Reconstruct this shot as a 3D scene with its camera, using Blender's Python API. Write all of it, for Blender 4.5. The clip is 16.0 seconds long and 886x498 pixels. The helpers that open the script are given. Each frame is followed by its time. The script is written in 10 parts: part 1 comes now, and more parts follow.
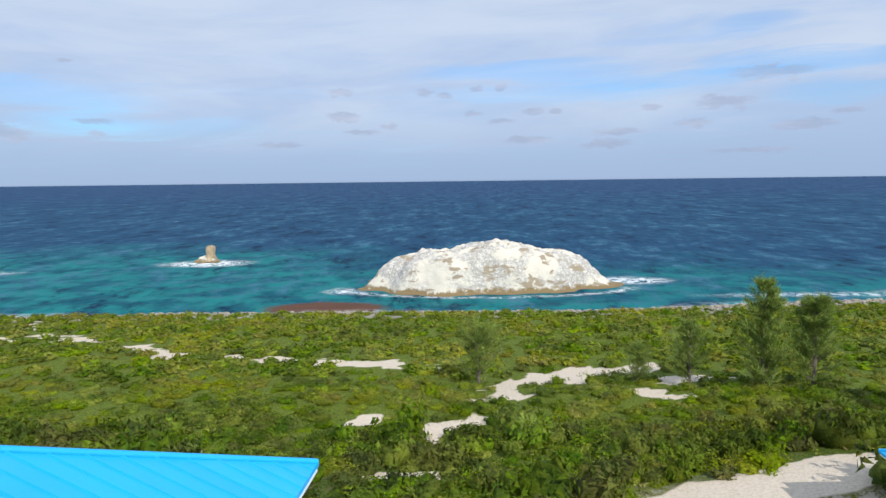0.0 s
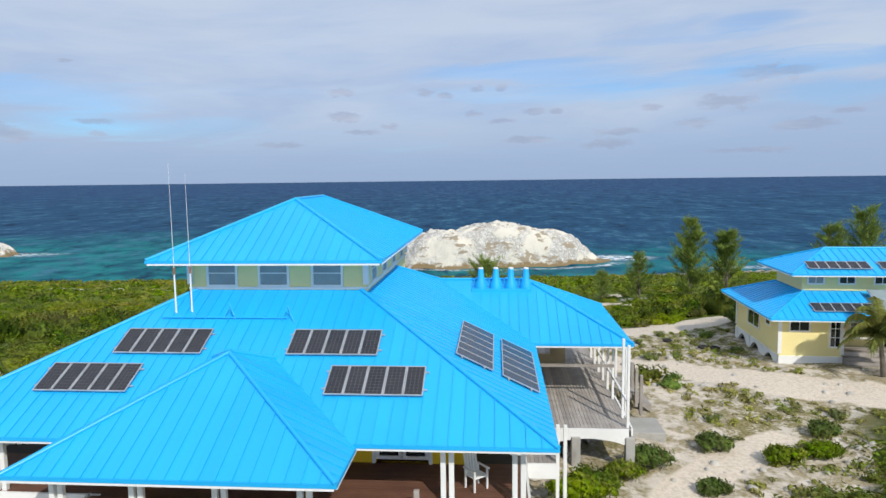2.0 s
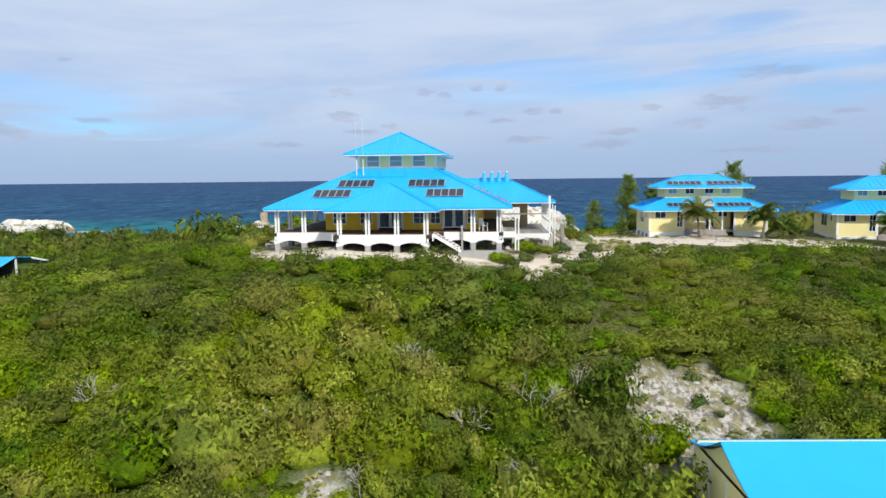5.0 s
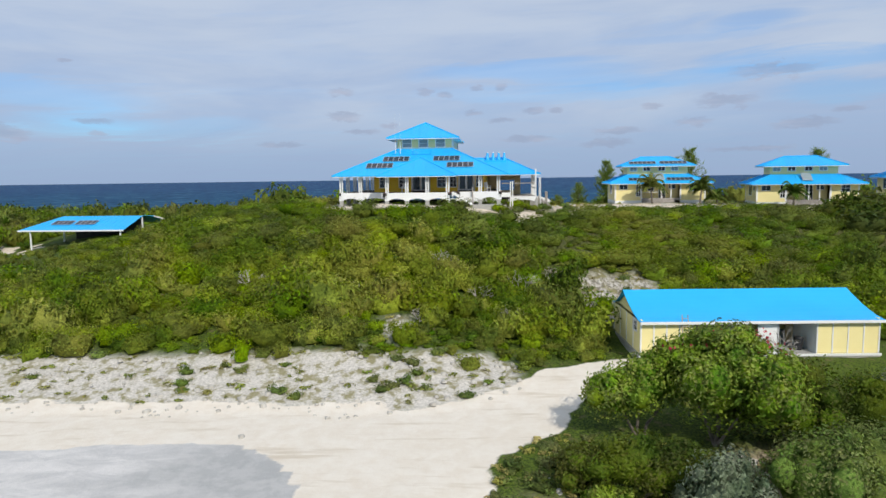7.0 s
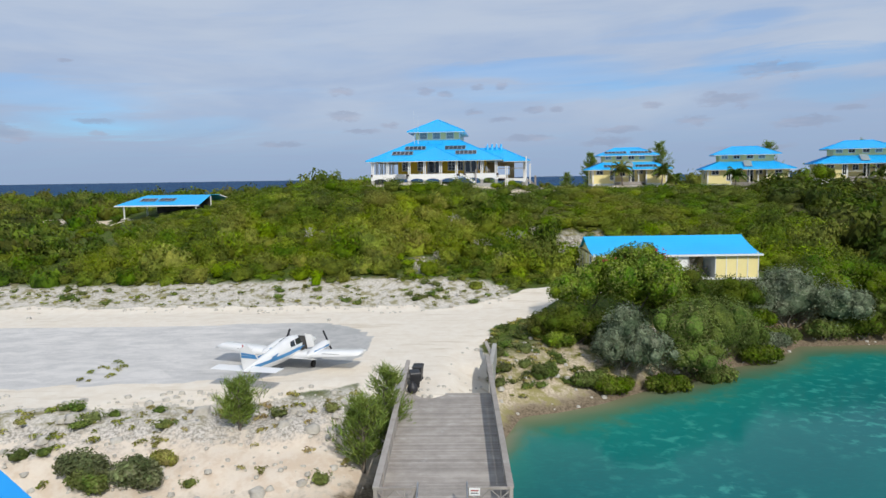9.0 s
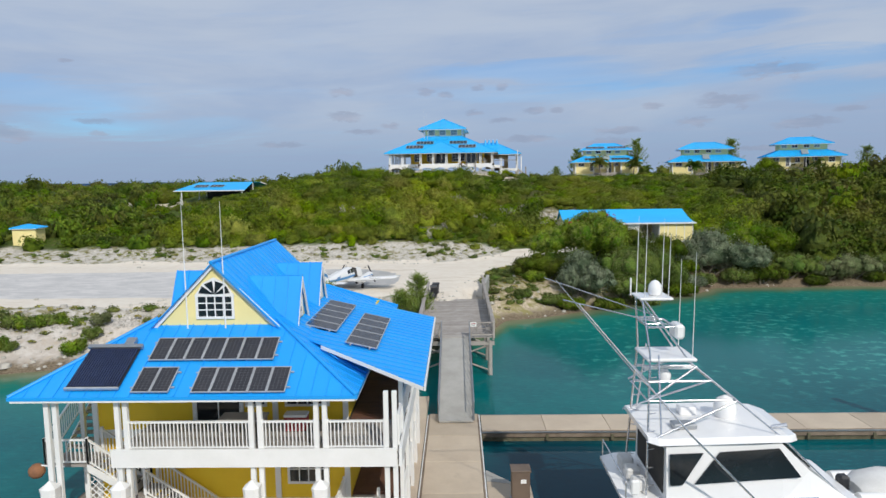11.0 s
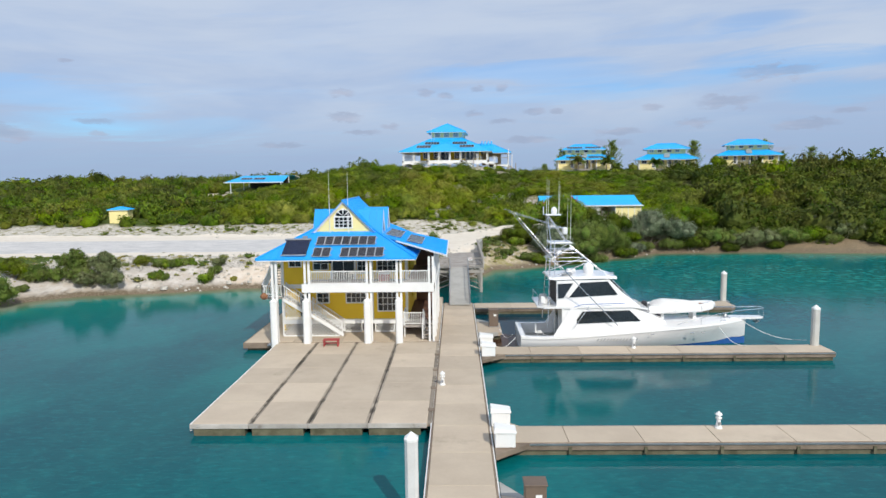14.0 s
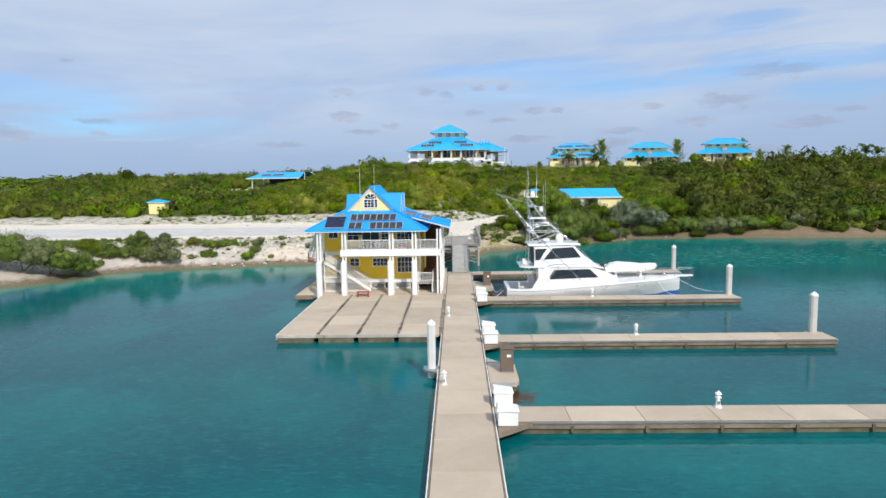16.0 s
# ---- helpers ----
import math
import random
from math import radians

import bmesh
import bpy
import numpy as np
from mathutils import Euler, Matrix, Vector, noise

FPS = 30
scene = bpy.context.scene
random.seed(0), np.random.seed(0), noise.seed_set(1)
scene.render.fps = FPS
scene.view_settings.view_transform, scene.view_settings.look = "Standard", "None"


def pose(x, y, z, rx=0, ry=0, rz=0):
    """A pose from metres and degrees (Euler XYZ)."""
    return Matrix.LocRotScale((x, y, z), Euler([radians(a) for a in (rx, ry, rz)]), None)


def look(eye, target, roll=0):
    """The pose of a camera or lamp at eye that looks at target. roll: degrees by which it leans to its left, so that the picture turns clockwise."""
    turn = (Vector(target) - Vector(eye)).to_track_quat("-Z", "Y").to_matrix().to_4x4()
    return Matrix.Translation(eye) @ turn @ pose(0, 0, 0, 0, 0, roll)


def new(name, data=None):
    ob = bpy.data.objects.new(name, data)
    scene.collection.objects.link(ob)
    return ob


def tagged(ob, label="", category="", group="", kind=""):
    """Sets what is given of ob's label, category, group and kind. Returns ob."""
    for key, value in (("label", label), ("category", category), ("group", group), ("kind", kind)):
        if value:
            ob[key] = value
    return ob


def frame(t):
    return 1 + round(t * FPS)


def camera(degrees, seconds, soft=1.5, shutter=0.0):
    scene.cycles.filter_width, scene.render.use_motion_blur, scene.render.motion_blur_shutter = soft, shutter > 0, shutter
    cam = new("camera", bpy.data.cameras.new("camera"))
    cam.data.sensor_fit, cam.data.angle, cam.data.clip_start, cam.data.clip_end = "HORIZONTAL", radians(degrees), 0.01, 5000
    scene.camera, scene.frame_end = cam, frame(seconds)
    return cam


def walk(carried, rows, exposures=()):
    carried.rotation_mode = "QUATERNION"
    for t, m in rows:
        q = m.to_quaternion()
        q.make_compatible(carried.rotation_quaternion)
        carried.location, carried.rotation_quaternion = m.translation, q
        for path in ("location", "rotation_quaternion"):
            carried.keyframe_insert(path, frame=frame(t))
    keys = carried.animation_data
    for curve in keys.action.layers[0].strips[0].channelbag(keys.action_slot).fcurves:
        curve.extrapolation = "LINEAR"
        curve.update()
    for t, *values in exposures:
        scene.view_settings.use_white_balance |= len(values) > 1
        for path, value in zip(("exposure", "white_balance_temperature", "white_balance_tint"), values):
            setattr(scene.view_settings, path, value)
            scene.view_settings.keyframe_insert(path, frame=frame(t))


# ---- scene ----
cam = camera(67.7, 16.0)
PATH = [
    (0, (6.23, 161.696, 28.769), (6.192, 163.683, 28.553), -0.7),
    (0.5, (5.851, 156.451, 27.828), (5.812, 158.438, 27.612), -0.8),
    (1, (5.466, 151.04, 26.822), (5.427, 153.028, 26.607), -0.6),
    (1.5, (5.125, 145.566, 25.987), (5.086, 147.554, 25.771), -0.7),
    (2, (4.853, 140.0, 25.171), (4.813, 141.988, 24.955), -0.7),
    (2.5, (4.544, 134.333, 24.321), (4.504, 136.321, 24.104), -0.6),
    (3, (4.26, 128.711, 23.444), (4.221, 130.699, 23.227), -0.6),
    (3.5, (4.002, 123.039, 22.643), (3.963, 125.026, 22.426), -0.6),
    (4, (3.752, 117.074, 21.875), (3.713, 119.062, 21.657), -0.7),
    (4.5, (3.467, 111.501, 21.025), (3.429, 113.489, 20.808), -0.6),
    (7, (1.761, 83.579, 17.583), (1.721, 85.567, 17.365), -0.8),
    (7.5, (1.505, 78.214, 17.072), (1.463, 80.202, 16.852), -0.8),
    (8, (1.257, 73.295, 16.548), (1.216, 75.283, 16.328), -0.8),
    (8.5, (0.983, 67.865, 16.006), (0.941, 69.852, 15.787), -0.8),
    (9, (0.802, 62.545, 15.55), (0.76, 64.533, 15.33), -0.9),
    (11.5, (0.21, 37.395, 13.36), (0.168, 39.383, 13.142), -0.8),
    (12, (0.144, 32.712, 13.153), (0.103, 34.7, 12.935), -0.8),
    (12.5, (0.113, 28.315, 12.924), (0.07, 30.302, 12.708), -0.8),
    (13, (0.013, 24.16, 12.699), (-0.029, 26.148, 12.483), -0.8),
    (13.5, (-0.058, 20.231, 12.499), (-0.1, 22.219, 12.282), -0.7),
    (14, (-0.109, 16.505, 12.331), (-0.15, 18.493, 12.115), -0.7),
    (14.5, (-0.117, 12.866, 12.111), (-0.16, 14.853, 11.894), -0.8),
    (15, (-0.203, 9.138, 11.988), (-0.245, 11.125, 11.771), -0.8),
    (15.5, (-0.22, 5.383, 11.782), (-0.262, 7.371, 11.564), -0.8),
    (16, (-0.227, 1.671, 11.567), (-0.27, 3.658, 11.349), -0.8),
]
walk(cam, [(t, look(eye, target, roll)) for t, eye, target, roll in PATH], exposures=((0.0, 0.03), (0.8, -0.1), (2.0, -0.12), (2.6, -0.04), (4.5, 0.06), (7.0, -0.2), (8.5, -0.26), (11.4, -0.36), (12.2, -0.29), (14.0, -0.13), (16.0, -0.06)))

# ---------------------------------------------------------------- world, sun
SUN = Vector((0.32, -0.71, 0.63)).normalized()
sun_data = bpy.data.lights.new("sun", "SUN")
sun_data.energy, sun_data.angle, sun_data.color = 3.6, radians(0.6), (1.0, 0.95, 0.87)
sun = new("sun", sun_data)
sun.matrix_world = look((0, 0, 200), Vector((0, 0, 200)) - SUN)

world = bpy.data.worlds.new("sky")
scene.world = world
world.use_nodes = True


class Nodes:
    """Short hand for node trees."""

    def __init__(self, tree):
        self.tree = tree
        tree.nodes.clear()

    def add(self, kind, **sockets):
        node = self.tree.nodes.new(kind)
        for key, value in sockets.items():
            self.put(node, key, value)
        return node

    def put(self, node, key, value):
        name = key.replace("_", " ")
        sock = None
        for s in node.inputs:
            if s.name == name or s.identifier == key:
                sock = s
                break
        if sock is None:
            sock = node.inputs[int(key[1:])]
        if isinstance(value, bpy.types.NodeSocket):
            self.tree.links.new(value, sock)
        else:
            sock.default_value = value

    def math(self, op, a, b=0.0, clamp=False):
        n = self.add("ShaderNodeMath", i0=a, i1=b)
        n.operation, n.use_clamp = op, clamp
        return n.outputs[0]

    def noise(self, vec, scale, detail=4.0, rough=0.55, distort=0.0):
        n = self.add("ShaderNodeTexNoise", Vector=vec, Scale=scale, Detail=detail, Roughness=rough, Distortion=distort)
        return n.outputs["Fac"]

    def ramp(self, fac, a, b):
        n = self.add("ShaderNodeMapRange", Value=fac, From_Min=a, From_Max=b)
        n.interpolation_type = "SMOOTHSTEP"
        return n.outputs[0]

    def mix(self, fac, a, b):
        n = self.tree.nodes.new("ShaderNodeMix")
        n.data_type = "RGBA"
        for i, v in ((0, fac), (6, a), (7, b)):
            if isinstance(v, bpy.types.NodeSocket):
                self.tree.links.new(v, n.inputs[i])
            else:
                n.inputs[i].default_value = (*v, 1.0) if isinstance(v, tuple) and len(v) == 3 else v
        return n.outputs[2]

    def mix_f(self, fac, a, b):
        return self.math("ADD", a, self.math("MULTIPLY", fac, b - a))

    def scaled(self, vec, sx, sy, sz):
        n = self.add("ShaderNodeVectorMath", i0=vec, i1=(sx, sy, sz))
        n.operation = "MULTIPLY"
        return n.outputs[0]


w = Nodes(world.node_tree)
sky = w.add("ShaderNodeTexSky")
sky.sky_type, sky.sun_disc = "NISHITA", False
sky.sun_elevation, sky.sun_rotation = math.asin(SUN.z), math.atan2(SUN.x, SUN.y)
sky.air_density, sky.dust_density, sky.ozone_density = 1.0, 0.6, 2.0
direction = w.add("ShaderNodeTexCoord").outputs["Generated"]
sep = w.add("ShaderNodeSeparateXYZ", Vector=direction)
up = w.math("MAXIMUM", sep.outputs[2], 0.0)
flat = w.math("ADD", up, 0.06)
cx = w.math("DIVIDE", sep.outputs[0], flat)
cy = w.math("DIVIDE", sep.outputs[1], flat)
deck = w.add("ShaderNodeCombineXYZ", X=cx, Y=cy, Z=0.0).outputs[0]
# a wide thin veil of cloud, drawn out along the wind, with thin places and fine fibres
tilt = w.math("ADD", sep.outputs[2], w.math("MULTIPLY", sep.outputs[0], -0.05))
drawn = w.add("ShaderNodeCombineXYZ", X=w.math("MULTIPLY", sep.outputs[0], 1.5), Y=sep.outputs[1], Z=w.math("MULTIPLY", tilt, 8.0)).outputs[0]
sheet = w.noise(drawn, 1.7, 5.0, 0.55, 0.5)
streak = w.noise(w.scaled(drawn, 1.6, 1.0, 2.2), 2.0, 6.0, 0.62, 0.6)
fibre = w.noise(w.scaled(deck, 0.5, 0.8, 1.0), 1.1, 7.0, 0.6, 0.9)


def oval_patch(x, z, half_x, half_z, field, rag, soft_from, soft_to):
    """A ragged oval patch of sky by its bearing and height."""
    dx = w.math("DIVIDE", w.math("SUBTRACT", sep.outputs[0], x), half_x)
    dz = w.math("DIVIDE", w.math("SUBTRACT", sep.outputs[2], z), half_z)
    dz = w.math("ADD", dz, w.math("MULTIPLY", w.math("SUBTRACT", field, 0.5), rag))
    r = w.math("ADD", w.math("POWER", w.math("ABSOLUTE", dx), 2.0), w.math("POWER", w.math("ABSOLUTE", dz), 2.0))
    return w.math("SUBTRACT", 1.0, w.ramp(r, soft_from, soft_to))


clear = w.math("MULTIPLY", w.ramp(streak, 0.56, 0.78), 0.18)
for x_, z_, hx_, hz_, strength in (
          (-0.531, 0.1111, 0.109, 0.0220, 0.48), (-0.486, 0.0777, 0.073, 0.0102, 0.35), (0.103, 0.1481, 0.148, 0.0140, 0.60), (0.295, 0.1300, 0.167, 0.0106, 0.55),
          (0.460, 0.1400, 0.120, 0.0152, 0.75), (0.394, 0.2039, 0.048, 0.0109, 0.60), (0.159, 0.1170, 0.192, 0.0111, 0.40), (0.496, 0.1006, 0.069, 0.0139, 0.50),
          (0.339, 0.1853, 0.134, 0.0071, 0.30), (-0.394, 0.0723, 0.113, 0.0122, 0.30)):
    clear = w.math("ADD", clear, w.math("MULTIPLY", oval_patch(x_, z_, hx_, hz_, streak, 4.0, 0.0, 1.9), strength * 0.62), True)
mask = w.math("MULTIPLY", w.math("ADD", w.math("MULTIPLY", w.ramp(fibre, 0.35, 0.65), 0.05), 0.92), w.math("SUBTRACT", 1.0, clear), True)
# small low cumulus
puff = w.noise(w.scaled(direction, 16.0, 6.0, 46.0), 3.0, 5.0, 0.6, 0.2)
puffs = 0.0
for x_, z_, hx_, hz_ in (
          (-0.165, 0.1237, 0.0194, 0.0063), (-0.162, 0.0900, 0.0277, 0.0081), (-0.042, 0.1241, 0.0150, 0.0056), (-0.014, 0.1189, 0.0133, 0.0056),
          (0.033, 0.1285, 0.0116, 0.0048), (0.069, 0.1293, 0.0099, 0.0056), (0.029, 0.0922, 0.0150, 0.0049), (0.070, 0.0816, 0.0215, 0.0041),
          (0.116, 0.0943, 0.0179, 0.0048), (0.148, 0.0950, 0.0112, 0.0048), (0.279, 0.0948, 0.0160, 0.0054), (0.370, 0.0984, 0.0397, 0.0105),
          (0.421, 0.1339, 0.0522, 0.0107), (0.333, 0.0715, 0.0260, 0.0069), (0.458, 0.0637, 0.0391, 0.0080), (0.501, 0.0794, 0.0187, 0.0042),
          (0.235, 0.0626, 0.0362, 0.0064), (0.108, 0.0537, 0.0425, 0.0058), (-0.252, 0.0495, 0.0360, 0.0040), (-0.477, 0.0795, 0.0237, 0.0044),
          (-0.558, 0.0622, 0.0223, 0.0125), (-0.496, 0.1540, 0.0089, 0.0028), (-0.097, 0.0766, 0.0150, 0.0049), (-0.139, 0.0679, 0.0297, 0.0041),
          (0.402, 0.0321, 0.0550, 0.0053), (0.220, 0.0453, 0.0383, 0.0065), (-0.473, 0.0634, 0.0119, 0.0037)):
    puffs = w.math("ADD", puffs, w.math("MULTIPLY", oval_patch(x_, z_, hx_, hz_, puff, 3.4, 0.05, 1.3), 0.85), True)
tint = w.noise(w.scaled(direction, 6.0, 3.0, 34.0), 3.0, 3.0)
gain = w.mix(w.ramp(sep.outputs[2], 0.15, 0.5), (0.058, 0.112, 0.165), (0.085, 0.10, 0.12))
blue = w.add("ShaderNodeVectorMath", i0=sky.outputs[0], i1=gain)
blue.operation = "MULTIPLY"
bright = w.math("ADD", w.math("MULTIPLY", sheet, 0.72), w.math("ADD", w.math("MULTIPLY", streak, 0.14), w.math("MULTIPLY", fibre, 0.14)))
bright = w.math("ADD", bright, w.math("MULTIPLY", w.ramp(sep.outputs[2], 0.10, 0.26), 0.08))
white = w.mix(w.ramp(bright, 0.36, 0.68), (0.445, 0.565, 0.790), (0.61, 0.70, 0.85))
veiled = w.mix(mask, blue.outputs[0], w.mix(w.ramp(sep.outputs[2], 0.0, 0.13), (0.385, 0.500, 0.725), white))
clouded = w.mix(w.math("MULTIPLY", puffs, 0.62), veiled, w.mix(w.ramp(tint, 0.40, 0.70), (0.355, 0.415, 0.57), (0.50, 0.52, 0.65)))
# below the horizon the world is as dark as deep water
shown = w.mix(w.ramp(sep.outputs[2], -0.02, -0.002), (0.03, 0.07, 0.12), clouded)
back = w.add("ShaderNodeBackground", Color=shown, Strength=1.0)
out = w.add("ShaderNodeOutputWorld", Surface=back.outputs[0])


# ---------------------------------------------------------------- materials
def surface(name, color, second=None, scale=1.0, mix=0.5, rough=0.6, metal=0.0, bump=0.1, bump_scale=None, grain=0.12, stain=None, stain_at=(0.6, 0.75), stain_scale=0.4, spec=0.5, object_random=0.0, stretch=(1, 1, 1), coat=0.0):
    """A weathered surface: two colours mixed by noise, fine grain, stains, relief."""
    m = bpy.data.materials.new(name)
    m.use_nodes = True
    n = Nodes(m.node_tree)
    place = n.scaled(n.add("ShaderNodeNewGeometry").outputs["Position"], *stretch)
    base = n.mix(0.0, color, color)
    if second:
        f = n.ramp(n.noise(place, scale, 5.0, 0.6), 0.5 - 0.22, 0.5 + 0.22)
        base = n.mix(n.math("MULTIPLY", f, mix * 2 if mix < 0.5 else 1.0), color, second)
    if stain:
        f = n.ramp(n.noise(place, stain_scale, 6.0, 0.65), *stain_at)
        base = n.mix(f, base, stain)
    fine = n.noise(place, 14.0 * max(scale, 0.5), 3.0, 0.7)
    v = n.add("ShaderNodeHueSaturation", Color=base, Value=n.math("ADD", 1.0 - grain, n.math("MULTIPLY", fine, 2 * grain)))
    base = v.outputs[0]
    if object_random:
        r = n.add("ShaderNodeObjectInfo").outputs["Random"]
        v = n.add("ShaderNodeHueSaturation", Color=base, Value=n.math("ADD", 1.0 - object_random, n.math("MULTIPLY", r, 2 * object_random)))
        base = v.outputs[0]
    p = n.add("ShaderNodeBsdfPrincipled", Base_Color=base, Metallic=metal, Roughness=n.math("ADD", rough - 0.08, n.math("MULTIPLY", fine, 0.16), True))
    p.inputs["Specular IOR Level"].default_value = spec
    p.inputs["Coat Weight"].default_value = coat
    if bump:
        b = n.add("ShaderNodeBump", Strength=bump, Distance=0.05, Height=n.noise(place, bump_scale or 6.0 * scale, 6.0, 0.65))
        n.put(p, "Normal", b.outputs[0])
    n.add("ShaderNodeOutputMaterial", Surface=p.outputs[0])
    return m


M = {}
M["roof"] = surface("blue painted metal roof", (0.016, 0.445, 0.86), (0.012, 0.41, 0.84), 0.25, rough=0.38, bump=0.02, grain=0.03, object_random=0.035, stain=(0.045, 0.43, 0.88), stain_at=(0.58, 0.8), stain_scale=0.18)
M["roof_far"] = surface("blue roof sheet", (0.016, 0.435, 0.86), (0.012, 0.40, 0.84), 0.3, rough=0.4, bump=0.02, grain=0.03)
M["white"] = surface("white paint", (0.85, 0.85, 0.83), (0.79, 0.79, 0.76), 0.8, rough=0.5, bump=0.05, grain=0.03, stain=(0.55, 0.53, 0.48), stain_at=(0.66, 0.85), stain_scale=1.1)
M["yellow"] = surface("pale yellow clapboard paint", (0.88, 0.77, 0.36), (0.85, 0.73, 0.33), 0.7, rough=0.6, bump=0.06, grain=0.03)
M["deep_yellow"] = surface("deep yellow wall paint", (0.93, 0.63, 0.025), (0.90, 0.59, 0.02), 0.6, rough=0.55, bump=0.05, grain=0.03)
M["glass"] = surface("dark window glass", (0.010, 0.013, 0.016), (0.02, 0.026, 0.03), 0.5, rough=0.09, bump=0.0, grain=0.02, spec=0.8)
M["louvre"] = surface("grey green shutter", (0.30, 0.36, 0.36), (0.25, 0.30, 0.31), 2.0, rough=0.5, bump=0.05)
M["dark"] = surface("dark parts and shaded openings", (0.05, 0.045, 0.04), (0.03, 0.028, 0.025), 1.0, rough=0.8)
M["inner"] = surface("tan inner wall", (0.52, 0.42, 0.24), (0.46, 0.36, 0.2), 1.0, rough=0.8)
M["deck"] = surface("red brown deck boards", (0.16, 0.075, 0.045), (0.12, 0.055, 0.035), 1.5, rough=0.7, bump=0.2, object_random=0.15)
M["grey_wood"] = surface("weathered grey timber", (0.40, 0.365, 0.33), (0.31, 0.28, 0.25), 1.6, rough=0.85, bump=0.3, object_random=0.16, stain=(0.48, 0.46, 0.43), stain_scale=0.9)
M["concrete"] = surface("raw concrete", (0.42, 0.41, 0.38), (0.34, 0.33, 0.30), 0.9, rough=0.85, bump=0.2, stain=(0.25, 0.24, 0.21), stain_scale=0.6)
M["dock"] = surface("tan dock concrete", (0.545, 0.455, 0.345), (0.475, 0.39, 0.295), 0.5, rough=0.85, bump=0.12, grain=0.07, object_random=0.11, stain=(0.36, 0.295, 0.22), stain_at=(0.58, 0.8), stain_scale=0.35)
M["dock_edge"] = surface("stained dock timber waler", (0.27, 0.21, 0.155), (0.16, 0.12, 0.085), 1.0, rough=0.85, bump=0.3, stain=(0.45, 0.40, 0.33), stain_scale=0.8)
M["float"] = surface("olive stained float with weed", (0.17, 0.155, 0.095), (0.075, 0.07, 0.038), 1.6, rough=0.8, bump=0.3)
M["pv"] = surface("solar cell glass", (0.022, 0.022, 0.028), (0.034, 0.032, 0.036), 2.5, rough=0.22, bump=0.0, grain=0.1, object_random=0.1, spec=0.6)
M["pv_frame"] = surface("aluminium frame", (0.62, 0.62, 0.62), (0.5, 0.5, 0.5), 2.0, rough=0.4, metal=0.6, bump=0.0)
M["steel"] = surface("galvanised steel", (0.45, 0.46, 0.47), (0.36, 0.37, 0.38), 2.0, rough=0.4, metal=0.8, bump=0.03)
M["chrome"] = surface("polished aluminium tube", (0.75, 0.75, 0.76), (0.65, 0.66, 0.68), 2.0, rough=0.25, metal=0.9, bump=0.0)
M["black"] = surface("black plastic", (0.016, 0.017, 0.020), (0.03, 0.03, 0.033), 2.0, rough=0.5, bump=0.05)
M["red"] = surface("faded red paint", (0.42, 0.045, 0.045), (0.32, 0.05, 0.05), 3.0, rough=0.6, bump=0.1)
M["gel"] = surface("white gelcoat", (0.89, 0.885, 0.87), (0.85, 0.845, 0.83), 0.4, rough=0.16, bump=0.0, grain=0.015, coat=0.4)
M["plane_white"] = surface("aircraft white paint", (0.82, 0.82, 0.81), (0.76, 0.76, 0.75), 0.6, rough=0.3, bump=0.0, grain=0.02)
M["plane_blue"] = surface("aircraft blue stripe", (0.05, 0.25, 0.52), (0.04, 0.21, 0.46), 1.0, rough=0.3, bump=0.0)
M["brown_box"] = surface("brown cabinet", (0.17, 0.125, 0.09), (0.14, 0.10, 0.075), 1.5, rough=0.6, bump=0.05)
M["rust"] = surface("rusty metal", (0.33, 0.15, 0.07), (0.22, 0.10, 0.05), 4.0, rough=0.8, bump=0.2)
M["cloth"] = surface("white canvas cover", (0.76, 0.75, 0.72), (0.66, 0.65, 0.62), 1.5, rough=0.8, bump=0.3)
M["bark"] = surface("grey bark", (0.20, 0.17, 0.14), (0.12, 0.10, 0.08), 3.0, rough=0.9, bump=0.5)
M["twig"] = surface("bleached dead wood", (0.50, 0.46, 0.41), (0.38, 0.34, 0.30), 4.0, rough=0.9, bump=0.3)
M["tyre"] = surface("old rubber tyre", (0.018, 0.017, 0.016), (0.035, 0.03, 0.028), 3.0, rough=0.85, bump=0.3)
M["hull_blue"] = surface("blue antifouling", (0.02, 0.10, 0.34), (0.03, 0.13, 0.38), 1.5, rough=0.5, bump=0.05)


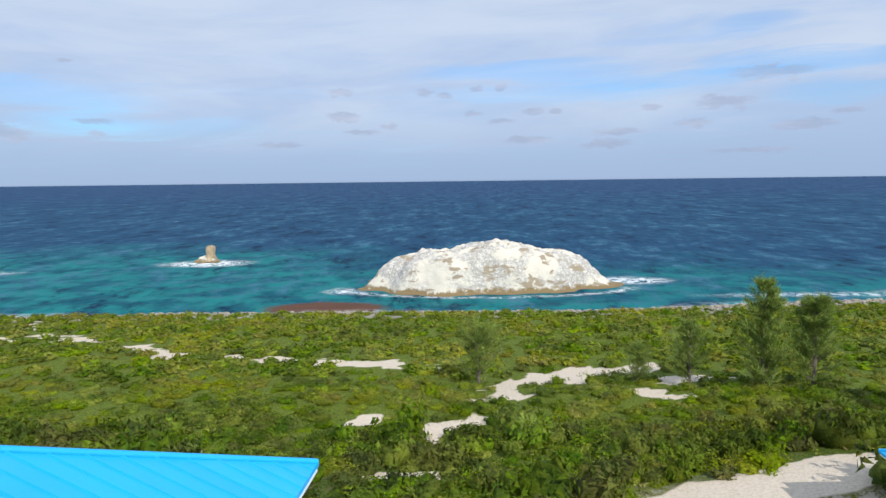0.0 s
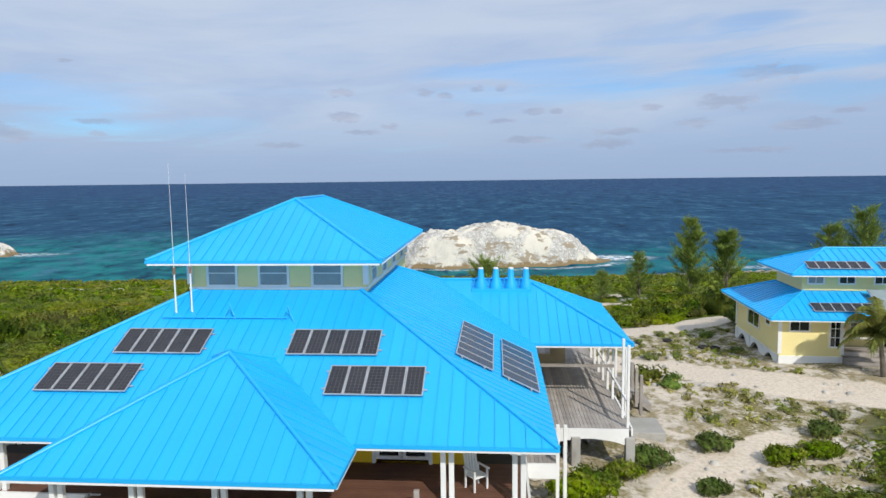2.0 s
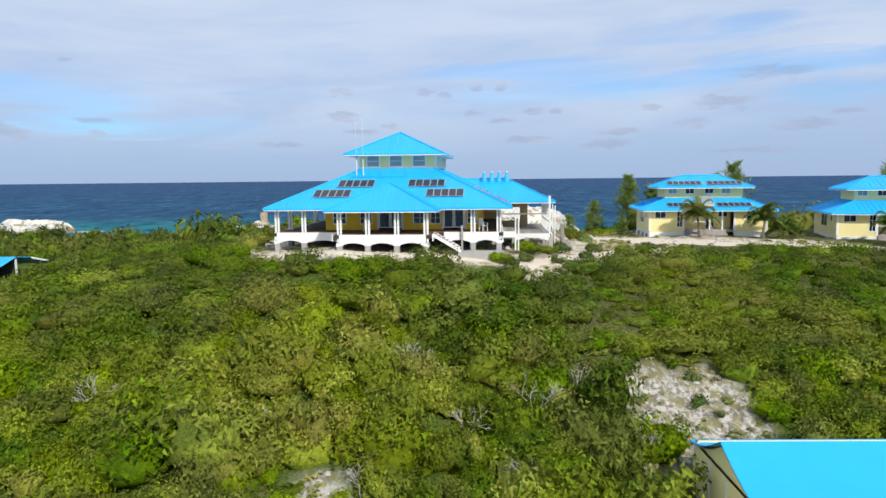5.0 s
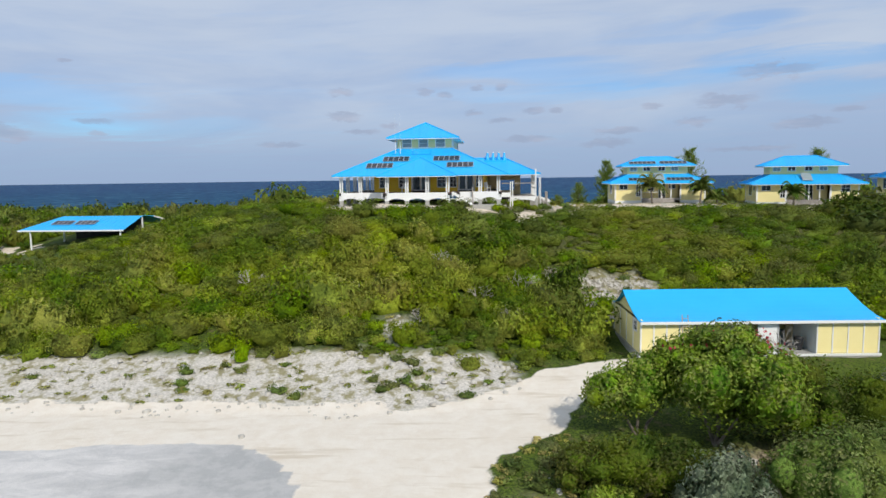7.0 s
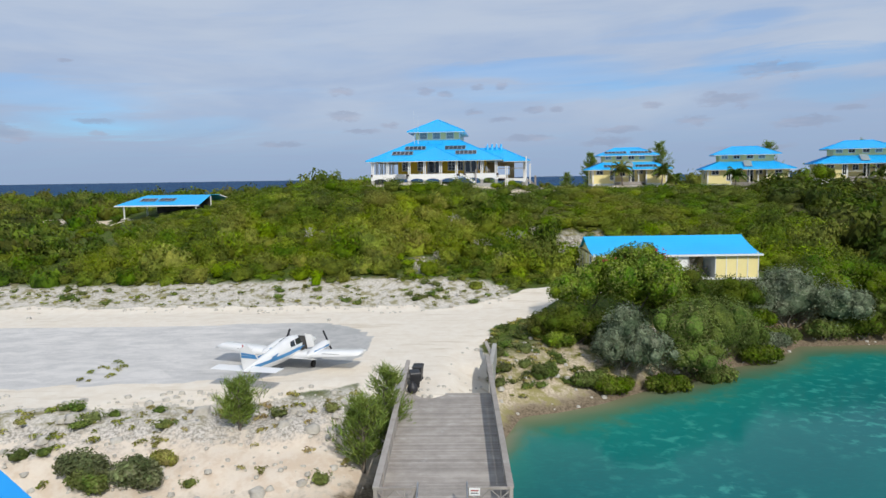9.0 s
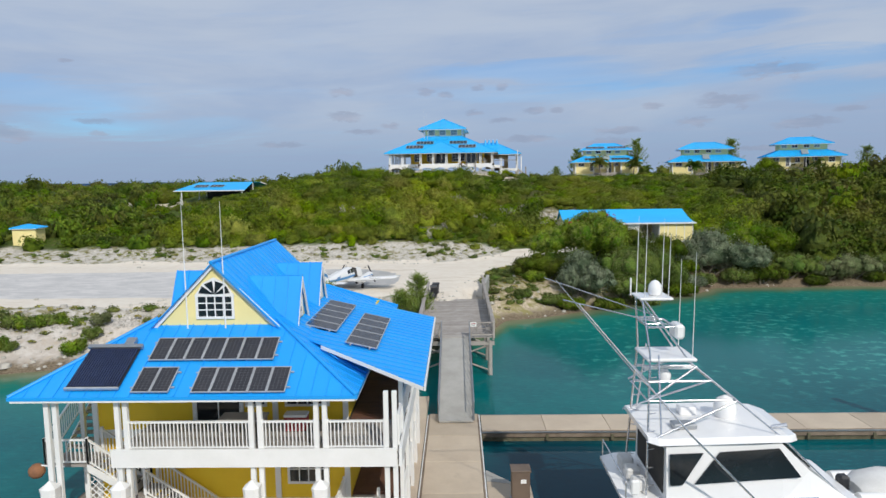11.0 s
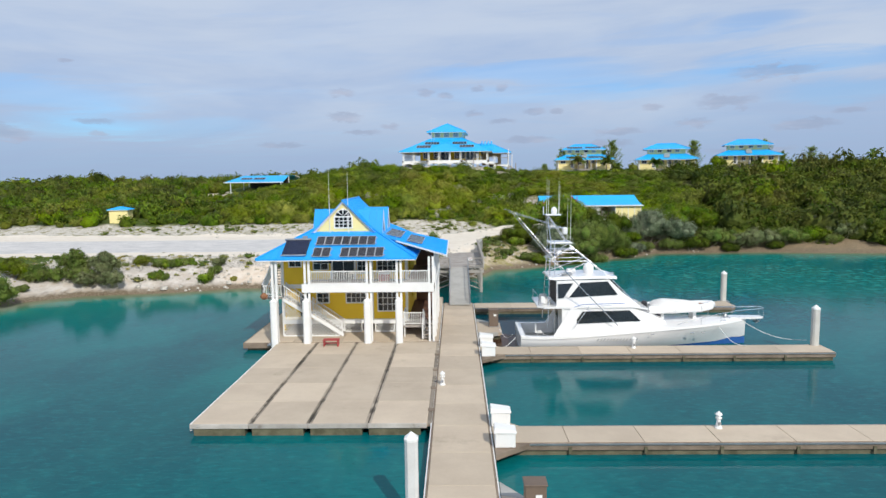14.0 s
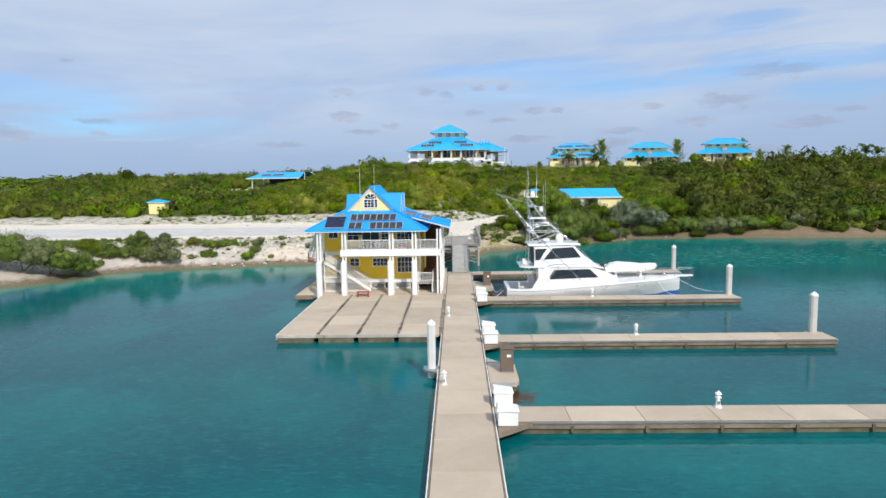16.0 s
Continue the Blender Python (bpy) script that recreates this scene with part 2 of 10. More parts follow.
# ---------------------------------------------------------------- mesh building
class Geo:
    """Gathers vertices and faces, then becomes one mesh."""

    def __init__(self):
        self.v, self.f, self.smooth = [], [], []

    def add(self, verts, faces, smooth=False):
        k = len(self.v)
        self.v += [tuple(p) for p in verts]
        self.f += [tuple(k + i for i in f) for f in faces]
        self.smooth += [smooth] * len(faces)
        return self

    def box(self, c, s, rz=0.0, bevel=0.0, m=None):
        """A box by its centre and full size, with chamfered edges where bevel is given."""
        hx, hy, hz = s[0] / 2, s[1] / 2, s[2] / 2
        r = m or Matrix.Rotation(radians(rz), 4, "Z")
        cc = Vector(c)
        b = min(bevel, hx * 0.9, hy * 0.9, hz * 0.9)
        if b <= 0:
            vs = [Vector((x * hx, y * hy, z * hz)) for x in (-1, 1) for y in (-1, 1) for z in (-1, 1)]
            fs = [(0, 1, 3, 2), (4, 6, 7, 5), (0, 4, 5, 1), (2, 3, 7, 6), (0, 2, 6, 4), (1, 5, 7, 3)]
        else:
            vs, idx = [], {}
            for x in (-1, 1):
                for y in (-1, 1):
                    for z in (-1, 1):
                        for a in range(3):
                            p = [x * (hx - b), y * (hy - b), z * (hz - b)]
                            p[a] = (x, y, z)[a] * (hx, hy, hz)[a]
                            idx[x, y, z, a] = len(vs)
                            vs.append(Vector(p))
            fs = []
            for a in range(3):
                o, q = [i for i in range(3) if i != a]
                for s_ in (-1, 1):
                    ring = []
                    for so, sq in ((-1, -1), (1, -1), (1, 1), (-1, 1)):
                        k = [0, 0, 0]
                        k[a], k[o], k[q] = s_, so, sq
                        ring.append(idx[k[0], k[1], k[2], a])
                    fs.append(tuple(ring))
                for so in (-1, 1):
                    for sq in (-1, 1):
                        k0, k1 = [0, 0, 0], [0, 0, 0]
                        k0[a], k1[a] = -1, 1
                        k0[o] = k1[o] = so
                        k0[q] = k1[q] = sq
                        fs.append((idx[(*k0, o)], idx[(*k1, o)], idx[(*k1, q)], idx[(*k0, q)]))
            for x in (-1, 1):
                for y in (-1, 1):
                    for z in (-1, 1):
                        fs.append(tuple(idx[x, y, z, a] for a in range(3)))
        return self.add([cc + r @ p for p in vs], fs)

    def span(self, a, b, bevel=0.0):
        """A box between two corners."""
        return self.box([(p + q) / 2 for p, q in zip(a, b)], [abs(q - p) for p, q in zip(a, b)], 0, bevel)

    def prism(self, pts, direction):
        """A flat polygon pushed along a direction."""
        d = Vector(direction)
        k = len(pts)
        ps = [Vector(p) for p in pts]
        return self.add(ps + [p + d for p in ps], [tuple(range(k))[::-1], tuple(range(k, 2 * k))] + [(i, (i + 1) % k, k + (i + 1) % k, k + i) for i in range(k)])

    def tube(self, a, b, r0, r1=None, n=8, caps=True):
        a, b = Vector(a), Vector(b)
        r1 = r0 if r1 is None else r1
        q = (b - a).to_track_quat("Z", "Y")
        vs = []
        for p, r in ((a, r0), (b, r1)):
            vs += [p + q @ Vector((r * math.cos(2 * math.pi * i / n), r * math.sin(2 * math.pi * i / n), 0)) for i in range(n)]
        self.add(vs, [(i, (i + 1) % n, n + (i + 1) % n, n + i) for i in range(n)], True)
        if caps:
            self.add(vs, [tuple(range(n))[::-1], tuple(range(n, 2 * n))])
        return self

    def path(self, pts, r, n=6):
        for a, b in zip(pts, pts[1:]):
            self.tube(a, b, r, r, n)
        return self

    def lathe(self, c, rings, n=16):
        """Rings of (radius, height) round a point."""
        c = Vector(c)
        vs = [c + Vector((r * math.cos(2 * math.pi * i / n), r * math.sin(2 * math.pi * i / n), z)) for r, z in rings for i in range(n)]
        fs = [(k * n + i, k * n + (i + 1) % n, (k + 1) * n + (i + 1) % n, (k + 1) * n + i) for k in range(len(rings) - 1) for i in range(n)]
        self.add(vs, fs, True)
        self.add(vs, [tuple(range(n))[::-1], tuple(range((len(rings) - 1) * n, len(rings) * n))])
        return self

    def loft(self, rows, smooth=True, caps=True, closed=True):
        """Skin over rows of equally many points."""
        n = len(rows[0])
        vs = [Vector(p) for row in rows for p in row]
        last = n if closed else n - 1
        fs = [(k * n + i, k * n + (i + 1) % n, (k + 1) * n + (i + 1) % n, (k + 1) * n + i) for k in range(len(rows) - 1) for i in range(last)]
        self.add(vs, fs, smooth)
        if caps:
            self.add(vs, [tuple(range(n))[::-1], tuple(range((len(rows) - 1) * n, len(rows) * n))])
        return self

    def mesh(self, name, material):
        me = bpy.data.meshes.new(name)
        me.from_pydata([tuple(p) for p in self.v], [], self.f)
        me.polygons.foreach_set("use_smooth", self.smooth)
        if material:
            me.materials.append(material)
        bm = bmesh.new()
        bm.from_mesh(me)
        bmesh.ops.recalc_face_normals(bm, faces=bm.faces)
        bm.to_mesh(me)
        bm.free()
        return me


def part(name, geo, material, parent=None, label="", m=None):
    """One mesh object under a thing or a part."""
    me = geo if isinstance(geo, bpy.types.Mesh) else geo.mesh(name, material)
    ob = new(name, me)
    if parent:
        ob.parent = parent
    if m is not None:
        ob.matrix_local = m
    if label:
        ob["label"] = label
    return ob


def thing(name, label, category, m=None, group="", kind=""):
    ob = new(name)
    ob.empty_display_size = 0.2
    if m is not None:
        ob.matrix_world = m
    return tagged(ob, label, category, group, kind)


# ---------------------------------------------------------------- the lie of the land
COLUMNS = (
    (-400, ((20, 0), (30, 2), (120, 4), (170, 10), (200, 11), (270, 4), (300, 0.8), (308, -1.5))),
    (-120, ((52, 0), (58, 1.6), (75, 2.6), (110, 3.0), (125, 3.9), (150, 7.2), (170, 9.0), (190, 11.6), (205, 11.8), (230, 8.6), (270, 3.8), (296, 0.8), (304, -1.5))),
    (-55, ((72.5, 0), (75, 1.3), (82, 2.2), (88, 2.7), (97, 3.0), (124, 3.1), (131, 4.3), (140, 5.6), (165, 8.7), (185, 11.4), (200, 11.6), (230, 8.8), (270, 4.2), (297, 0.9), (304, -1.5))),
    (-40, ((86.5, 0), (88.5, 1.4), (90.5, 2.4), (97, 3.0), (123, 3.1), (130, 4.2), (138, 5.8), (156, 10.2), (170, 11.6), (185, 12.0), (203, 11.2), (228, 8.8), (270, 4.2), (297, 0.9), (305, -1.5))),
    (-25, ((90.6, 0), (91.6, 0.7), (93.2, 1.6), (95.2, 2.6), (97, 3.0), (123, 3.1), (129, 4.2), (136, 6.0), (148, 10.2), (157, 13.2), (163, 13.6), (185, 12.8), (205, 11.0), (225, 8.9), (270, 4.2), (297, 0.9), (305, -1.5))),
    (-6, ((90.4, 0), (91.8, 0.6), (95, 1.5), (98.4, 2.4), (102, 3.0), (123, 3.1), (128, 4.2), (137, 7.2), (146, 11.3), (151, 13.85), (156, 14.65), (168, 14.7), (190, 13.2), (205, 10.9), (225, 8.6), (270, 4.2), (297, 0.9), (305, -1.5))),
    (0, ((96.5, 0), (98.2, 1.2), (99.6, 2.45), (100.6, 2.72), (104, 2.95), (123, 3.1), (129, 4.4), (138, 7.4), (147, 11.6), (152, 13.8), (156, 14.4), (170, 14.5), (190, 13.1), (205, 10.7), (225, 8.5), (270, 4.2), (297, 0.9), (305, -1.5))),
    (5, ((104, 0), (105.2, 0.8), (107, 1.7), (109, 2.3), (113, 2.9), (124, 3.3), (133, 4.4), (141, 7.2), (149, 11.6), (154, 13.8), (158, 14.15), (172, 14.0), (190, 12.9), (205, 10.6), (224, 8.4), (270, 4.2), (297, 0.9), (304, -1.5))),
    (14, ((108.8, 0), (110.2, 1.0), (113, 2.2), (121, 3.3), (129, 4.2), (135, 4.4), (141, 6.0), (150, 10.0), (160, 12.7), (175, 13.2), (190, 12.9), (210, 10.6), (222, 9.2), (270, 4.2), (297, 0.9), (302, -1.5))),
    (22, ((114.2, 0), (115.6, 1.0), (119, 2.8), (123, 3.9), (128, 4.65), (136, 4.8), (141, 6.1), (151, 9.6), (162, 12.6), (178, 13.2), (192, 12.9), (212, 10.6), (230, 8.4), (270, 4.2), (297, 0.9), (302, -1.5))),
    (31, ((120.6, 0), (123, 1.2), (126, 3.6), (128.5, 4.6), (137, 4.7), (143, 6.2), (152, 9.2), (164, 12.6), (180, 13.3), (195, 13.0), (215, 10.6), (235, 8.0), (270, 4.2), (297, 0.9), (302, -1.5))),
    (48, ((121, 0), (123, 1.2), (130, 3.6), (142, 7.0), (156, 11.2), (166, 12.8), (190, 13.2), (215, 10.6), (240, 7.6), (270, 4.2), (299, 0.9), (305, -1.5))),
    (72, ((117.4, 0), (119.0, 1.2), (126, 3.6), (142, 8.2), (158, 11.8), (172, 12.9), (195, 13.0), (220, 10.6), (270, 4.5), (303, 0.9), (312, -1.5))),
    (140, ((110, 0), (112, 1.6), (124, 5.0), (142, 9.6), (165, 12.9), (195, 13.2), (230, 10.0), (280, 4.5), (318, 0.9), (328, -1.5))),
    (400, ((60, 0), (66, 2.0), (120, 8.0), (165, 14.5), (200, 14.0), (260, 8.0), (330, 1.0), (345, -1.5))),
)


def land(x, y):
    """Height of the ground at arrays of x and y."""
    xs = [c[0] for c in COLUMNS]
    rows = []
    for _, prof in COLUMNS:
        py = [prof[0][0] - 40, prof[0][0] - 4] + [p[0] for p in prof] + [prof[-1][0] + 60]
        pz = [-4.0, -1.2] + [p[1] for p in prof] + [-6.0]
        rows.append(np.interp(y, py, pz))
    rows = np.array(rows)
    k = np.clip(np.searchsorted(xs, x) - 1, 0, len(xs) - 2)
    x0, x1 = np.array(xs)[k], np.array(xs)[k + 1]
    f = np.clip((x - x0) / (x1 - x0), 0, 1)
    i = np.arange(len(x))
    return rows[k, i] * (1 - f) + rows[k + 1, i] * f


def wavy(x, y, s, seed=0.0):
    """Cheap smooth noise from sines, about -1 to 1."""
    a = np.sin(x * s + seed) + np.sin(y * s * 1.13 + 1.7 * seed) + np.sin((x + y) * s * 0.71 + 2.3 * seed) + np.sin((x - y) * s * 0.83 - seed)
    b = np.sin(x * s * 2.3 + 0.7 * np.sin(y * s * 1.9 + seed)) + np.sin(y * s * 2.7 + 0.8 * np.sin(x * s * 2.1))
    return (a * 0.6 + b * 0.5) / 2.2


def dist_line(x, y, pts):
    """Distance to a polyline."""
    best = np.full(np.shape(x), 1e9)
    for (ax, ay), (bx, by) in zip(pts, pts[1:]):
        dx, dy = bx - ax, by - ay
        t = np.clip(((x - ax) * dx + (y - ay) * dy) / (dx * dx + dy * dy), 0, 1)
        best = np.minimum(best, np.hypot(x - ax - t * dx, y - ay - t * dy))
    return best


def step(v, a, b):
    t = np.clip((v - a) / (b - a), 0, 1)
    return t * t * (3 - 2 * t)


ROADS = (  # polylines and half widths
    (((-400, 122), (-60, 122.3), (-10, 121.6), (0, 117), (0.4, 101)), 2.6),
    (((-8, 118.5), (0, 119.5), (4.5, 121.8)), 3.5),
    (((4.5, 121.8), (9, 126.8), (14, 128.8)), 2.1),
    (((-2.2, 103), (-1, 112), (0, 118)), 3.4),
    (((-400, 97), (-60, 99.5), (-26, 99.5), (-12, 101.5), (-3, 105)), 2.0),
    (((13, 182.4), (16.4, 181), (21.2, 178.8), (25.8, 175.6), (29.8, 173.5), (34, 172.2), (60, 167), (90, 165), (140, 164)), 1.6),
    (((9.5, 189.3), (15, 191.4), (20, 194.2), (26, 196.6), (29, 197)), 2.1),
    (((3.5, 156.0), (8.5, 157.2), (10.6, 160.4), (13, 164.4), (17, 168), (20, 170)), 0.6),
    (((-11.5, 157.5), (-8, 156.2), (-3, 155.4), (3.5, 156.0)), 0.55),
)
SANDY = (  # bright sand pockets on the sea side
    (((-80, 289), (-65, 270)), 0.7),
    (((-58, 262), (-45, 252.8)), 1.3),
    (((-38, 249), (-33, 246), (-28.8, 240.5)), 1.5),
    (((-28.8, 240.5), (-18, 239.5), (-7.3, 235.5), (3.2, 232.7)), 1.1),
    (((14.8, 224.8), (19, 227.5), (25, 229.3)), 2.5),
    (((9.6, 217.6), (11.6, 226)), 0.9),
    (((22.6, 219), (24.2, 215)), 0.9),
    (((24.6, 221.5), (31.4, 222.5)), 0.7),
    (((-0.9, 211.6), (-0.4, 212.4)), 0.8),
    (((1.8, 207.2), (4.1, 209.2), (7.6, 211.3)), 0.4),
    (((2.0, 198.2), (4.9, 198.7)), 0.6),
    (((-15, 201.7), (-10, 202.8)), 0.4),
    (((-32, 183), (-16, 176), (-14, 168)), 1.5),
    (((-70, 196), (-40, 186), (-26, 182)), 1.4),
    (((-100, 150), (-60, 168), (-52, 164)), 0.8),
    (((-75, 262), (-60, 255)), 1.5),
)
ROCKY = (
    (((-400, 127.5), (-60, 128.5), (-20, 127.2), (-4, 126.6), (2, 127.6)), 4.0),
    (((13.8, 140.2), (14.8, 142.0), (15.0, 145.0)), 1.7),
    (((14.4, 143.8), (17.0, 143.6), (18.4, 143.4)), 2.6),
    (((14.2, 140.6), (19.4, 141.0)), 1.9),
    (((-16, 161.5), (-12, 158), (-6, 156.0), (2, 155.4), (9, 156.2)), 1.5),
    (((9.5, 154.5), (11, 160), (14.5, 168), (17, 176)), 1.9),
    (((16, 184), (22, 183), (24, 176)), 3.0),
    (((-90, 82), (-55, 86), (-40, 94), (-25, 97), (-6, 98.2), (-3, 101)), 2.4),
    (((-1.65, 168), (-1.65, 178)), 12.6),
    (((12.5, 160), (16.5, 165), (22, 168.5)), 2.4),
    (((26, 177), (42, 172.5)), 2.6),
    (((-3.3, 134), (-2.5, 130)), 0.7),
)


def masks(x, y):
    """How far sand, grey runway and bare rock cover the ground."""
    wob = 0.9 * wavy(x, y, 0.55, 1.0) + 0.5 * wavy(x, y, 1.7, 4.0)
    sand = np.zeros_like(x)
    for pts, half in ROADS:
        sand = np.maximum(sand, 1 - step(dist_line(x, y, pts) + 0.5 * wob, half - 0.3, half + 0.7))
    apron = step(y, 97.0, 99.0) * (1 - step(y + wob * 0.4, 123.6, 124.6)) * (1 - step(x, -4, -1)) * step(y - 0.7 * np.maximum(x + 22, 0) * 0.42, 96, 98)
    sand = np.maximum(sand, apron)
    for pts, half in SANDY:
        patchy = 1.5 * wavy(x, y, 0.9, 6.0) + 0.9 * wavy(x, y, 2.1, 1.5)
        sand = np.maximum(sand, 1 - step(dist_line(x, y, pts) + 1.1 * wob + patchy, half - 0.2, half + 0.9))
    middle = 109.4 + 1.4 * step(x, -26, -10)
    end = np.hypot(np.maximum(x + 13.5, 0) / 7.9, (y - middle) / 8.4)
    grey = (1 - step(end + 0.05 * wob, 0.93, 1.0)) * (1 - step(np.abs(y - middle) + 0.3 * wob, 8.6 - 1.2 * step(x, -26, -10), 9.6 - 1.2 * step(x, -26, -10)))
    rock = np.zeros_like(x)
    for pts, half in ROCKY:
        rock = np.maximum(rock, 1 - step(dist_line(x, y, pts) + 1.0 * wob, half - 0.8, half + 0.8))
    return sand, grey, rock


def grid_axis(fine0, fine1, spacing, far):
    mid = np.arange(fine0, fine1 + 0.01, spacing)
    grow, p, s = [], 0.0, spacing
    while p < far:
        s *= 1.25
        p += s
        grow.append(p)
    grow = np.array(grow)
    return np.concatenate([fine0 - grow[::-1], mid, fine1 + grow])


def grid_mesh(name, xs, ys, height):
    gx, gy = np.meshgrid(xs, ys)
    x, y = gx.ravel(), gy.ravel()
    z = height(x, y)
    nx, ny = len(xs), len(ys)
    i = (np.arange(ny - 1)[:, None] * nx + np.arange(nx - 1)[None]).ravel()
    quads = np.stack([i, i + 1, i + nx + 1, i + nx], 1)
    me = quad_mesh(name, np.stack([x, y, z], 1), quads)
    return me, x, y, z


def quad_mesh(name, verts, quads, smooth=True):
    me = bpy.data.meshes.new(name)
    me.vertices.add(len(verts))
    me.vertices.foreach_set("co", np.asarray(verts, np.float32).ravel())
    n = quads.shape[1]
    me.loops.add(quads.size)
    me.loops.foreach_set("vertex_index", quads.ravel().astype(np.int32))
    me.polygons.add(len(quads))
    me.polygons.foreach_set("loop_start", np.arange(0, quads.size, n, dtype=np.int32))
    me.polygons.foreach_set("use_smooth", np.full(len(quads), smooth))
    me.update(calc_edges=True)
    return me


def ground_height(x, y):
    z = land(x, y)
    sand, grey, rock = masks(x, y)
    rough = 0.10 * wavy(x, y, 0.9, 2.0) + 0.12 * wavy(x, y, 2.6, 5.0) * rock + 0.05 * wavy(x, y, 3.3, 7.0)
    hills = 0.5 * wavy(x, y, 0.11, 3.0) * step(y, 132, 150) * (1 - step(np.hypot(x, y - 168), 22, 34) * 0) * step(np.hypot((x + 1) / 1.2, y - 168), 18, 32)
    bank = step(z, 0.2, 1.5) * (1 - step(z, 2.4, 3.0)) * (y < 130)
    return z + rough * (1 - 0.85 * np.maximum(sand, grey)) * step(z, -0.5, 0.6) + hills * step(z, 3, 6) + 0.25 * bank * wavy(x, y, 1.6, 9.0)


def attribute(me, name, values):
    a = me.attributes.new(name, "FLOAT", "POINT")
    a.data.foreach_set("value", np.asarray(values, np.float32))


gx = grid_axis(-66, 72, 0.68, 3200)
gy = np.concatenate([np.arange(-400, 40, 20.0), np.arange(40, 84, 2.0), np.arange(84, 240, 0.68), np.arange(240, 330, 1.2), np.arange(330, 900, 30.0)])
me, x, y, z = grid_mesh("ground", gx, gy, ground_height)
sand, grey, rock = masks(x, y)
attribute(me, "sand", sand)
attribute(me, "grey", grey)
attribute(me, "rock", rock)
ground_mat = bpy.data.materials.new("coral ground")
ground_mat.use_nodes = True
n = Nodes(ground_mat.node_tree)
place = n.add("ShaderNodeNewGeometry").outputs["Position"]


def attr(name):
    a = n.add("ShaderNodeAttribute")
    a.attribute_name = name
    return a.outputs["Fac"]


height = n.add("ShaderNodeSeparateXYZ", Vector=place).outputs[2]
big, mid, small = n.noise(place, 0.22, 5.0), n.noise(place, 1.1, 6.0, 0.65), n.noise(place, 6.0, 5.0, 0.7)
leafage = n.noise(place, 7.0, 4.0, 0.7, 0.3)
cover = n.mix(n.ramp(leafage, 0.36, 0.64), (0.024, 0.044, 0.008), (0.105, 0.150, 0.016))
soil = n.mix(n.ramp(mid, 0.54, 0.72), cover, (0.15, 0.125, 0.06))
soil = n.mix(n.ramp(big, 0.66, 0.84), soil, (0.22, 0.185, 0.11))
stones = n.mix(n.ramp(small, 0.35, 0.65), (0.43, 0.40, 0.35), (0.66, 0.62, 0.555))
crags = n.mix(n.ramp(n.noise(n.scaled(place, 1.0, 0.6, 1.0), 2.6, 7.0, 0.75), 0.42, 0.58), (0.17, 0.15, 0.115), (0.54, 0.505, 0.45))
stones = n.mix(n.ramp(n.add("ShaderNodeSeparateXYZ", Vector=place).outputs[1], 133, 136), stones, crags)
stones = n.mix(n.math("MULTIPLY", n.ramp(mid, 0.50, 0.64), 0.8), stones, (0.27, 0.235, 0.13))
grass = n.mix(n.ramp(mid, 0.45, 0.62), stones, (0.20, 0.185, 0.06))
upland = n.math("MULTIPLY", n.ramp(n.add("ShaderNodeSeparateXYZ", Vector=place).outputs[1], 142, 152), n.ramp(n.add("ShaderNodeSeparateXYZ", Vector=place).outputs[0], 5, 9))
thatch = n.mix(n.ramp(n.math("ADD", n.math("MULTIPLY", mid, 0.6), n.math("MULTIPLY", small, 0.4)), 0.43, 0.53), (0.58, 0.52, 0.43), n.mix(n.ramp(small, 0.42, 0.60), (0.30, 0.25, 0.13), (0.17, 0.15, 0.055)))
grass = n.mix(n.math("MULTIPLY", upland, n.ramp(n.noise(place, 0.5, 5.0, 0.65), 0.42, 0.58)), grass, thatch)
north = n.add("ShaderNodeSeparateXYZ", Vector=place).outputs[1]
east_of = n.add("ShaderNodeSeparateXYZ", Vector=place).outputs[0]
under = n.mix(n.ramp(small, 0.42, 0.60), (0.05, 0.065, 0.018), (0.14, 0.13, 0.05))
yard_soil = n.mix(n.ramp(n.math("SUBTRACT", north, east_of), 145.5, 148.5), under, thatch)
soil = n.mix(n.math("MULTIPLY", n.math("MULTIPLY", upland, n.math("SUBTRACT", 1.0, n.ramp(north, 190, 200))), n.ramp(n.add("ShaderNodeSeparateXYZ", Vector=place).outputs[0], 7, 11)), soil, yard_soil)
low_green = n.mix(n.ramp(leafage, 0.36, 0.64), (0.045, 0.075, 0.010), (0.19, 0.24, 0.022))
soil = n.mix(n.math("MULTIPLY", n.ramp(north, 196, 208), 0.85), soil, low_green)
pale = n.mix(n.ramp(mid, 0.3, 0.7), (0.70, 0.625, 0.52), (0.76, 0.70, 0.605))
pale = n.mix(n.ramp(n.noise(n.scaled(place, 0.15, 1.0, 1.0), 1.4, 4.0), 0.55, 0.75), pale, (0.60, 0.52, 0.41))
litter = n.mix(n.ramp(small, 0.42, 0.64), (0.70, 0.60, 0.48), (0.52, 0.43, 0.32))
pale = n.mix(n.math("MULTIPLY", n.ramp(n.add("ShaderNodeSeparateXYZ", Vector=place).outputs[1], 135, 165), 0.8), pale, litter)
tar = n.mix(n.ramp(n.noise(n.scaled(place, 0.5, 1.0, 1.0), 0.8, 8.0, 0.72, 0.5), 0.36, 0.64), (0.66, 0.635, 0.605), (0.50, 0.49, 0.475))
tar = n.mix(n.ramp(small, 0.5, 0.7), tar, (0.58, 0.56, 0.53))
newer = n.math("ADD", n.add("ShaderNodeSeparateXYZ", Vector=place).outputs[0], n.math("MULTIPLY", n.math("SUBTRACT", n.noise(n.scaled(place, 0.35, 1.0, 1.0), 0.3, 5.0, 0.6), 0.5), 22.0))
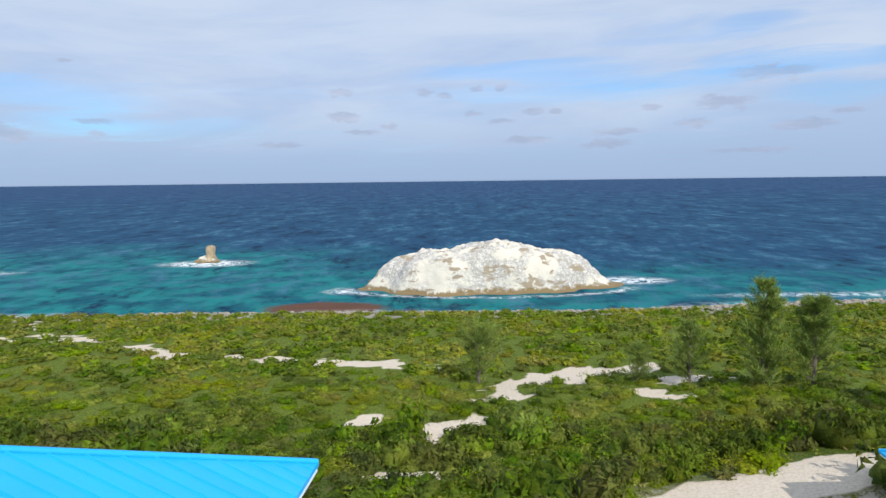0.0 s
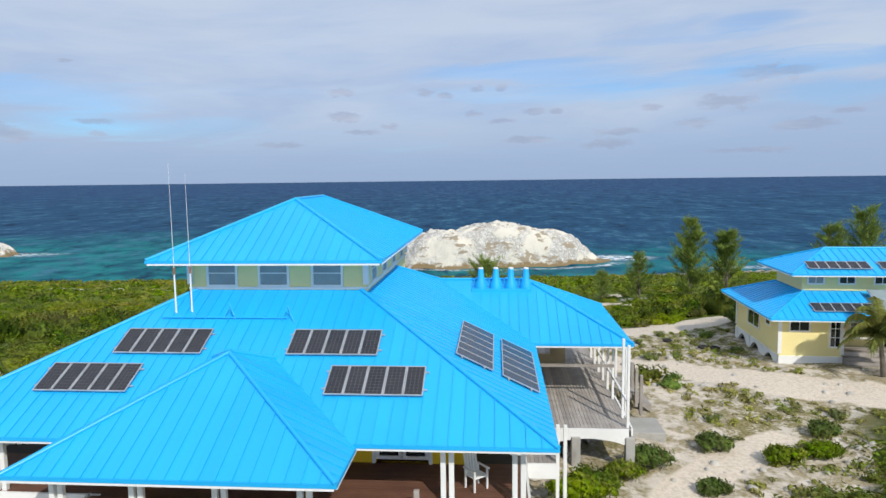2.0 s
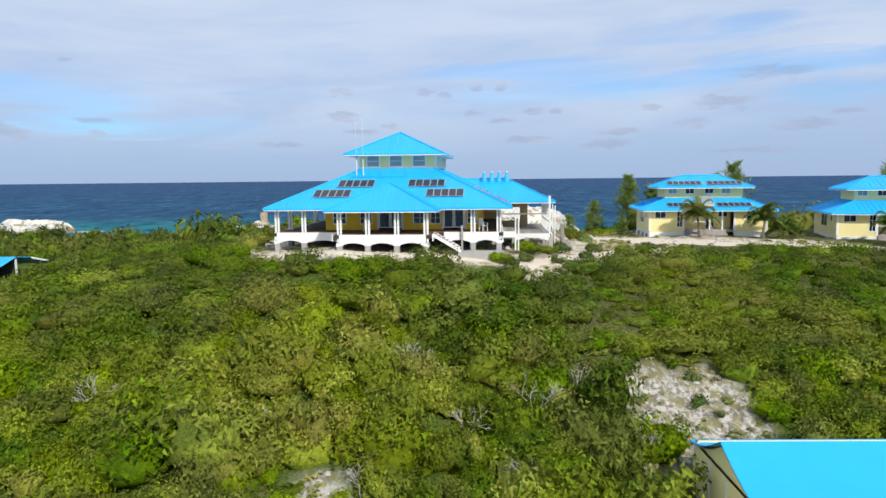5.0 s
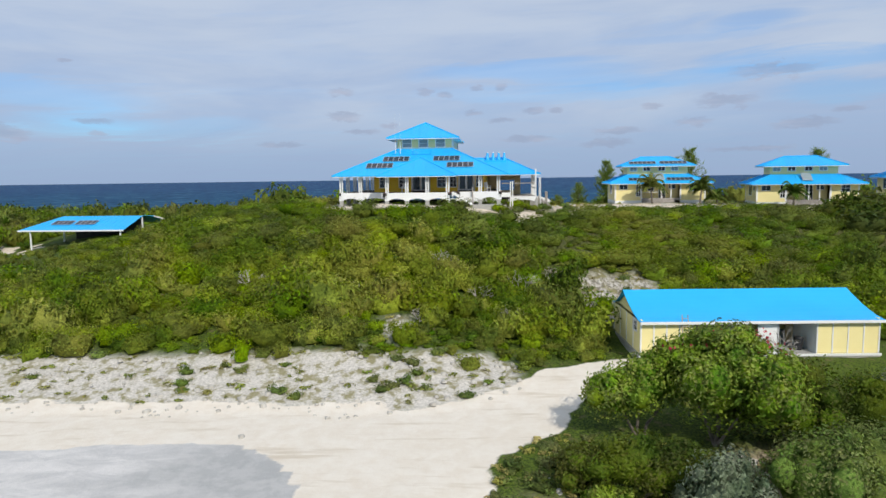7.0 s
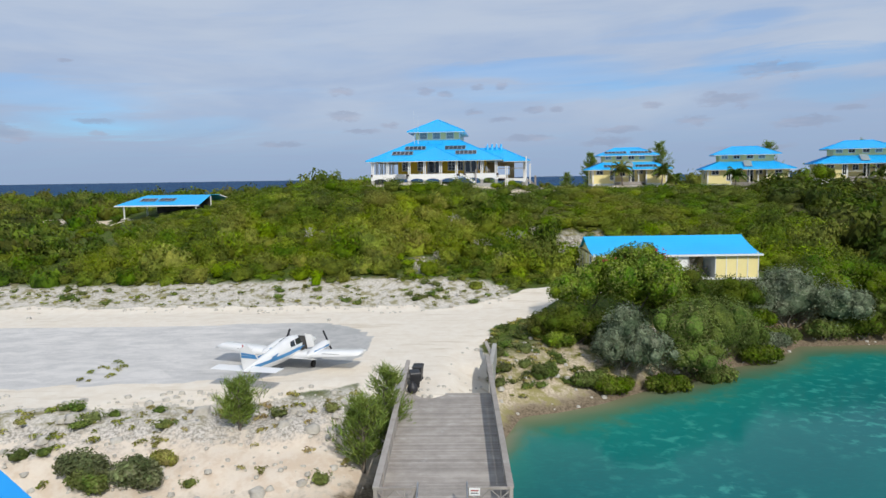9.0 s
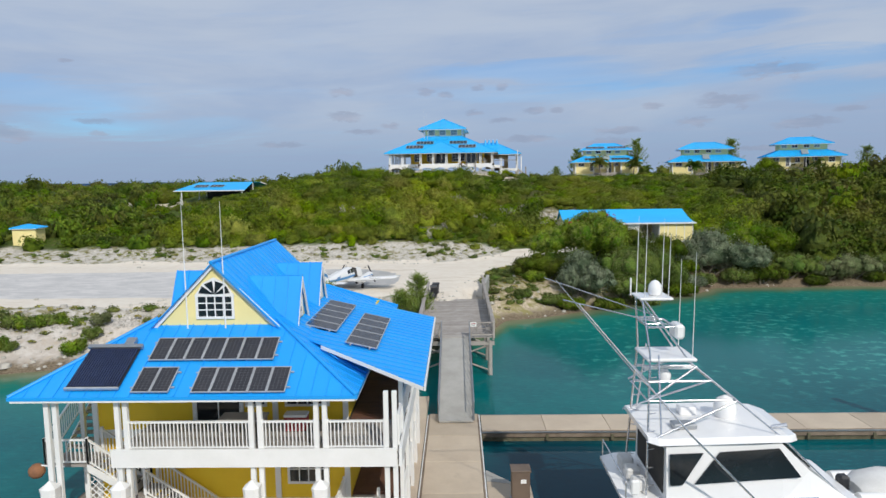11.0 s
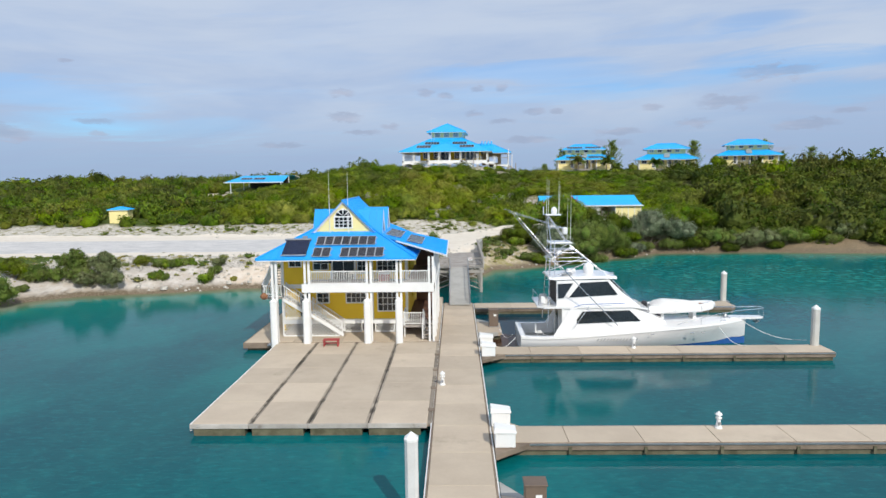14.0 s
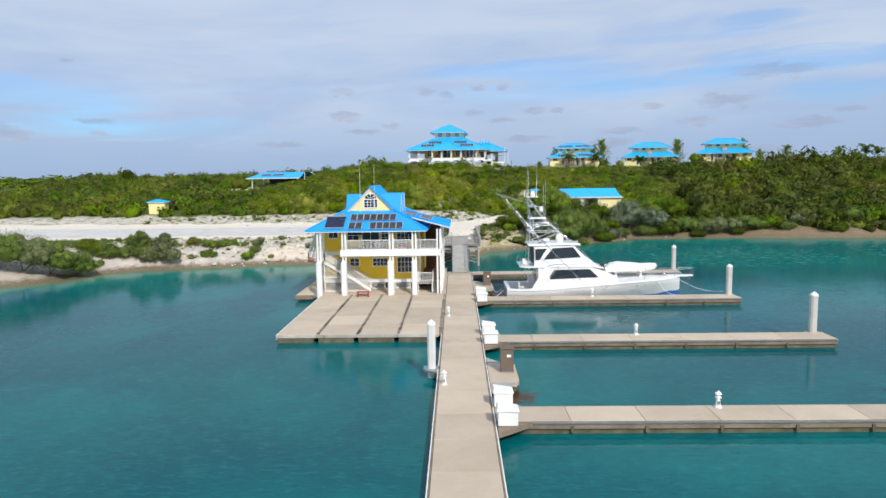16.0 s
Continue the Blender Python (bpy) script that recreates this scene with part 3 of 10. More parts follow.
tar = n.mix(n.math("MULTIPLY", n.ramp(newer, -17, -10), 0.85), tar, n.mix(n.ramp(mid, 0.4, 0.6), (0.37, 0.37, 0.36), (0.45, 0.445, 0.43)))
wet = n.mix(n.ramp(small, 0.4, 0.6), (0.13, 0.10, 0.065), (0.24, 0.19, 0.13))
cliff = n.mix(n.ramp(n.noise(place, 0.6, 6.0, 0.68), 0.42, 0.60), (0.62, 0.575, 0.52), (0.50, 0.445, 0.385))
cliff = n.mix(n.math("MULTIPLY", n.ramp(mid, 0.50, 0.66), 0.7), cliff, (0.48, 0.40, 0.30))
cliff = n.mix(n.math("MULTIPLY", n.ramp(small, 0.55, 0.70), 0.6), cliff, (0.36, 0.31, 0.24))
cliff = n.mix(n.math("MULTIPLY", n.ramp(n.add("ShaderNodeSeparateXYZ", Vector=place).outputs[0], -29, -23), 0.75), cliff, n.mix(n.ramp(mid, 0.4, 0.62), (0.74, 0.64, 0.52), (0.66, 0.53, 0.40)))
rubble = n.mix(n.ramp(small, 0.40, 0.60), (0.30, 0.275, 0.235), (0.64, 0.595, 0.54))
cliff = n.mix(n.ramp(n.math("ADD", height, n.math("MULTIPLY", n.math("SUBTRACT", mid, 0.5), 2.4)), 1.7, 2.3), cliff, rubble)
east = n.add("ShaderNodeSeparateXYZ", Vector=place).outputs[0]
cliff = n.mix(n.math("MULTIPLY", n.ramp(east, 1.5, 4.0), 0.9), cliff, n.mix(n.ramp(mid, 0.42, 0.6), n.mix(n.ramp(small, 0.4, 0.62), (0.58, 0.49, 0.36), (0.33, 0.27, 0.18)), (0.24, 0.22, 0.07)))
cliff = n.mix(n.ramp(east, 12, 26), cliff, n.mix(n.ramp(small, 0.4, 0.6), (0.30, 0.22, 0.14), (0.16, 0.13, 0.08)))
col = n.mix(attr("rock"), soil, n.mix(n.math("ADD", 0.5, n.math("MULTIPLY", upland, 0.3)), stones, grass))
pale_yard = n.mix(n.ramp(mid, 0.40, 0.56), (0.68, 0.60, 0.50), n.mix(n.ramp(small, 0.42, 0.6), (0.46, 0.385, 0.28), (0.26, 0.215, 0.10)))
col = n.mix(n.math("MULTIPLY", n.math("MULTIPLY", attr("rock"), n.ramp(north, 147, 153)), 0.8), col, pale_yard)
lowbank = n.math("SUBTRACT", 1.0, n.ramp(height, 2.3, 2.9))
cliff = n.mix(n.ramp(n.add("ShaderNodeSeparateXYZ", Vector=place).outputs[1], 240, 260), cliff, n.mix(n.ramp(mid, 0.4, 0.6), (0.40, 0.37, 0.31), (0.23, 0.205, 0.16)))
col = n.mix(lowbank, col, cliff)
ragged = n.math("MULTIPLY", n.math("SUBTRACT", n.math("ADD", n.math("MULTIPLY", small, 0.5), n.math("MULTIPLY", mid, 0.5)), 0.5), 0.9)
col = n.mix(n.ramp(n.math("ADD", attr("sand"), ragged), 0.36, 0.62), col, pale)
col = n.mix(n.ramp(n.math("ADD", attr("grey"), ragged), 0.38, 0.6), col, tar)
col = n.mix(n.math("SUBTRACT", 1.0, n.ramp(n.math("ADD", height, n.math("MULTIPLY", n.math("SUBTRACT", mid, 0.5), 1.2)), 0.2, 0.75)), col, wet)
p = n.add("ShaderNodeBsdfPrincipled", Base_Color=col, Roughness=0.92)
p.inputs["Specular IOR Level"].default_value = 0.2
bh = n.math("ADD", n.math("MULTIPLY", small, 0.5), mid)
n.put(p, "Normal", n.add("ShaderNodeBump", Strength=0.55, Distance=0.12, Height=bh).outputs[0])
n.add("ShaderNodeOutputMaterial", Surface=p.outputs[0])
me.materials.append(ground_mat)
ground = tagged(new("ground", me), "coral island ground with sand tracks, pale rock and scrub soil", "ground", kind="structure")


def gz(x, y):
    """Ground height at one place."""
    return float(ground_height(np.array([float(x)]), np.array([float(y)]))[0])


# ---------------------------------------------------------------- water
water_mat = bpy.data.materials.new("sea water")
water_mat.use_nodes = True
n = Nodes(water_mat.node_tree)
place = n.add("ShaderNodeNewGeometry").outputs["Position"]
xyz = n.add("ShaderNodeSeparateXYZ", Vector=place)
warp = n.noise(place, 0.018, 5.0, 0.6)
fine_patch = n.noise(place, 0.09, 5.0, 0.6)
sea_y = n.math("ADD", xyz.outputs[1], n.math("MULTIPLY", n.math("SUBTRACT", warp, 0.5), 170.0))
side = n.ramp(xyz.outputs[0], 60, -90)
near_teal = n.mix(n.ramp(fine_patch, 0.38, 0.62), (0.006, 0.092, 0.130), (0.012, 0.190, 0.198))
ocean = n.mix(n.ramp(n.math("SUBTRACT", sea_y, n.math("MULTIPLY", side, 75.0)), 300, 400), near_teal, (0.012, 0.062, 0.132))
ocean = n.mix(n.ramp(xyz.outputs[1], 420, 1500), ocean, (0.018, 0.056, 0.140))
# lit and dark faces of the waves are painted into the sea colour
wave = n.noise(n.scaled(place, 1.0, 0.5, 1.0), 0.16, 5.0, 0.72, 0.3)
wave = n.math("ADD", n.math("MULTIPLY", wave, 0.5), n.math("MULTIPLY", n.noise(n.scaled(place, 0.8, 0.3, 1.0), 0.06, 5.0, 0.72, 0.4), 0.5))
ocean = n.mix(n.ramp(wave, 0.49, 0.66), ocean, (0.055, 0.165, 0.250))
ocean = n.mix(n.math("SUBTRACT", 1.0, n.ramp(wave, 0.36, 0.49)), ocean, (0.004, 0.022, 0.058))
lag = n.mix(n.ramp(n.noise(place, 0.035, 4.0, 0.6, 0.4), 0.38, 0.66), (0.001, 0.080, 0.098), (0.002, 0.150, 0.152))
# the bright and dark sides of ripples, painted into the lagoon colour
lines = n.noise(n.scaled(place, 0.6, 1.5, 1.0), 2.8, 5.0, 0.68, 0.6)
lag = n.mix(n.math("MULTIPLY", n.ramp(lines, 0.50, 0.72), 0.42), lag, (0.008, 0.205, 0.205))
lag = n.mix(n.math("MULTIPLY", n.math("SUBTRACT", 1.0, n.ramp(lines, 0.30, 0.47)), 0.42), lag, (0.001, 0.055, 0.072))
coral = n.math("MULTIPLY", n.ramp(n.noise(n.scaled(place, 1.0, 1.15, 1.0), 0.95, 3.0, 0.55, 0.3), 0.50, 0.70), n.ramp(n.noise(place, 0.08, 3.0), 0.34, 0.52))
inlet = n.math("MULTIPLY", n.ramp(xyz.outputs[1], 78, 90), n.ramp(xyz.outputs[0], 6, 12))
lag = n.mix(n.math("MULTIPLY", inlet, 0.55), lag, (0.006, 0.165, 0.160))
lag = n.mix(n.math("MULTIPLY", coral, n.math("ADD", 0.08, n.math("MULTIPLY", inlet, 0.92))), lag, (0.040, 0.30, 0.26))
# dark navy tone painted into the lagoon colour round the yacht's stern
berth_dark = n.add("ShaderNodeAttribute")
berth_dark.attribute_name = "berth_dark"
lag = n.mix(n.math("MULTIPLY", berth_dark.outputs["Fac"], 0.9), lag, (0.004, 0.030, 0.052))
a = n.add("ShaderNodeAttribute")
a.attribute_name = "shallow"
lag = n.mix(n.math("MULTIPLY", n.ramp(a.outputs["Fac"], 0.0, 0.7), 0.85), lag, (0.014, 0.235, 0.180))
lag = n.mix(n.math("MULTIPLY", n.ramp(n.math("ADD", a.outputs["Fac"], n.math("MULTIPLY", n.math("SUBTRACT", n.noise(place, 0.7, 4.0, 0.65), 0.5), 0.5)), 0.42, 0.75), 0.8), lag, (0.085, 0.165, 0.085))
lag = n.mix(n.ramp(a.outputs["Fac"], 0.6, 1.0), lag, (0.20, 0.21, 0.12))
f = n.add("ShaderNodeAttribute")
f.attribute_name = "foam"
col = n.mix(n.ramp(xyz.outputs[1], 200, 215), lag, ocean)
reef = n.add("ShaderNodeAttribute")
reef.attribute_name = "reef"
weed = n.ramp(n.math("ADD", reef.outputs["Fac"], n.math("MULTIPLY", n.math("SUBTRACT", n.noise(place, 1.3, 4.0, 0.6), 0.5), 0.9)), 0.32, 0.58)
col = n.mix(n.math("MULTIPLY", weed, 0.92), col, n.mix(n.ramp(xyz.outputs[1], 200, 215), (0.070, 0.030, 0.014), (0.13, 0.055, 0.028)))
froth = n.math("MULTIPLY", f.outputs["Fac"], n.ramp(n.noise(place, 0.5, 6.0, 0.75, 0.8), 0.42, 0.58), True)
caps = n.math("MULTIPLY", n.ramp(n.noise(n.scaled(place, 0.35, 1.0, 1.0), 0.16, 4.0, 0.6), 0.735, 0.77), n.ramp(xyz.outputs[1], 330, 400))
froth = n.math("ADD", froth, n.math("MULTIPLY", caps, 0.7), True)
col = n.mix(froth, col, (0.80, 0.84, 0.86))
swell = n.noise(n.scaled(place, 0.5, 1.0, 1.0), 0.22, 4.0, 0.6)
ripple = n.noise(n.scaled(place, 0.6, 1.0, 1.0), 2.2, 4.0, 0.65)
chop = n.math("MULTIPLY", n.ramp(xyz.outputs[1], 200, 260), 1.0)
hgt = n.math("ADD", n.math("MULTIPLY", ripple, 0.013), n.math("MULTIPLY", n.math("MULTIPLY", swell, chop), 2.2))
relief = n.add("ShaderNodeBump", Strength=0.6, Distance=1.0, Height=hgt).outputs[0]
open_sea = n.ramp(xyz.outputs[1], 200, 260)
body = n.add("ShaderNodeBsdfDiffuse", Color=col, Normal=relief)
shine = n.add("ShaderNodeBsdfGlossy", Roughness=n.mix_f(open_sea, 0.08, 0.25), Normal=relief)
fresnel = n.add("ShaderNodeFresnel", IOR=1.33, Normal=relief).outputs[0]
gloss = n.math("MULTIPLY", fresnel, n.mix_f(open_sea, 0.68, 0.12))
gloss = n.math("MULTIPLY", gloss, n.math("SUBTRACT", 1.0, froth))
mixed = n.add("ShaderNodeMixShader", i0=gloss, i1=body.outputs[0], i2=shine.outputs[0])
n.add("ShaderNodeOutputMaterial", Surface=mixed.outputs[0])

wx = grid_axis(-100, 110, 1.5, 4300)
wy = np.concatenate([np.arange(-4300, -100, 300.0), np.arange(-100, 20, 10.0), np.arange(20, 130, 1.2), np.arange(130, 280, 10.0), np.arange(280, 420, 1.5), np.arange(420, 700, 8.0), np.arange(700, 4800, 120.0)])
ISLET = ((18.0, 335.0), (34.0, 13.0))


def water_height(x, y):
    chop = step(y, 200, 330) * (1 - step(y, 400, 700))
    return 0.16 * chop * wavy(x, y, 0.5, 2.0)


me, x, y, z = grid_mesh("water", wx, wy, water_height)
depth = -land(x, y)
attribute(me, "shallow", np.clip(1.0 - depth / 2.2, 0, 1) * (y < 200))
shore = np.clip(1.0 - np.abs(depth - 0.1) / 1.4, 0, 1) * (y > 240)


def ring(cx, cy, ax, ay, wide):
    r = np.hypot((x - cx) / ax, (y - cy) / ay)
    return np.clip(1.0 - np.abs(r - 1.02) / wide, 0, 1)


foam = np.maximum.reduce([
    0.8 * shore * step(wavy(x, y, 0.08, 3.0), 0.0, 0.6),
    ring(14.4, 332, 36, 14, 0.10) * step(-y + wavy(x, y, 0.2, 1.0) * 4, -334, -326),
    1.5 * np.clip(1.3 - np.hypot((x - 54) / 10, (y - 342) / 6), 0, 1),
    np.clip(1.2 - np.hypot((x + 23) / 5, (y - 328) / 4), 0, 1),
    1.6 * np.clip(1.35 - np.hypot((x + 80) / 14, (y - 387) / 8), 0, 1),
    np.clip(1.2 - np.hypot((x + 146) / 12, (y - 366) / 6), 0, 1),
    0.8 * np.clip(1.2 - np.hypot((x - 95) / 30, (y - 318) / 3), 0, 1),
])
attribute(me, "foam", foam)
# mask of the painted dark oval behind the yacht's stern
attribute(me, "berth_dark", step(1.5 - np.hypot((x - 5.0) / 4.4, (y - 71.0) / 5.2), 0.0, 0.9))
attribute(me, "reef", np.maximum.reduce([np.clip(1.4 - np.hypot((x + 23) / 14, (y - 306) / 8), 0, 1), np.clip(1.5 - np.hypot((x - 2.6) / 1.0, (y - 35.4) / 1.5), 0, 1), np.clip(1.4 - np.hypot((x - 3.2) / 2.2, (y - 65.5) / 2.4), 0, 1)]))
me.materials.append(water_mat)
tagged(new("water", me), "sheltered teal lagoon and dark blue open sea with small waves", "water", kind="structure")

# ---------------------------------------------------------------- roofs, windows and other house parts
def strips(A, B, C, D, width):
    """Cuts a roof slope with eave A-B and top D-C into strips; yields point lists and the seam's two ends."""
    A, B, C, D = map(Vector, (A, B, C, D))
    u = (B - A).normalized()
    nrm = (B - A).cross(D - A).normalized()
    if nrm.z < 0:
        nrm = -nrm
    v = nrm.cross(u)
    if v.z < 0:
        v = -v
    L, T = (B - A).length, (D - A).dot(v)
    sD, sC = (D - A).dot(u), (C - A).dot(u)

    def top(s):
        t = T
        if sD > 1e-6 and s < sD:
            t = min(t, T * s / sD)
        if L - sC > 1e-6 and s > sC:
            t = min(t, T * (L - s) / (L - sC))
        return max(t, 0.0)

    count = max(1, round(L / width))
    for k in range(count):
        s0, s1 = L * k / count, L * (k + 1) / count
        pts = [(s0, 0.0), (s1, 0.0)]
        if top(s1) > 1e-4:
            pts.append((s1, top(s1)))
        for s in sorted((sC, sD), reverse=True):
            if s0 + 1e-4 < s < s1 - 1e-4:
                pts.append((s, top(s)))
        if top(s0) > 1e-4:
            pts.append((s0, top(s0)))
        yield [A + u * s + v * t for s, t in pts], A + u * s0, A + u * s0 + v * top(s0), nrm, u


def slope(parent, A, B, C, D, width=0.5, pieces=True, material=None, thick=0.03, rib=0.035):
    """A standing-seam roof slope: one sheet a piece, each with its raised seam."""
    material = material or M["roof"]
    pieces = True
    whole = Geo()
    for pts, lo, hi, nrm, u in strips(A, B, C, D, width):
        g = Geo() if pieces else whole
        if len(pts) >= 3:
            g.prism([p - nrm * thick for p in pts], nrm * thick)
        if (hi - lo).length > 0.15:
            w_ = u * 0.014
            g.prism([lo - w_, lo + w_, hi + w_, hi - w_], nrm * rib)
        if pieces and g.v:
            part("roof_panel", g, material, parent)
    if not pieces:
        part("roof_sheet", whole, material, parent)


def ridge_cap(parent, a, b, material=None):
    a, b = Vector(a), Vector(b)
    g = Geo().tube(a + Vector((0, 0, 0.02)), b + Vector((0, 0, 0.02)), 0.075, 0.075, 6)
    return part("ridge_cap", g, material or M["roof"], parent)


def hip_roof(thing_ob, x0, x1, y0, y1, z, pitch, top=None, width=0.5, pieces=(1, 1, 1, 1), material=None, fascia=True, name="roof"):
    """A hipped roof over a rectangle; with top it is cut off at that height. Returns its empty."""
    roof = part(name, Geo().box(((x0 + x1) / 2, (y0 + y1) / 2, z - 0.02), (x1 - x0 - 0.3, y1 - y0 - 0.3, 0.04)), M["white"], thing_ob)
    run = min(x1 - x0, y1 - y0) / 2
    h = run * pitch
    if top is not None and top - z < h:
        h = top - z
        run = h / pitch
    zt = z + h
    a, b, c, d = (x0, y0, z), (x1, y0, z), (x1, y1, z), (x0, y1, z)
    e, f, g_, h_ = (x0 + run, y0 + run, zt), (x1 - run, y0 + run, zt), (x1 - run, y1 - run, zt), (x0 + run, y1 - run, zt)
    for k, q in enumerate(((a, b, f, e), (b, c, g_, f), (c, d, h_, g_), (d, a, e, h_))):
        slope(roof, *q, width=width, pieces=bool(pieces[k]), material=material)
    for p, q in ((a, e), (b, f), (c, g_), (d, h_)):
        ridge_cap(roof, p, q, material)
    if top is None:
        ridge_cap(roof, e if (x1 - x0) >= (y1 - y0) else e, g_, material)
    if fascia:
        for p, q in ((a, b), (b, c), (c, d), (d, a)):
            p, q = Vector(p), Vector(q)
            mid, dl = (p + q) / 2, q - p
            s = (abs(dl.x) + 0.06, 0.05, 0.11) if abs(dl.x) > abs(dl.y) else (0.05, abs(dl.y) - 0.06, 0.11)
            part("fascia", Geo().box((mid.x, mid.y, z - 0.045), s), material or M["roof"], roof)
            s = (abs(dl.x) - 0.1, 0.05, 0.07) if abs(dl.x) > abs(dl.y) else (0.05, abs(dl.y) - 0.16, 0.07)
            part("drip_edge", Geo().box((mid.x * 0.998 + (x0 + x1) * 0.001, mid.y * 0.998 + (y0 + y1) * 0.001, z - 0.135), s), M["white"], roof)
    return roof


def frame_box(g, axis, at, lo, hi, z0, z1, t, depth):
    """Four bars round an opening in the plane axis = at."""
    def bar(l0, l1, a, b):
        if axis == "y":
            g.span((l0, at - depth, a), (l1, at, b))
        else:
            g.span((at - depth, l0, a), (at, l1, b))
    bar(lo - t, hi + t, z1, z1 + t)
    bar(lo - t, hi + t, z0 - t, z0)
    bar(lo - t, lo, z0, z1)
    bar(hi, hi + t, z0, z1)


def window(parent, axis, at, lo, hi, z0, z1, out=-1, cols=2, rows=2, name="window", pane=None, shutter=False, frame_t=0.09):
    """A window set in a wall plane, with its frame, bars and panes. out: the side that it looks to."""
    d = 0.07 * -out
    g = Geo()
    frame_box(g, axis, at + (0.0 if out > 0 else 0.0) - min(out, 0) * 0.0 + (0.05 if out > 0 else 0.0), lo, hi, z0, z1, frame_t, 0.05)
    win = part(name, g, M["white"], parent)
    b = Geo()
    off = at + out * 0.012
    for k in range(1, cols):
        p = lo + (hi - lo) * k / cols
        b.box((p, off, (z0 + z1) / 2) if axis == "y" else (off, p, (z0 + z1) / 2), (0.045, 0.03, z1 - z0) if axis == "y" else (0.03, 0.045, z1 - z0))
    for k in range(1, rows):
        p = z0 + (z1 - z0) * k / rows
        b.box(((lo + hi) / 2, off, p) if axis == "y" else (off, (lo + hi) / 2, p), (hi - lo, 0.026, 0.04) if axis == "y" else (0.026, hi - lo, 0.04))
    if b.v:
        part("glazing_bar", b, M["white"], win)
    if shutter:
        for k in range(10):
            zz = z0 + (z1 - z0) * (k + 0.5) / 10
            part("slat", Geo().box(((lo + hi) / 2, at + out * 0.02, zz), (hi - lo - 0.02, 0.025, (z1 - z0) / 10 * 0.86), m=Matrix.Rotation(radians(25), 4, "X")), M["louvre"], win)
    for k in range(cols):
        for j in range(rows):
            a, c = lo + (hi - lo) * k / cols, lo + (hi - lo) * (k + 1) / cols
            e, f = z0 + (z1 - z0) * j / rows, z0 + (z1 - z0) * (j + 1) / rows
            q = Geo().box(((a + c) / 2, at + out * 0.004, (e + f) / 2) if axis == "y" else (at + out * 0.004, (a + c) / 2, (e + f) / 2), (c - a, 0.008, f - e) if axis == "y" else (0.008, c - a, f - e))
            part("pane", q, pane or M["glass"], win)
    return win


def wall_with_openings(parent, axis, at, lo, hi, z0, z1, thick, holes, material, name="wall", inward=1):
    """A wall slab in the plane axis = at with rectangular holes (lo, hi, z0, z1) cut through, as one closed shell."""
    us = sorted({lo, hi, *[q for h in holes for q in h[:2] if lo < q < hi]})
    zs = sorted({z0, z1, *[q for h in holes for q in h[2:] if z0 < q < z1]})
    nu, nz = len(us), len(zs)

    def solid(i, k):
        if not (0 <= i < nu - 1 and 0 <= k < nz - 1):
            return False
        u, z = (us[i] + us[i + 1]) / 2, (zs[k] + zs[k + 1]) / 2
        return not any(h[0] < u < h[1] and h[2] < z < h[3] for h in holes)

    at_ = lambda u, z, d: (u, at + d, z) if axis == "y" else (at + d, u, z)
    vs = [at_(u, z, d) for d in (0.0, inward * thick) for u in us for z in zs]
    n = lambda i, k, s: s * nu * nz + i * nz + k
    fs_ = []
    for i in range(nu - 1):
        for k in range(nz - 1):
            if not solid(i, k):
                continue
            for s in (0, 1):
                fs_.append((n(i, k, s), n(i + 1, k, s), n(i + 1, k + 1, s), n(i, k + 1, s)))
            for (di, dk), (p, q) in (((-1, 0), ((i, k), (i, k + 1))), ((1, 0), ((i + 1, k), (i + 1, k + 1))), ((0, -1), ((i, k), (i + 1, k))), ((0, 1), ((i, k + 1), (i + 1, k + 1)))):
                if not solid(i + di, k + dk):
                    fs_.append((n(*p, 0), n(*q, 0), n(*q, 1), n(*p, 1)))
    used = sorted({v for f in fs_ for v in f})
    new_id = {v: m for m, v in enumerate(used)}
    return part(name, Geo().add([vs[v] for v in used], [tuple(new_id[v] for v in f) for f in fs_]), material, parent)


def boards(parent, axis, at, lo, hi, z0, z1, out, material, pitch=0.14, holes=()):
    """Clapboards on a wall, each a part that laps the one below."""
    k = int((z1 - z0) / pitch)
    for i in range(k):
        a, b = z0 + (z1 - z0) * i / k, z0 + (z1 - z0) * (i + 1) / k
        segs = [(lo, hi)]
        for h in holes:
            if h[2] < b and h[3] > a:
                segs = [s for l, r in segs for s in ((l, min(r, h[0])), (max(l, h[1]), r)) if s[1] - s[0] > 0.01]
        for l, r in segs:
            g = Geo()
            if axis == "y":
                g.prism([(l, at, a), (l, at + out * 0.028, a), (l, at + out * 0.004, b), (l, at, b)], (r - l, 0, 0))
            else:
                g.prism([(at, l, a), (at + out * 0.028, l, a), (at + out * 0.004, l, b), (at, l, b)], (0, r - l, 0))
            part("clapboard", g, material, parent)


pv_cache = {}


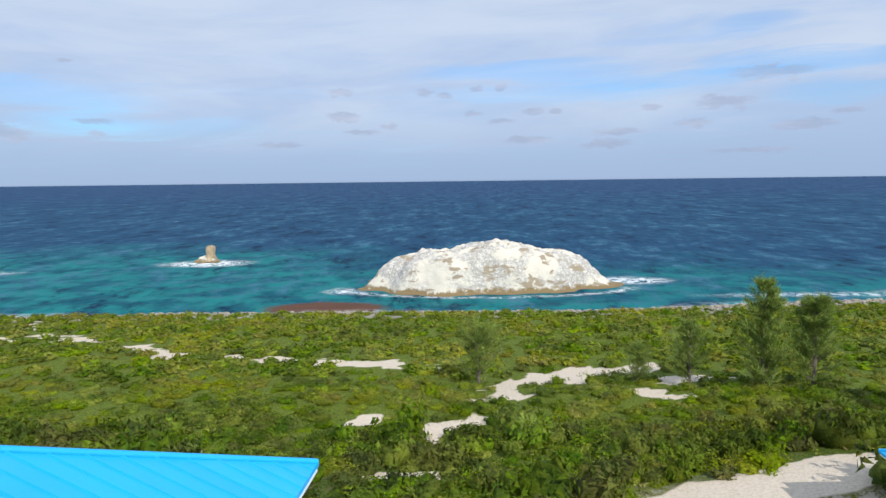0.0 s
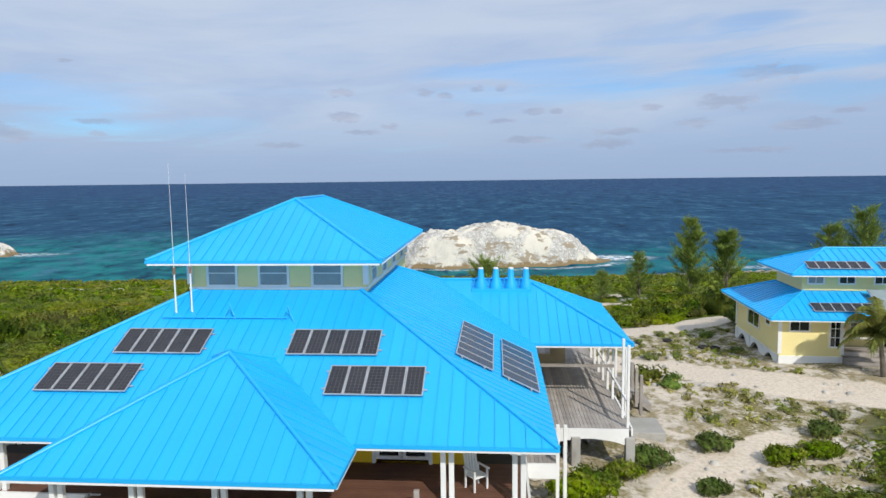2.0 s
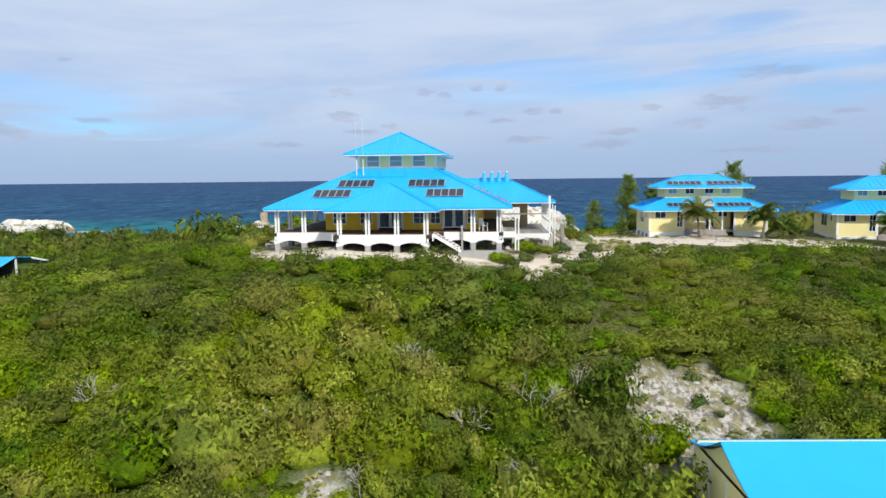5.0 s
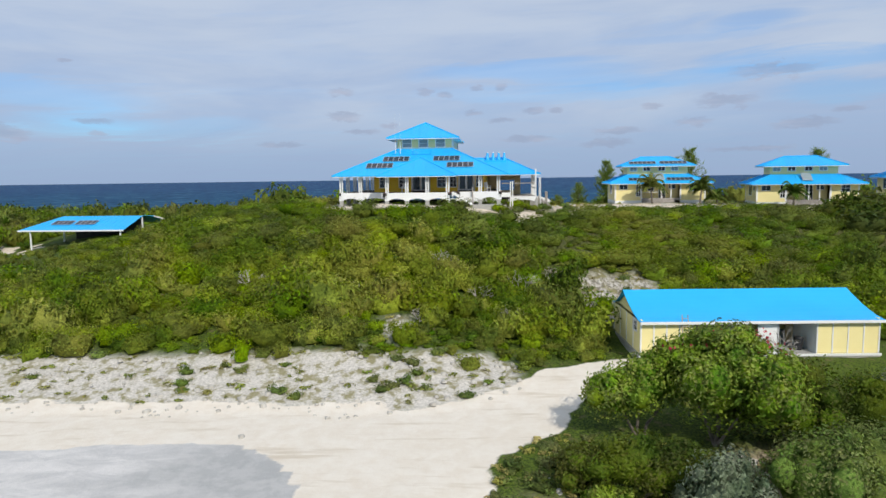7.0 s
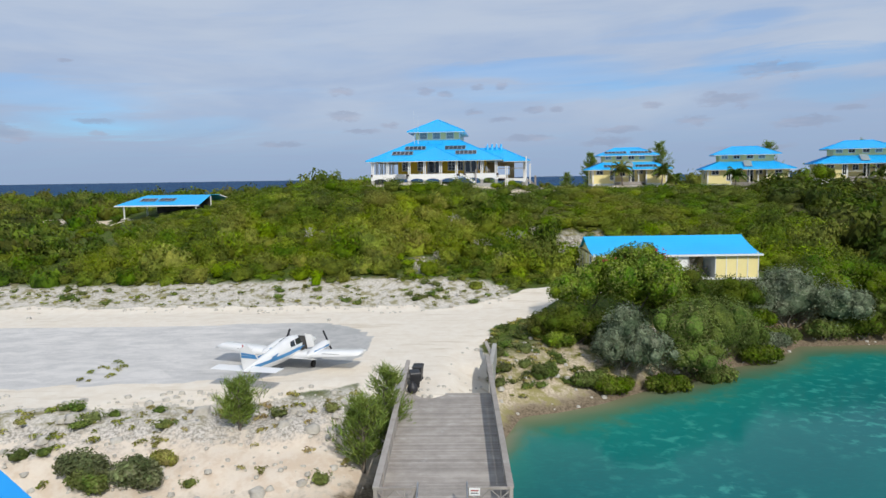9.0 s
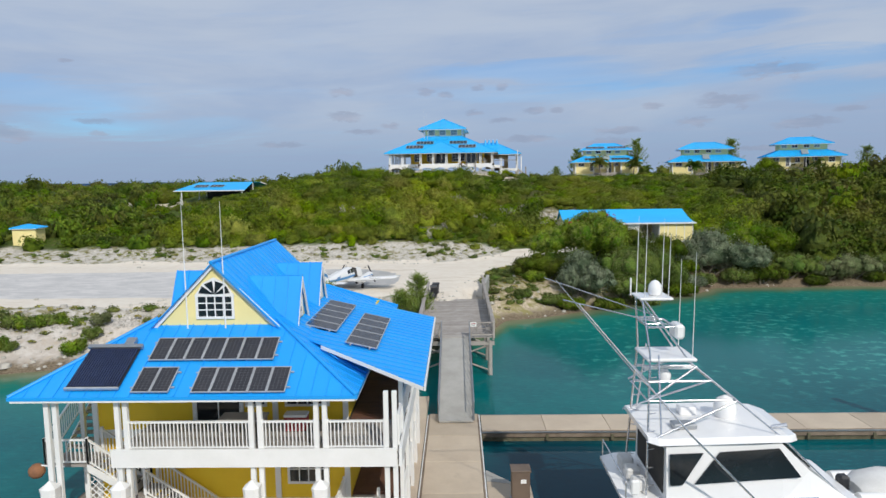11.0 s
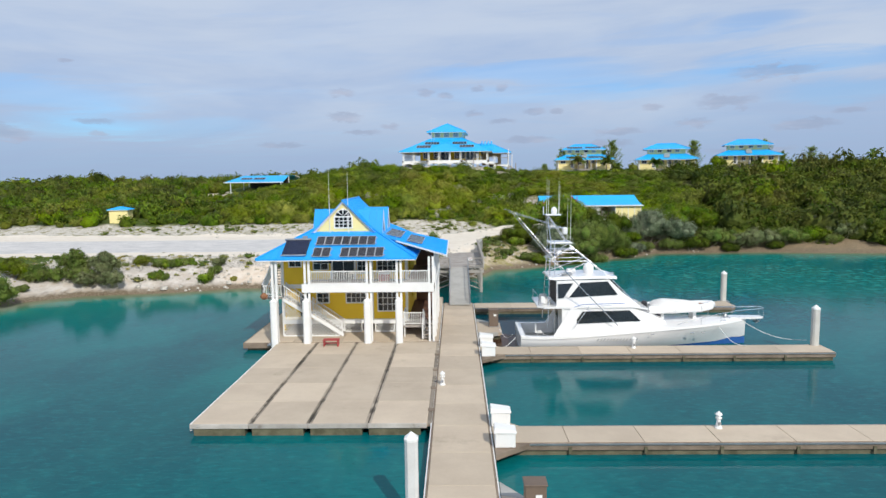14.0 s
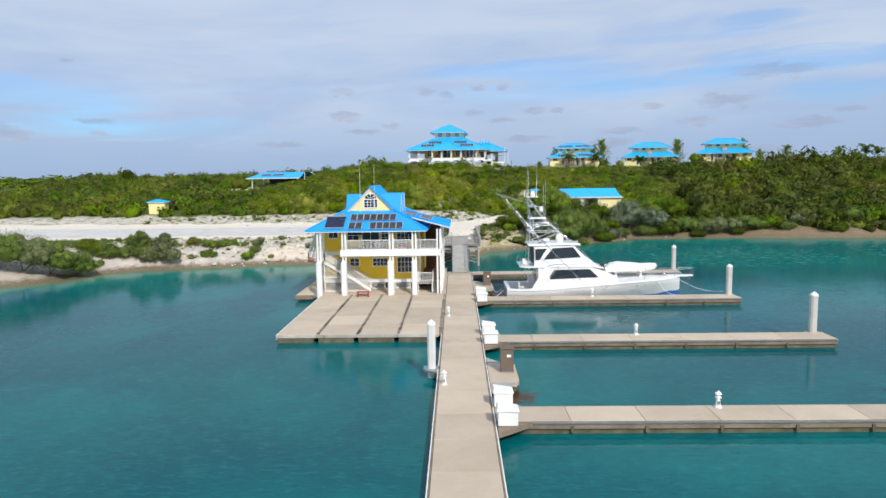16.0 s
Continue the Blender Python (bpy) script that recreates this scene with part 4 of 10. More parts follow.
def solar_array(label, m, cols, pw, ph, group, rows=1):
    """A row of framed panels lying in its own xy plane, with its x along the eave and y up the slope."""
    t = thing("solar_array", label, "solar panel", m, group)
    for j in range(rows):
        for k in range(cols):
            key = (pw, ph)
            if key not in pv_cache:
                f = Geo()
                f.span((0, 0, 0), (pw, 0.035, 0.04)).span((0, ph - 0.035, 0), (pw, ph, 0.04)).span((0, 0.035, 0), (0.035, ph - 0.035, 0.04)).span((pw - 0.035, 0.035, 0), (pw, ph - 0.035, 0.04))
                c = Geo()
                nx, ny = 4, 9
                for a in range(nx):
                    for b in range(ny):
                        w_, h_ = (pw - 0.09) / nx, (ph - 0.09) / ny
                        x0, y0 = 0.045 + a * w_, 0.045 + b * h_
                        q = 0.16 * min(w_, h_)
                        i = 0.006
                        c.add([(x0 + q, y0 + i, 0.034), (x0 + w_ - q, y0 + i, 0.034), (x0 + w_ - i, y0 + q, 0.034), (x0 + w_ - i, y0 + h_ - q, 0.034), (x0 + w_ - q, y0 + h_ - i, 0.034), (x0 + q, y0 + h_ - i, 0.034), (x0 + i, y0 + h_ - q, 0.034), (x0 + i, y0 + q, 0.034)], [tuple(range(8))])
                bed = Geo().span((0.03, 0.03, 0.005), (pw - 0.03, ph - 0.03, 0.03))
                pv_cache[key] = (f.mesh("panel_frame", M["pv_frame"]), c.mesh("cell_sheet", M["pv"]), bed.mesh("backing", M["pv_back"]))
            fr, ce, be = pv_cache[key]
            at = pose(k * (pw + 0.012), j * (ph + 0.02), 0)
            pan = part("panel", be, None, t, m=at)
            part("panel_frame", fr, None, pan)
            part("cell_sheet", ce, None, pan)
    part("rail", Geo().span((-0.1, 0.2 * ph, -0.05), (cols * (pw + 0.012) + 0.1, 0.2 * ph + 0.05, 0.0)), M["pv_frame"], t)
    part("rail", Geo().span((-0.1, 0.8 * ph, -0.05), (cols * (pw + 0.012) + 0.1, 0.8 * ph + 0.05, 0.0)), M["pv_frame"], t)
    return t


M["pv_back"] = surface("panel laminate", (0.10, 0.10, 0.105), (0.085, 0.085, 0.09), 2.0, rough=0.25, bump=0.0)


def on_slope(house_m, x, y, z, pitch, facing, lift=0.07):
    """Pose of a panel on a slope that faces -y ("front") or +x ("right")."""
    ang = math.degrees(math.atan(pitch))
    if facing == "front":
        return house_m @ pose(x, y, z + lift, ang, 0, 0)
    return house_m @ pose(x, y, z + lift) @ pose(0, 0, 0, 0, 0, 90) @ pose(0, 0, 0, ang, 0, 0)


def post(parent, x, y, z0, z1, w_=0.16, material=None, name="post"):
    return part(name, Geo().box((x, y, (z0 + z1) / 2), (w_, w_, z1 - z0), bevel=0.012), material or M["white"], parent)


def arch_skirt(parent, axis, at, lo, hi, ztop, zleg, zcrown, thick=0.08):
    """A white board with a low arch cut in its lower edge, between two posts."""
    pts = [(lo, ztop), (lo, zleg)]
    k = 10
    for i in range(k + 1):
        s = i / k
        pts.append((lo + 0.18 + (hi - lo - 0.36) * s, zleg + (zcrown - zleg) * math.sin(math.pi * s) ** 0.8))
    pts += [(hi, zleg), (hi, ztop)]
    # a front and a back sheet of quads that share their edges, closed by the rims
    low = pts[1:-1]
    k = len(low)
    place = (lambda u, z, d: (u, at + d, z)) if axis == "y" else (lambda u, z, d: (at + d, u, z))
    vs = [place(u, z, d) for d in (0.0, thick) for row in ([(u, z) for u, z in low], [(u, ztop) for u, z in low]) for u, z in row]
    fs_ = []
    for i in range(k - 1):
        fs_ += [(i, i + 1, k + i + 1, k + i), (2 * k + i, 3 * k + i, 3 * k + i + 1, 2 * k + i + 1), (i, 2 * k + i, 2 * k + i + 1, i + 1), (k + i, k + i + 1, 3 * k + i + 1, 3 * k + i)]
    fs_ += [(0, k, 3 * k, 2 * k), (k - 1, 3 * k - 1, 4 * k - 1, 2 * k - 1)]
    g = Geo().add(vs, fs_)
    return part("skirt_board", g, M["white"], parent)


def plank_floor(parent, x0, x1, y0, y1, z, along="x", width=0.14, material=None, thick=0.04, most=160, name="floor_board"):
    """Deck boards as pieces of their own, on shared meshes."""
    material = material or M["deck"]
    a, b = (y0, y1) if along == "x" else (x0, x1)
    k = max(1, min(most, round((b - a) / width)))
    w_ = (b - a) / k
    L = (x1 - x0) if along == "x" else (y1 - y0)
    g = Geo().box((0, 0, -thick / 2), (L, w_ - 0.012, thick) if along == "x" else (w_ - 0.012, L, thick))
    me = g.mesh(name, material)
    for i in range(k):
        c = a + w_ * (i + 0.5)
        part(name, me, None, parent, m=pose((x0 + x1) / 2, c, z) if along == "x" else pose(c, (y0 + y1) / 2, z))


def stairs(parent, x, y, z0, z1, direction, width, steps, run=0.28, material=None, stringer=None):
    """Open stairs that rise from (x, y, z0); direction: the unit way up in the plan."""
    dx, dy = direction
    for k in range(steps):
        c = (x + dx * run * (k + 0.5), y + dy * run * (k + 0.5), z0 + (z1 - z0) * (k + 1) / steps - 0.025)
        part("tread", Geo().box(c, (width, run + 0.03, 0.05) if abs(dy) > abs(dx) else (run + 0.03, width, 0.05)), material or M["grey_wood"], parent)
    px, py = -dy, dx
    for s in (-1, 1):
        ox, oy = px * s * width / 2, py * s * width / 2
        a = Vector((x + ox, y + oy, z0 - 0.05))
        b = Vector((x + ox + dx * run * steps, y + oy + dy * run * steps, z1 - 0.2))
        part("stringer", Geo().prism([a, b, b + Vector((0, 0, 0.28)), a + Vector((0, 0, 0.28))], (px * s * 0.05, py * s * 0.05, 0)), stringer or M["white"], parent)


def railing(parent, a, b, h=1.0, gap_=0.13, material=None, posts=True, name="railing"):
    """A rail with balusters from a to b (floor points); each one a part."""
    material = material or M["white"]
    a, b = Vector(a), Vector(b)
    d = b - a
    flat_d = Vector((d.x, d.y, 0)).normalized()
    side = Vector((-flat_d.y, flat_d.x, 0))
    up_ = Vector((0, 0, 1))

    def bar(z, hh, ww):
        g = Geo()
        p, q = a + up_ * z, b + up_ * z
        g.add([p - side * ww / 2, p + side * ww / 2, p + side * ww / 2 + up_ * hh, p - side * ww / 2 + up_ * hh, q - side * ww / 2, q + side * ww / 2, q + side * ww / 2 + up_ * hh, q - side * ww / 2 + up_ * hh],
              [(0, 1, 2, 3), (7, 6, 5, 4), (0, 4, 5, 1), (1, 5, 6, 2), (2, 6, 7, 3), (3, 7, 4, 0)])
        return g
    rail = part(name, bar(h - 0.05, 0.06, 0.09), material, parent)
    part("bottom_rail", bar(0.09, 0.05, 0.05), material, rail)
    k = max(1, int(d.length / gap_))
    me = Geo().box((0, 0, (h - 0.1) / 2 + 0.1), (0.034, 0.034, h - 0.14)).mesh("baluster", material)
    for i in range(1, k):
        p = a + d * (i / k)
        part("baluster", me, None, rail, m=pose(*p))
    if posts:
        for p in (a, b):
            part("newel", Geo().box((p.x, p.y, p.z + h / 2 + 0.03), (0.1, 0.1, h + 0.06), bevel=0.01), material, rail)
    return rail


# ---------------------------------------------------------------- main house on the hill
PITCH = 0.474
HM = pose(-1.65, 170.085, 0, 0, 0, -3.5)
house = thing("main_house", "large yellow house with stepped blue metal hip roofs on white posts", "house", HM)
EZ = 17.8
hip_roof(house, -9.85, 10.0, -12.2, 8.35, EZ, PITCH, top=EZ + 3.35, width=0.43, pieces=(1, 1, 0, 1))
hip_roof(house, -4.45, 4.25, -6.65, 6.45, 22.26, PITCH, width=0.42, pieces=(1, 1, 0, 1), name="tower_roof")
hip_roof(house, -4.35, 4.4, -14.5, -5.6, 17.74, PITCH, width=0.43, pieces=(1, 1, 0, 1), name="porch_roof")
hip_roof(house, 0.0, 14.3, -0.8, 8.2, 17.8, 0.482, width=0.45, pieces=(1, 1, 0, 0), name="wing_roof")
# tower with its band of windows
for axis, at, lo, hi, inward, wins in (("y", -5.45, -3.35, 3.45, 1, ((-2.62, -1.58), (-0.6, 0.43), (1.45, 2.5))), ("y", 5.25, -3.35, 3.45, -1, ()), ("x", -3.35, -5.33, 5.13, 1, ((-4.2, -3.2), (-0.5, 0.5), (3.0, 4.0))), ("x", 3.45, -5.33, 5.13, -1, ((-4.4, -3.4), (-1.9, -0.9), (0.7, 1.7), (3.2, 4.2)))):
    holes = [(a, b, 21.2, 22.08) for a, b in wins]
    wall_with_openings(house, axis, at, lo, hi, 18.6, 22.3, 0.12, holes, M["yellow"], "tower_wall", inward)
    for a, b in wins:
        window(house, axis, at, a, b, 21.2, 22.08, -inward, 1, 2, pane=M["louvre"])
    if axis == "y":
        part("sill_band", Geo().span((lo - 0.05, at - inward * 0.06, 21.03), (hi + 0.05, at + inward * 0.02, 21.12)), M["white"], house)
    else:
        part("sill_band", Geo().span((at - inward * 0.06, lo - 0.1, 21.03), (at + inward * 0.02, hi + 0.1, 21.12)), M["white"], house)
for x_ in (-3.35, 3.45):
    for y_ in (-5.45, 5.25):
        part("corner_board", Geo().box((x_, y_, 21.7), (0.2, 0.2, 0.95)), M["white"], house)
part("soffit", Geo().span((-4.3, -6.5, 22.12), (4.3, 6.3, 22.16)), M["white"], house)
# raised deck all round and the walls behind it
FZ = 15.85
deck = part("deck", Geo().span((-9.2, -11.6, FZ - 0.30), (9.3, 7.8, FZ - 0.05)), M["dark"], house)
deck2 = part("porch_deck", Geo().span((-3.75, -13.9, FZ - 0.30), (3.8, -11.6, FZ - 0.05)), M["dark"], house)
plank_floor(deck, -9.2, 9.3, -11.6, -8.9, FZ, "x", 0.145)
plank_floor(deck2, -3.75, 3.8, -13.9, -11.6, FZ, "x", 0.145)
doors = [(-1.1, 0.9, FZ, FZ + 2.15), (4.35, 6.1, FZ, FZ + 2.15)]
wins = [(-4.9, -3.9, FZ + 0.55, FZ + 1.85), (-2.6, -1.7, FZ + 0.55, FZ + 1.85), (1.9, 2.9, FZ + 0.55, FZ + 1.85), (3.35, 4.05, FZ + 0.55, FZ + 1.85), (6.4, 7.1, FZ + 0.55, FZ + 1.85)]
wall_with_openings(house, "y", -9.0, -5.6, 7.4, FZ - 0.3, 18.9, 0.15, doors + wins, M["deep_yellow"], "front_wall")
wall_with_openings(house, "y", 6.2, -5.6, 9.0, FZ - 0.3, 18.1, 0.15, [], M["yellow"], "back_wall", -1)
wall_with_openings(house, "x", -5.6, -8.85, 6.05, FZ - 0.3, 18.1, 0.15, [(-4.5, -3.5, FZ + 0.55, FZ + 1.85), (0, 1, FZ + 0.55, FZ + 1.85)], M["deep_yellow"], "side_wall")
wall_with_openings(house, "x", 7.4, -8.85, 6.05, FZ - 0.3, 18.1, 0.15, [(-5.5, -4.0, FZ, FZ + 2.1)], M["deep_yellow"], "side_wall", -1)
part("ceiling", Geo().span((-8.4, -10.8, 18.15), (8.5, 6.9, 18.2)), M["white"], house)
for a, b, c, d in wins:
    window(house, "y", -9.0, a, b, c, d, -1, 2, 3)
for a, b, c, d in doors:
    dr = part("french_door", Geo().span((a - 0.12, -9.06, c), (a, -8.98, d + 0.12)).span((b, -9.06, c), (b + 0.12, -8.98, d + 0.12)).span((a, -9.06, d), (b, -8.98, d + 0.12)), M["white"], house)
    mid = (a + b) / 2
    for l, r in ((a, mid), (mid, b)):
        leaf = Geo()
        frame_box(leaf, "y", -8.99, l + 0.12, r - 0.12, c + 0.25, d - 0.12, 0.11, 0.05)
        lf = part("door_leaf", leaf, M["white"], dr)
        part("door_glass", Geo().span((l + 0.12, -8.99, c + 0.25), (r - 0.12, -8.98, d - 0.12)), M["glass"], lf)
# posts with their concrete piers and arched boards
front_posts = [-8.95, -6.75]
right_posts = [7.9, 8.95]


def column(x_, y_, ground_z):
    c_ = part("column", Geo().box((x_ - 0.12, y_, (EZ + 0.08 + FZ - 0.6) / 2), (0.15, 0.15, EZ + 0.08 - FZ + 0.6), bevel=0.012).box((x_ + 0.12, y_, (EZ + 0.08 + FZ - 0.6) / 2), (0.15, 0.15, EZ + 0.08 - FZ + 0.6), bevel=0.012), M["white"], house)
    part("pier", Geo().box((x_, y_, (FZ - 0.9 + ground_z - 0.5) / 2), (0.42, 0.42, FZ - 0.9 - ground_z + 0.5), bevel=0.02), M["concrete"], c_)
    part("pier_cap", Geo().box((x_, y_, FZ - 0.78), (0.5, 0.3, 0.26), bevel=0.01), M["white"], c_)


def ground_local(x_, y_):
    p_ = HM @ Vector((x_, y_, 0))
    return gz(p_.x, p_.y)


for x_ in (-8.95, -6.75):
    column(x_, -11.5, ground_local(x_, -11.5))
for x_ in (-3.3, -1.1, 1.15, 3.4):
    column(x_, -13.8, ground_local(x_, -13.8))
for x_ in (6.9, 8.95):
    column(x_, -11.5, ground_local(x_, -11.5))
for y_ in (-8.0, -4.0, 0.0, 4.0, 7.6):
    column(-8.95, y_, ground_local(-8.95, y_))
    if y_ < -1:
        column(8.95, y_, ground_local(8.95, y_))
for lo, hi in ((-8.95, -6.75), (-6.75, -3.5)):
    arch_skirt(house, "y", -11.72, lo, hi, FZ + 0.02, FZ - 0.84, FZ - 0.62)
for lo, hi in ((-3.3, -1.1), (-1.1, 1.15), (1.15, 3.4)):
    arch_skirt(house, "y", -14.02, lo, hi, FZ + 0.02, FZ - 0.84, FZ - 0.62)
for lo, hi in ((4.6, 6.9), (6.9, 8.95)):
    arch_skirt(house, "y", -11.72, lo, hi, FZ + 0.02, FZ - 0.84, FZ - 0.62)
for lo, hi in ((-11.5, -8.0), (-8.0, -4.0), (-4.0, 0.0), (0.0, 4.0), (4.0, 7.6)):
    arch_skirt(house, "x", -9.24, lo, hi, FZ + 0.02, FZ - 0.84, FZ - 0.62)
    if hi < -3:
        arch_skirt(house, "x", 9.22, lo, hi, FZ + 0.02, FZ - 0.84, FZ - 0.62)
for x_ in (-3.9, 3.86):
    part("skirt_board", Geo().span((x_, -13.9, FZ - 0.5), (x_ + 0.08, -11.6, FZ + 0.02)), M["white"], house)
# a weathered timber landing behind the tower
part("landing", Geo().span((2.2, 5.4, 18.95), (3.7, 7.6, 19.1)), M["grey_wood"], house)
part("landing_post", Geo().span((3.5, 7.4, 15.4), (3.64, 7.54, 19.5)), M["grey_wood"], house)
part("landing_brace", Geo().tube((2.95, 5.4, 19.3), (3.25, 8.9, 20.0), 0.13, 0.13, 4), M["grey_wood"], house)
part("landing_post", Geo().span((3.2, 8.7, 15.2), (3.3, 8.8, 19.9)), M["grey_wood"], house)
# front steps beside the porch
stairs(house, 6.05, -12.6, ground_local(6, -12.6) + 0.25, FZ, (-1, 0), 1.5, 8, 0.27)
part("stair_post", Geo().box((6.05, -11.95, 15.1), (0.16, 0.16, 2.6), bevel=0.02), M["grey_wood"], house)
slab_z = ground_local(7.4, -12.6) + 0.42
tagged(part("concrete_slab", Geo().box((0, 0, -0.4), (3.5, 1.7, 0.8), bevel=0.03), M["concrete"], None, m=HM @ pose(7.55, -12.75, slab_z)), "raw concrete slab at the foot of the steps", "slab")
# lower timber deck on the side, with its stairs, rails and tall posts
DZ = 15.0
deck3 = part("side_deck", Geo().span((9.3, -3.5, DZ - 0.35), (13.7, 9.5, DZ - 0.05)), M["dark"], house)
plank_floor(deck3, 9.3, 13.7, -3.5, 9.5, DZ, "y", 0.15, M["grey_wood"])
deck4 = part("link_deck", Geo().span((9.3, -8.2, FZ - 0.55), (10.3, -3.5, FZ - 0.3)), M["dark"], house)
plank_floor(deck4, 9.3, 10.3, -8.2, -3.5, FZ - 0.26, "y", 0.15, M["grey_wood"])
part("skirt_board", Geo().span((9.34, -8.3, FZ - 0.75), (10.3, -8.22, FZ - 0.24)), M["white"], house)
arch_skirt(house, "y", -3.6, 10.4, 13.6, DZ + 0.02, DZ - 0.62, DZ - 0.38)
arch_skirt(house, "x", 13.72, -3.4, 0.6, DZ + 0.02, DZ - 0.62, DZ - 0.38)
for x_, y_ in ((10.35, -3.5), (11.5, -3.5), (13.65, -3.5), (13.65, 0.6), (13.65, 4.5), (13.65, 8.5)):
    s_ = part("deck_pier", Geo().box((x_, y_, (DZ - 0.3 + ground_local(x_, y_) - 0.5) / 2), (0.36, 0.36, DZ - 0.3 - ground_local(x_, y_) + 0.5), bevel=0.02), M["concrete"], house)
for y_ in (-3.3, -2.2, 0.2, 1.6, 3.0, 4.4, 5.8, 7.2):
    tall = 18.4 if y_ < -2 else 17.9
    post(house, 13.6, y_, DZ - 0.05, tall, 0.11)
for y_ in (1.8, 4.5):
    post(house, 14.5, y_, gz(13, 171) + 0.1, 17.3, 0.1, M["white"])
post(house, 10.35, -8.1, 14.0, 16.9, 0.12)
post(house, 10.6, -8.1, 14.0, 16.9, 0.12)
part("rail_beam", Geo().span((9.4, -0.1, 16.55), (13.6, 0.02, 16.67)), M["grey_wood"], house)
part("rail_beam", Geo().span((13.56, -3.3, 16.0), (13.64, 7.2, 16.08)), M["white"], house)
wall_with_openings(house, "y", 5.6, 7.5, 12.0, DZ, 17.9, 0.12, [(9.2, 11.2, DZ + 0.6, DZ + 2.0)], M["inner"], "wing_wall")
stairs(house, 16.2, 5.0, ground_local(15.5, 5.0), DZ + 0.05, (-1, 0), 2.2, 6, 0.42, M["grey_wood"], M["grey_wood"])
tagged(part("garden_slab", Geo().box((0, 0, -0.3), (1.7, 2.0, 0.6), bevel=0.03), M["concrete"], None, m=HM @ pose(15.2, 1.2, ground_local(15.2, 1.2) + 0.22)), "weathered concrete landing beside the side stairs", "slab")
for k in range(3):
    part("stair_post", Geo().box((15.4, 2.6 + 1.1 * k, 14.4), (0.16, 0.16, 2.0), bevel=0.02), M["grey_wood"], house)
# roof vents: bent cowls on a curb
part("vent_curb", Geo().span((7.1, 2.7, 19.4), (10.0, 3.15, 19.66)), M["roof"], house)
for k in range(4):
    c_ = 7.55 + 0.745 * k
    v_ = part("roof_vent", Geo().lathe((c_, 3.0, 19.58), ((0.30, 0.0), (0.29, 0.25), (0.18, 0.5), (0.13, 1.0), (0.12, 1.05)), 14), M["roof"], house)
    part("vent_cap", Geo().lathe((c_, 3.0, 20.62), ((0.13, 0.0), (0.12, 0.06)), 12), M["white"], v_)
    part("bracket", Geo().path([(c_ - 0.28, 3.0, 19.75), (c_ - 0.36, 2.95, 20.05), (c_ - 0.2, 2.95, 20.2)], 0.03), M["roof"], v_)
# whip masts and the wire on the front slope
for x_, y_, tip in ((-3.32, -6.78, 25.8), (-2.75, -6.72, 25.4)):
    base = EZ + PITCH * (y_ + 12.2)
    t_ = thing("whip_antenna", "thin white whip antenna standing on the blue roof", "antenna", HM @ pose(x_, y_, base), "roof antennas")
    part("mast", Geo().tube((0, 0, 0), (0, 0, 1.5), 0.035, 0.03), M["white"], t_)
    part("whip", Geo().tube((0, 0, 1.5), (0, 0, tip - base), 0.012, 0.004, 6), M["white"], t_)
    part("collar", Geo().lathe((0, 0, 1.42), ((0.045, 0), (0.045, 0.25)), 8), M["rust"], t_)
for x_, y_ in ((-1.2, -7.0), (0.95, -7.1)):
    z_ = EZ + PITCH * (y_ + 12.2)
    t_ = thing("roof_stay", "small blue stay bracket with two legs on the roof", "bracket", HM @ pose(x_, y_, z_), "roof stays")
    part("leg", Geo().tube((0, 0.2, 0.1), (0, 0, 0.5), 0.02), M["roof"], t_)
    part("leg", Geo().tube((0.25, -0.15, -0.06), (0, 0, 0.5), 0.02), M["roof"], t_)
    part("leg", Geo().tube((-0.2, -0.15, -0.06), (0, 0, 0.5), 0.02), M["roof"], t_)
tagged(part("roof_conduit", Geo().tube((-3.7, -7.1, EZ + PITCH * 5.1 + 0.06), (0.9, -7.1, EZ + PITCH * 5.1 + 0.06), 0.035), M["roof"], None, m=HM), "blue painted conduit along the roof slope", "conduit")
# solar arrays
for x_, y_ in ((-4.55, -8.9), (-6.25, -10.55), (1.4, -8.9), (3.06, -10.55)):
    solar_array("row of five dark solar panels on the blue front slope", on_slope(HM, x_, y_, EZ + PITCH * (y_ + 12.2), PITCH, "front"), 5, 0.6, 1.3, "roof solar arrays")
for x_ in (8.2, 9.75):
    z_ = EZ + PITCH * (10.0 - x_)
    solar_array("solar panels with pale grid lying on the side slope", on_slope(HM, x_, -8.1, z_, PITCH, "right"), 6, 0.82, 1.38, "side slope solar arrays")
# clutter on the deck
def chair(m):
    t_ = thing("garden_chair", "white slatted garden chair on the house deck", "chair", m, "deck chairs")
    part("seat", Geo().box((0, 0, 0.42), (0.5, 0.5, 0.05), bevel=0.01), M["white"], t_)
    for k in range(5):
        part("back_slat", Geo().box((-0.2 + 0.1 * k, 0.27, 0.72), (0.07, 0.03, 0.62), m=Matrix.Rotation(radians(-12), 4, "X")), M["white"], t_)
    for sx in (-1, 1):
        part("armrest", Geo().box((0.27 * sx, 0.0, 0.64), (0.07, 0.56, 0.03)), M["white"], t_)
        for sy in (-1, 1):
            part("leg", Geo().box((0.24 * sx, 0.22 * sy, 0.32), (0.05, 0.05, 0.64)), M["white"], t_)
    return t_


chair(HM @ pose(7.7, -10.6, FZ, 0, 0, 40))
chair(HM @ pose(-1.9, -10.2, FZ, 0, 0, 200))

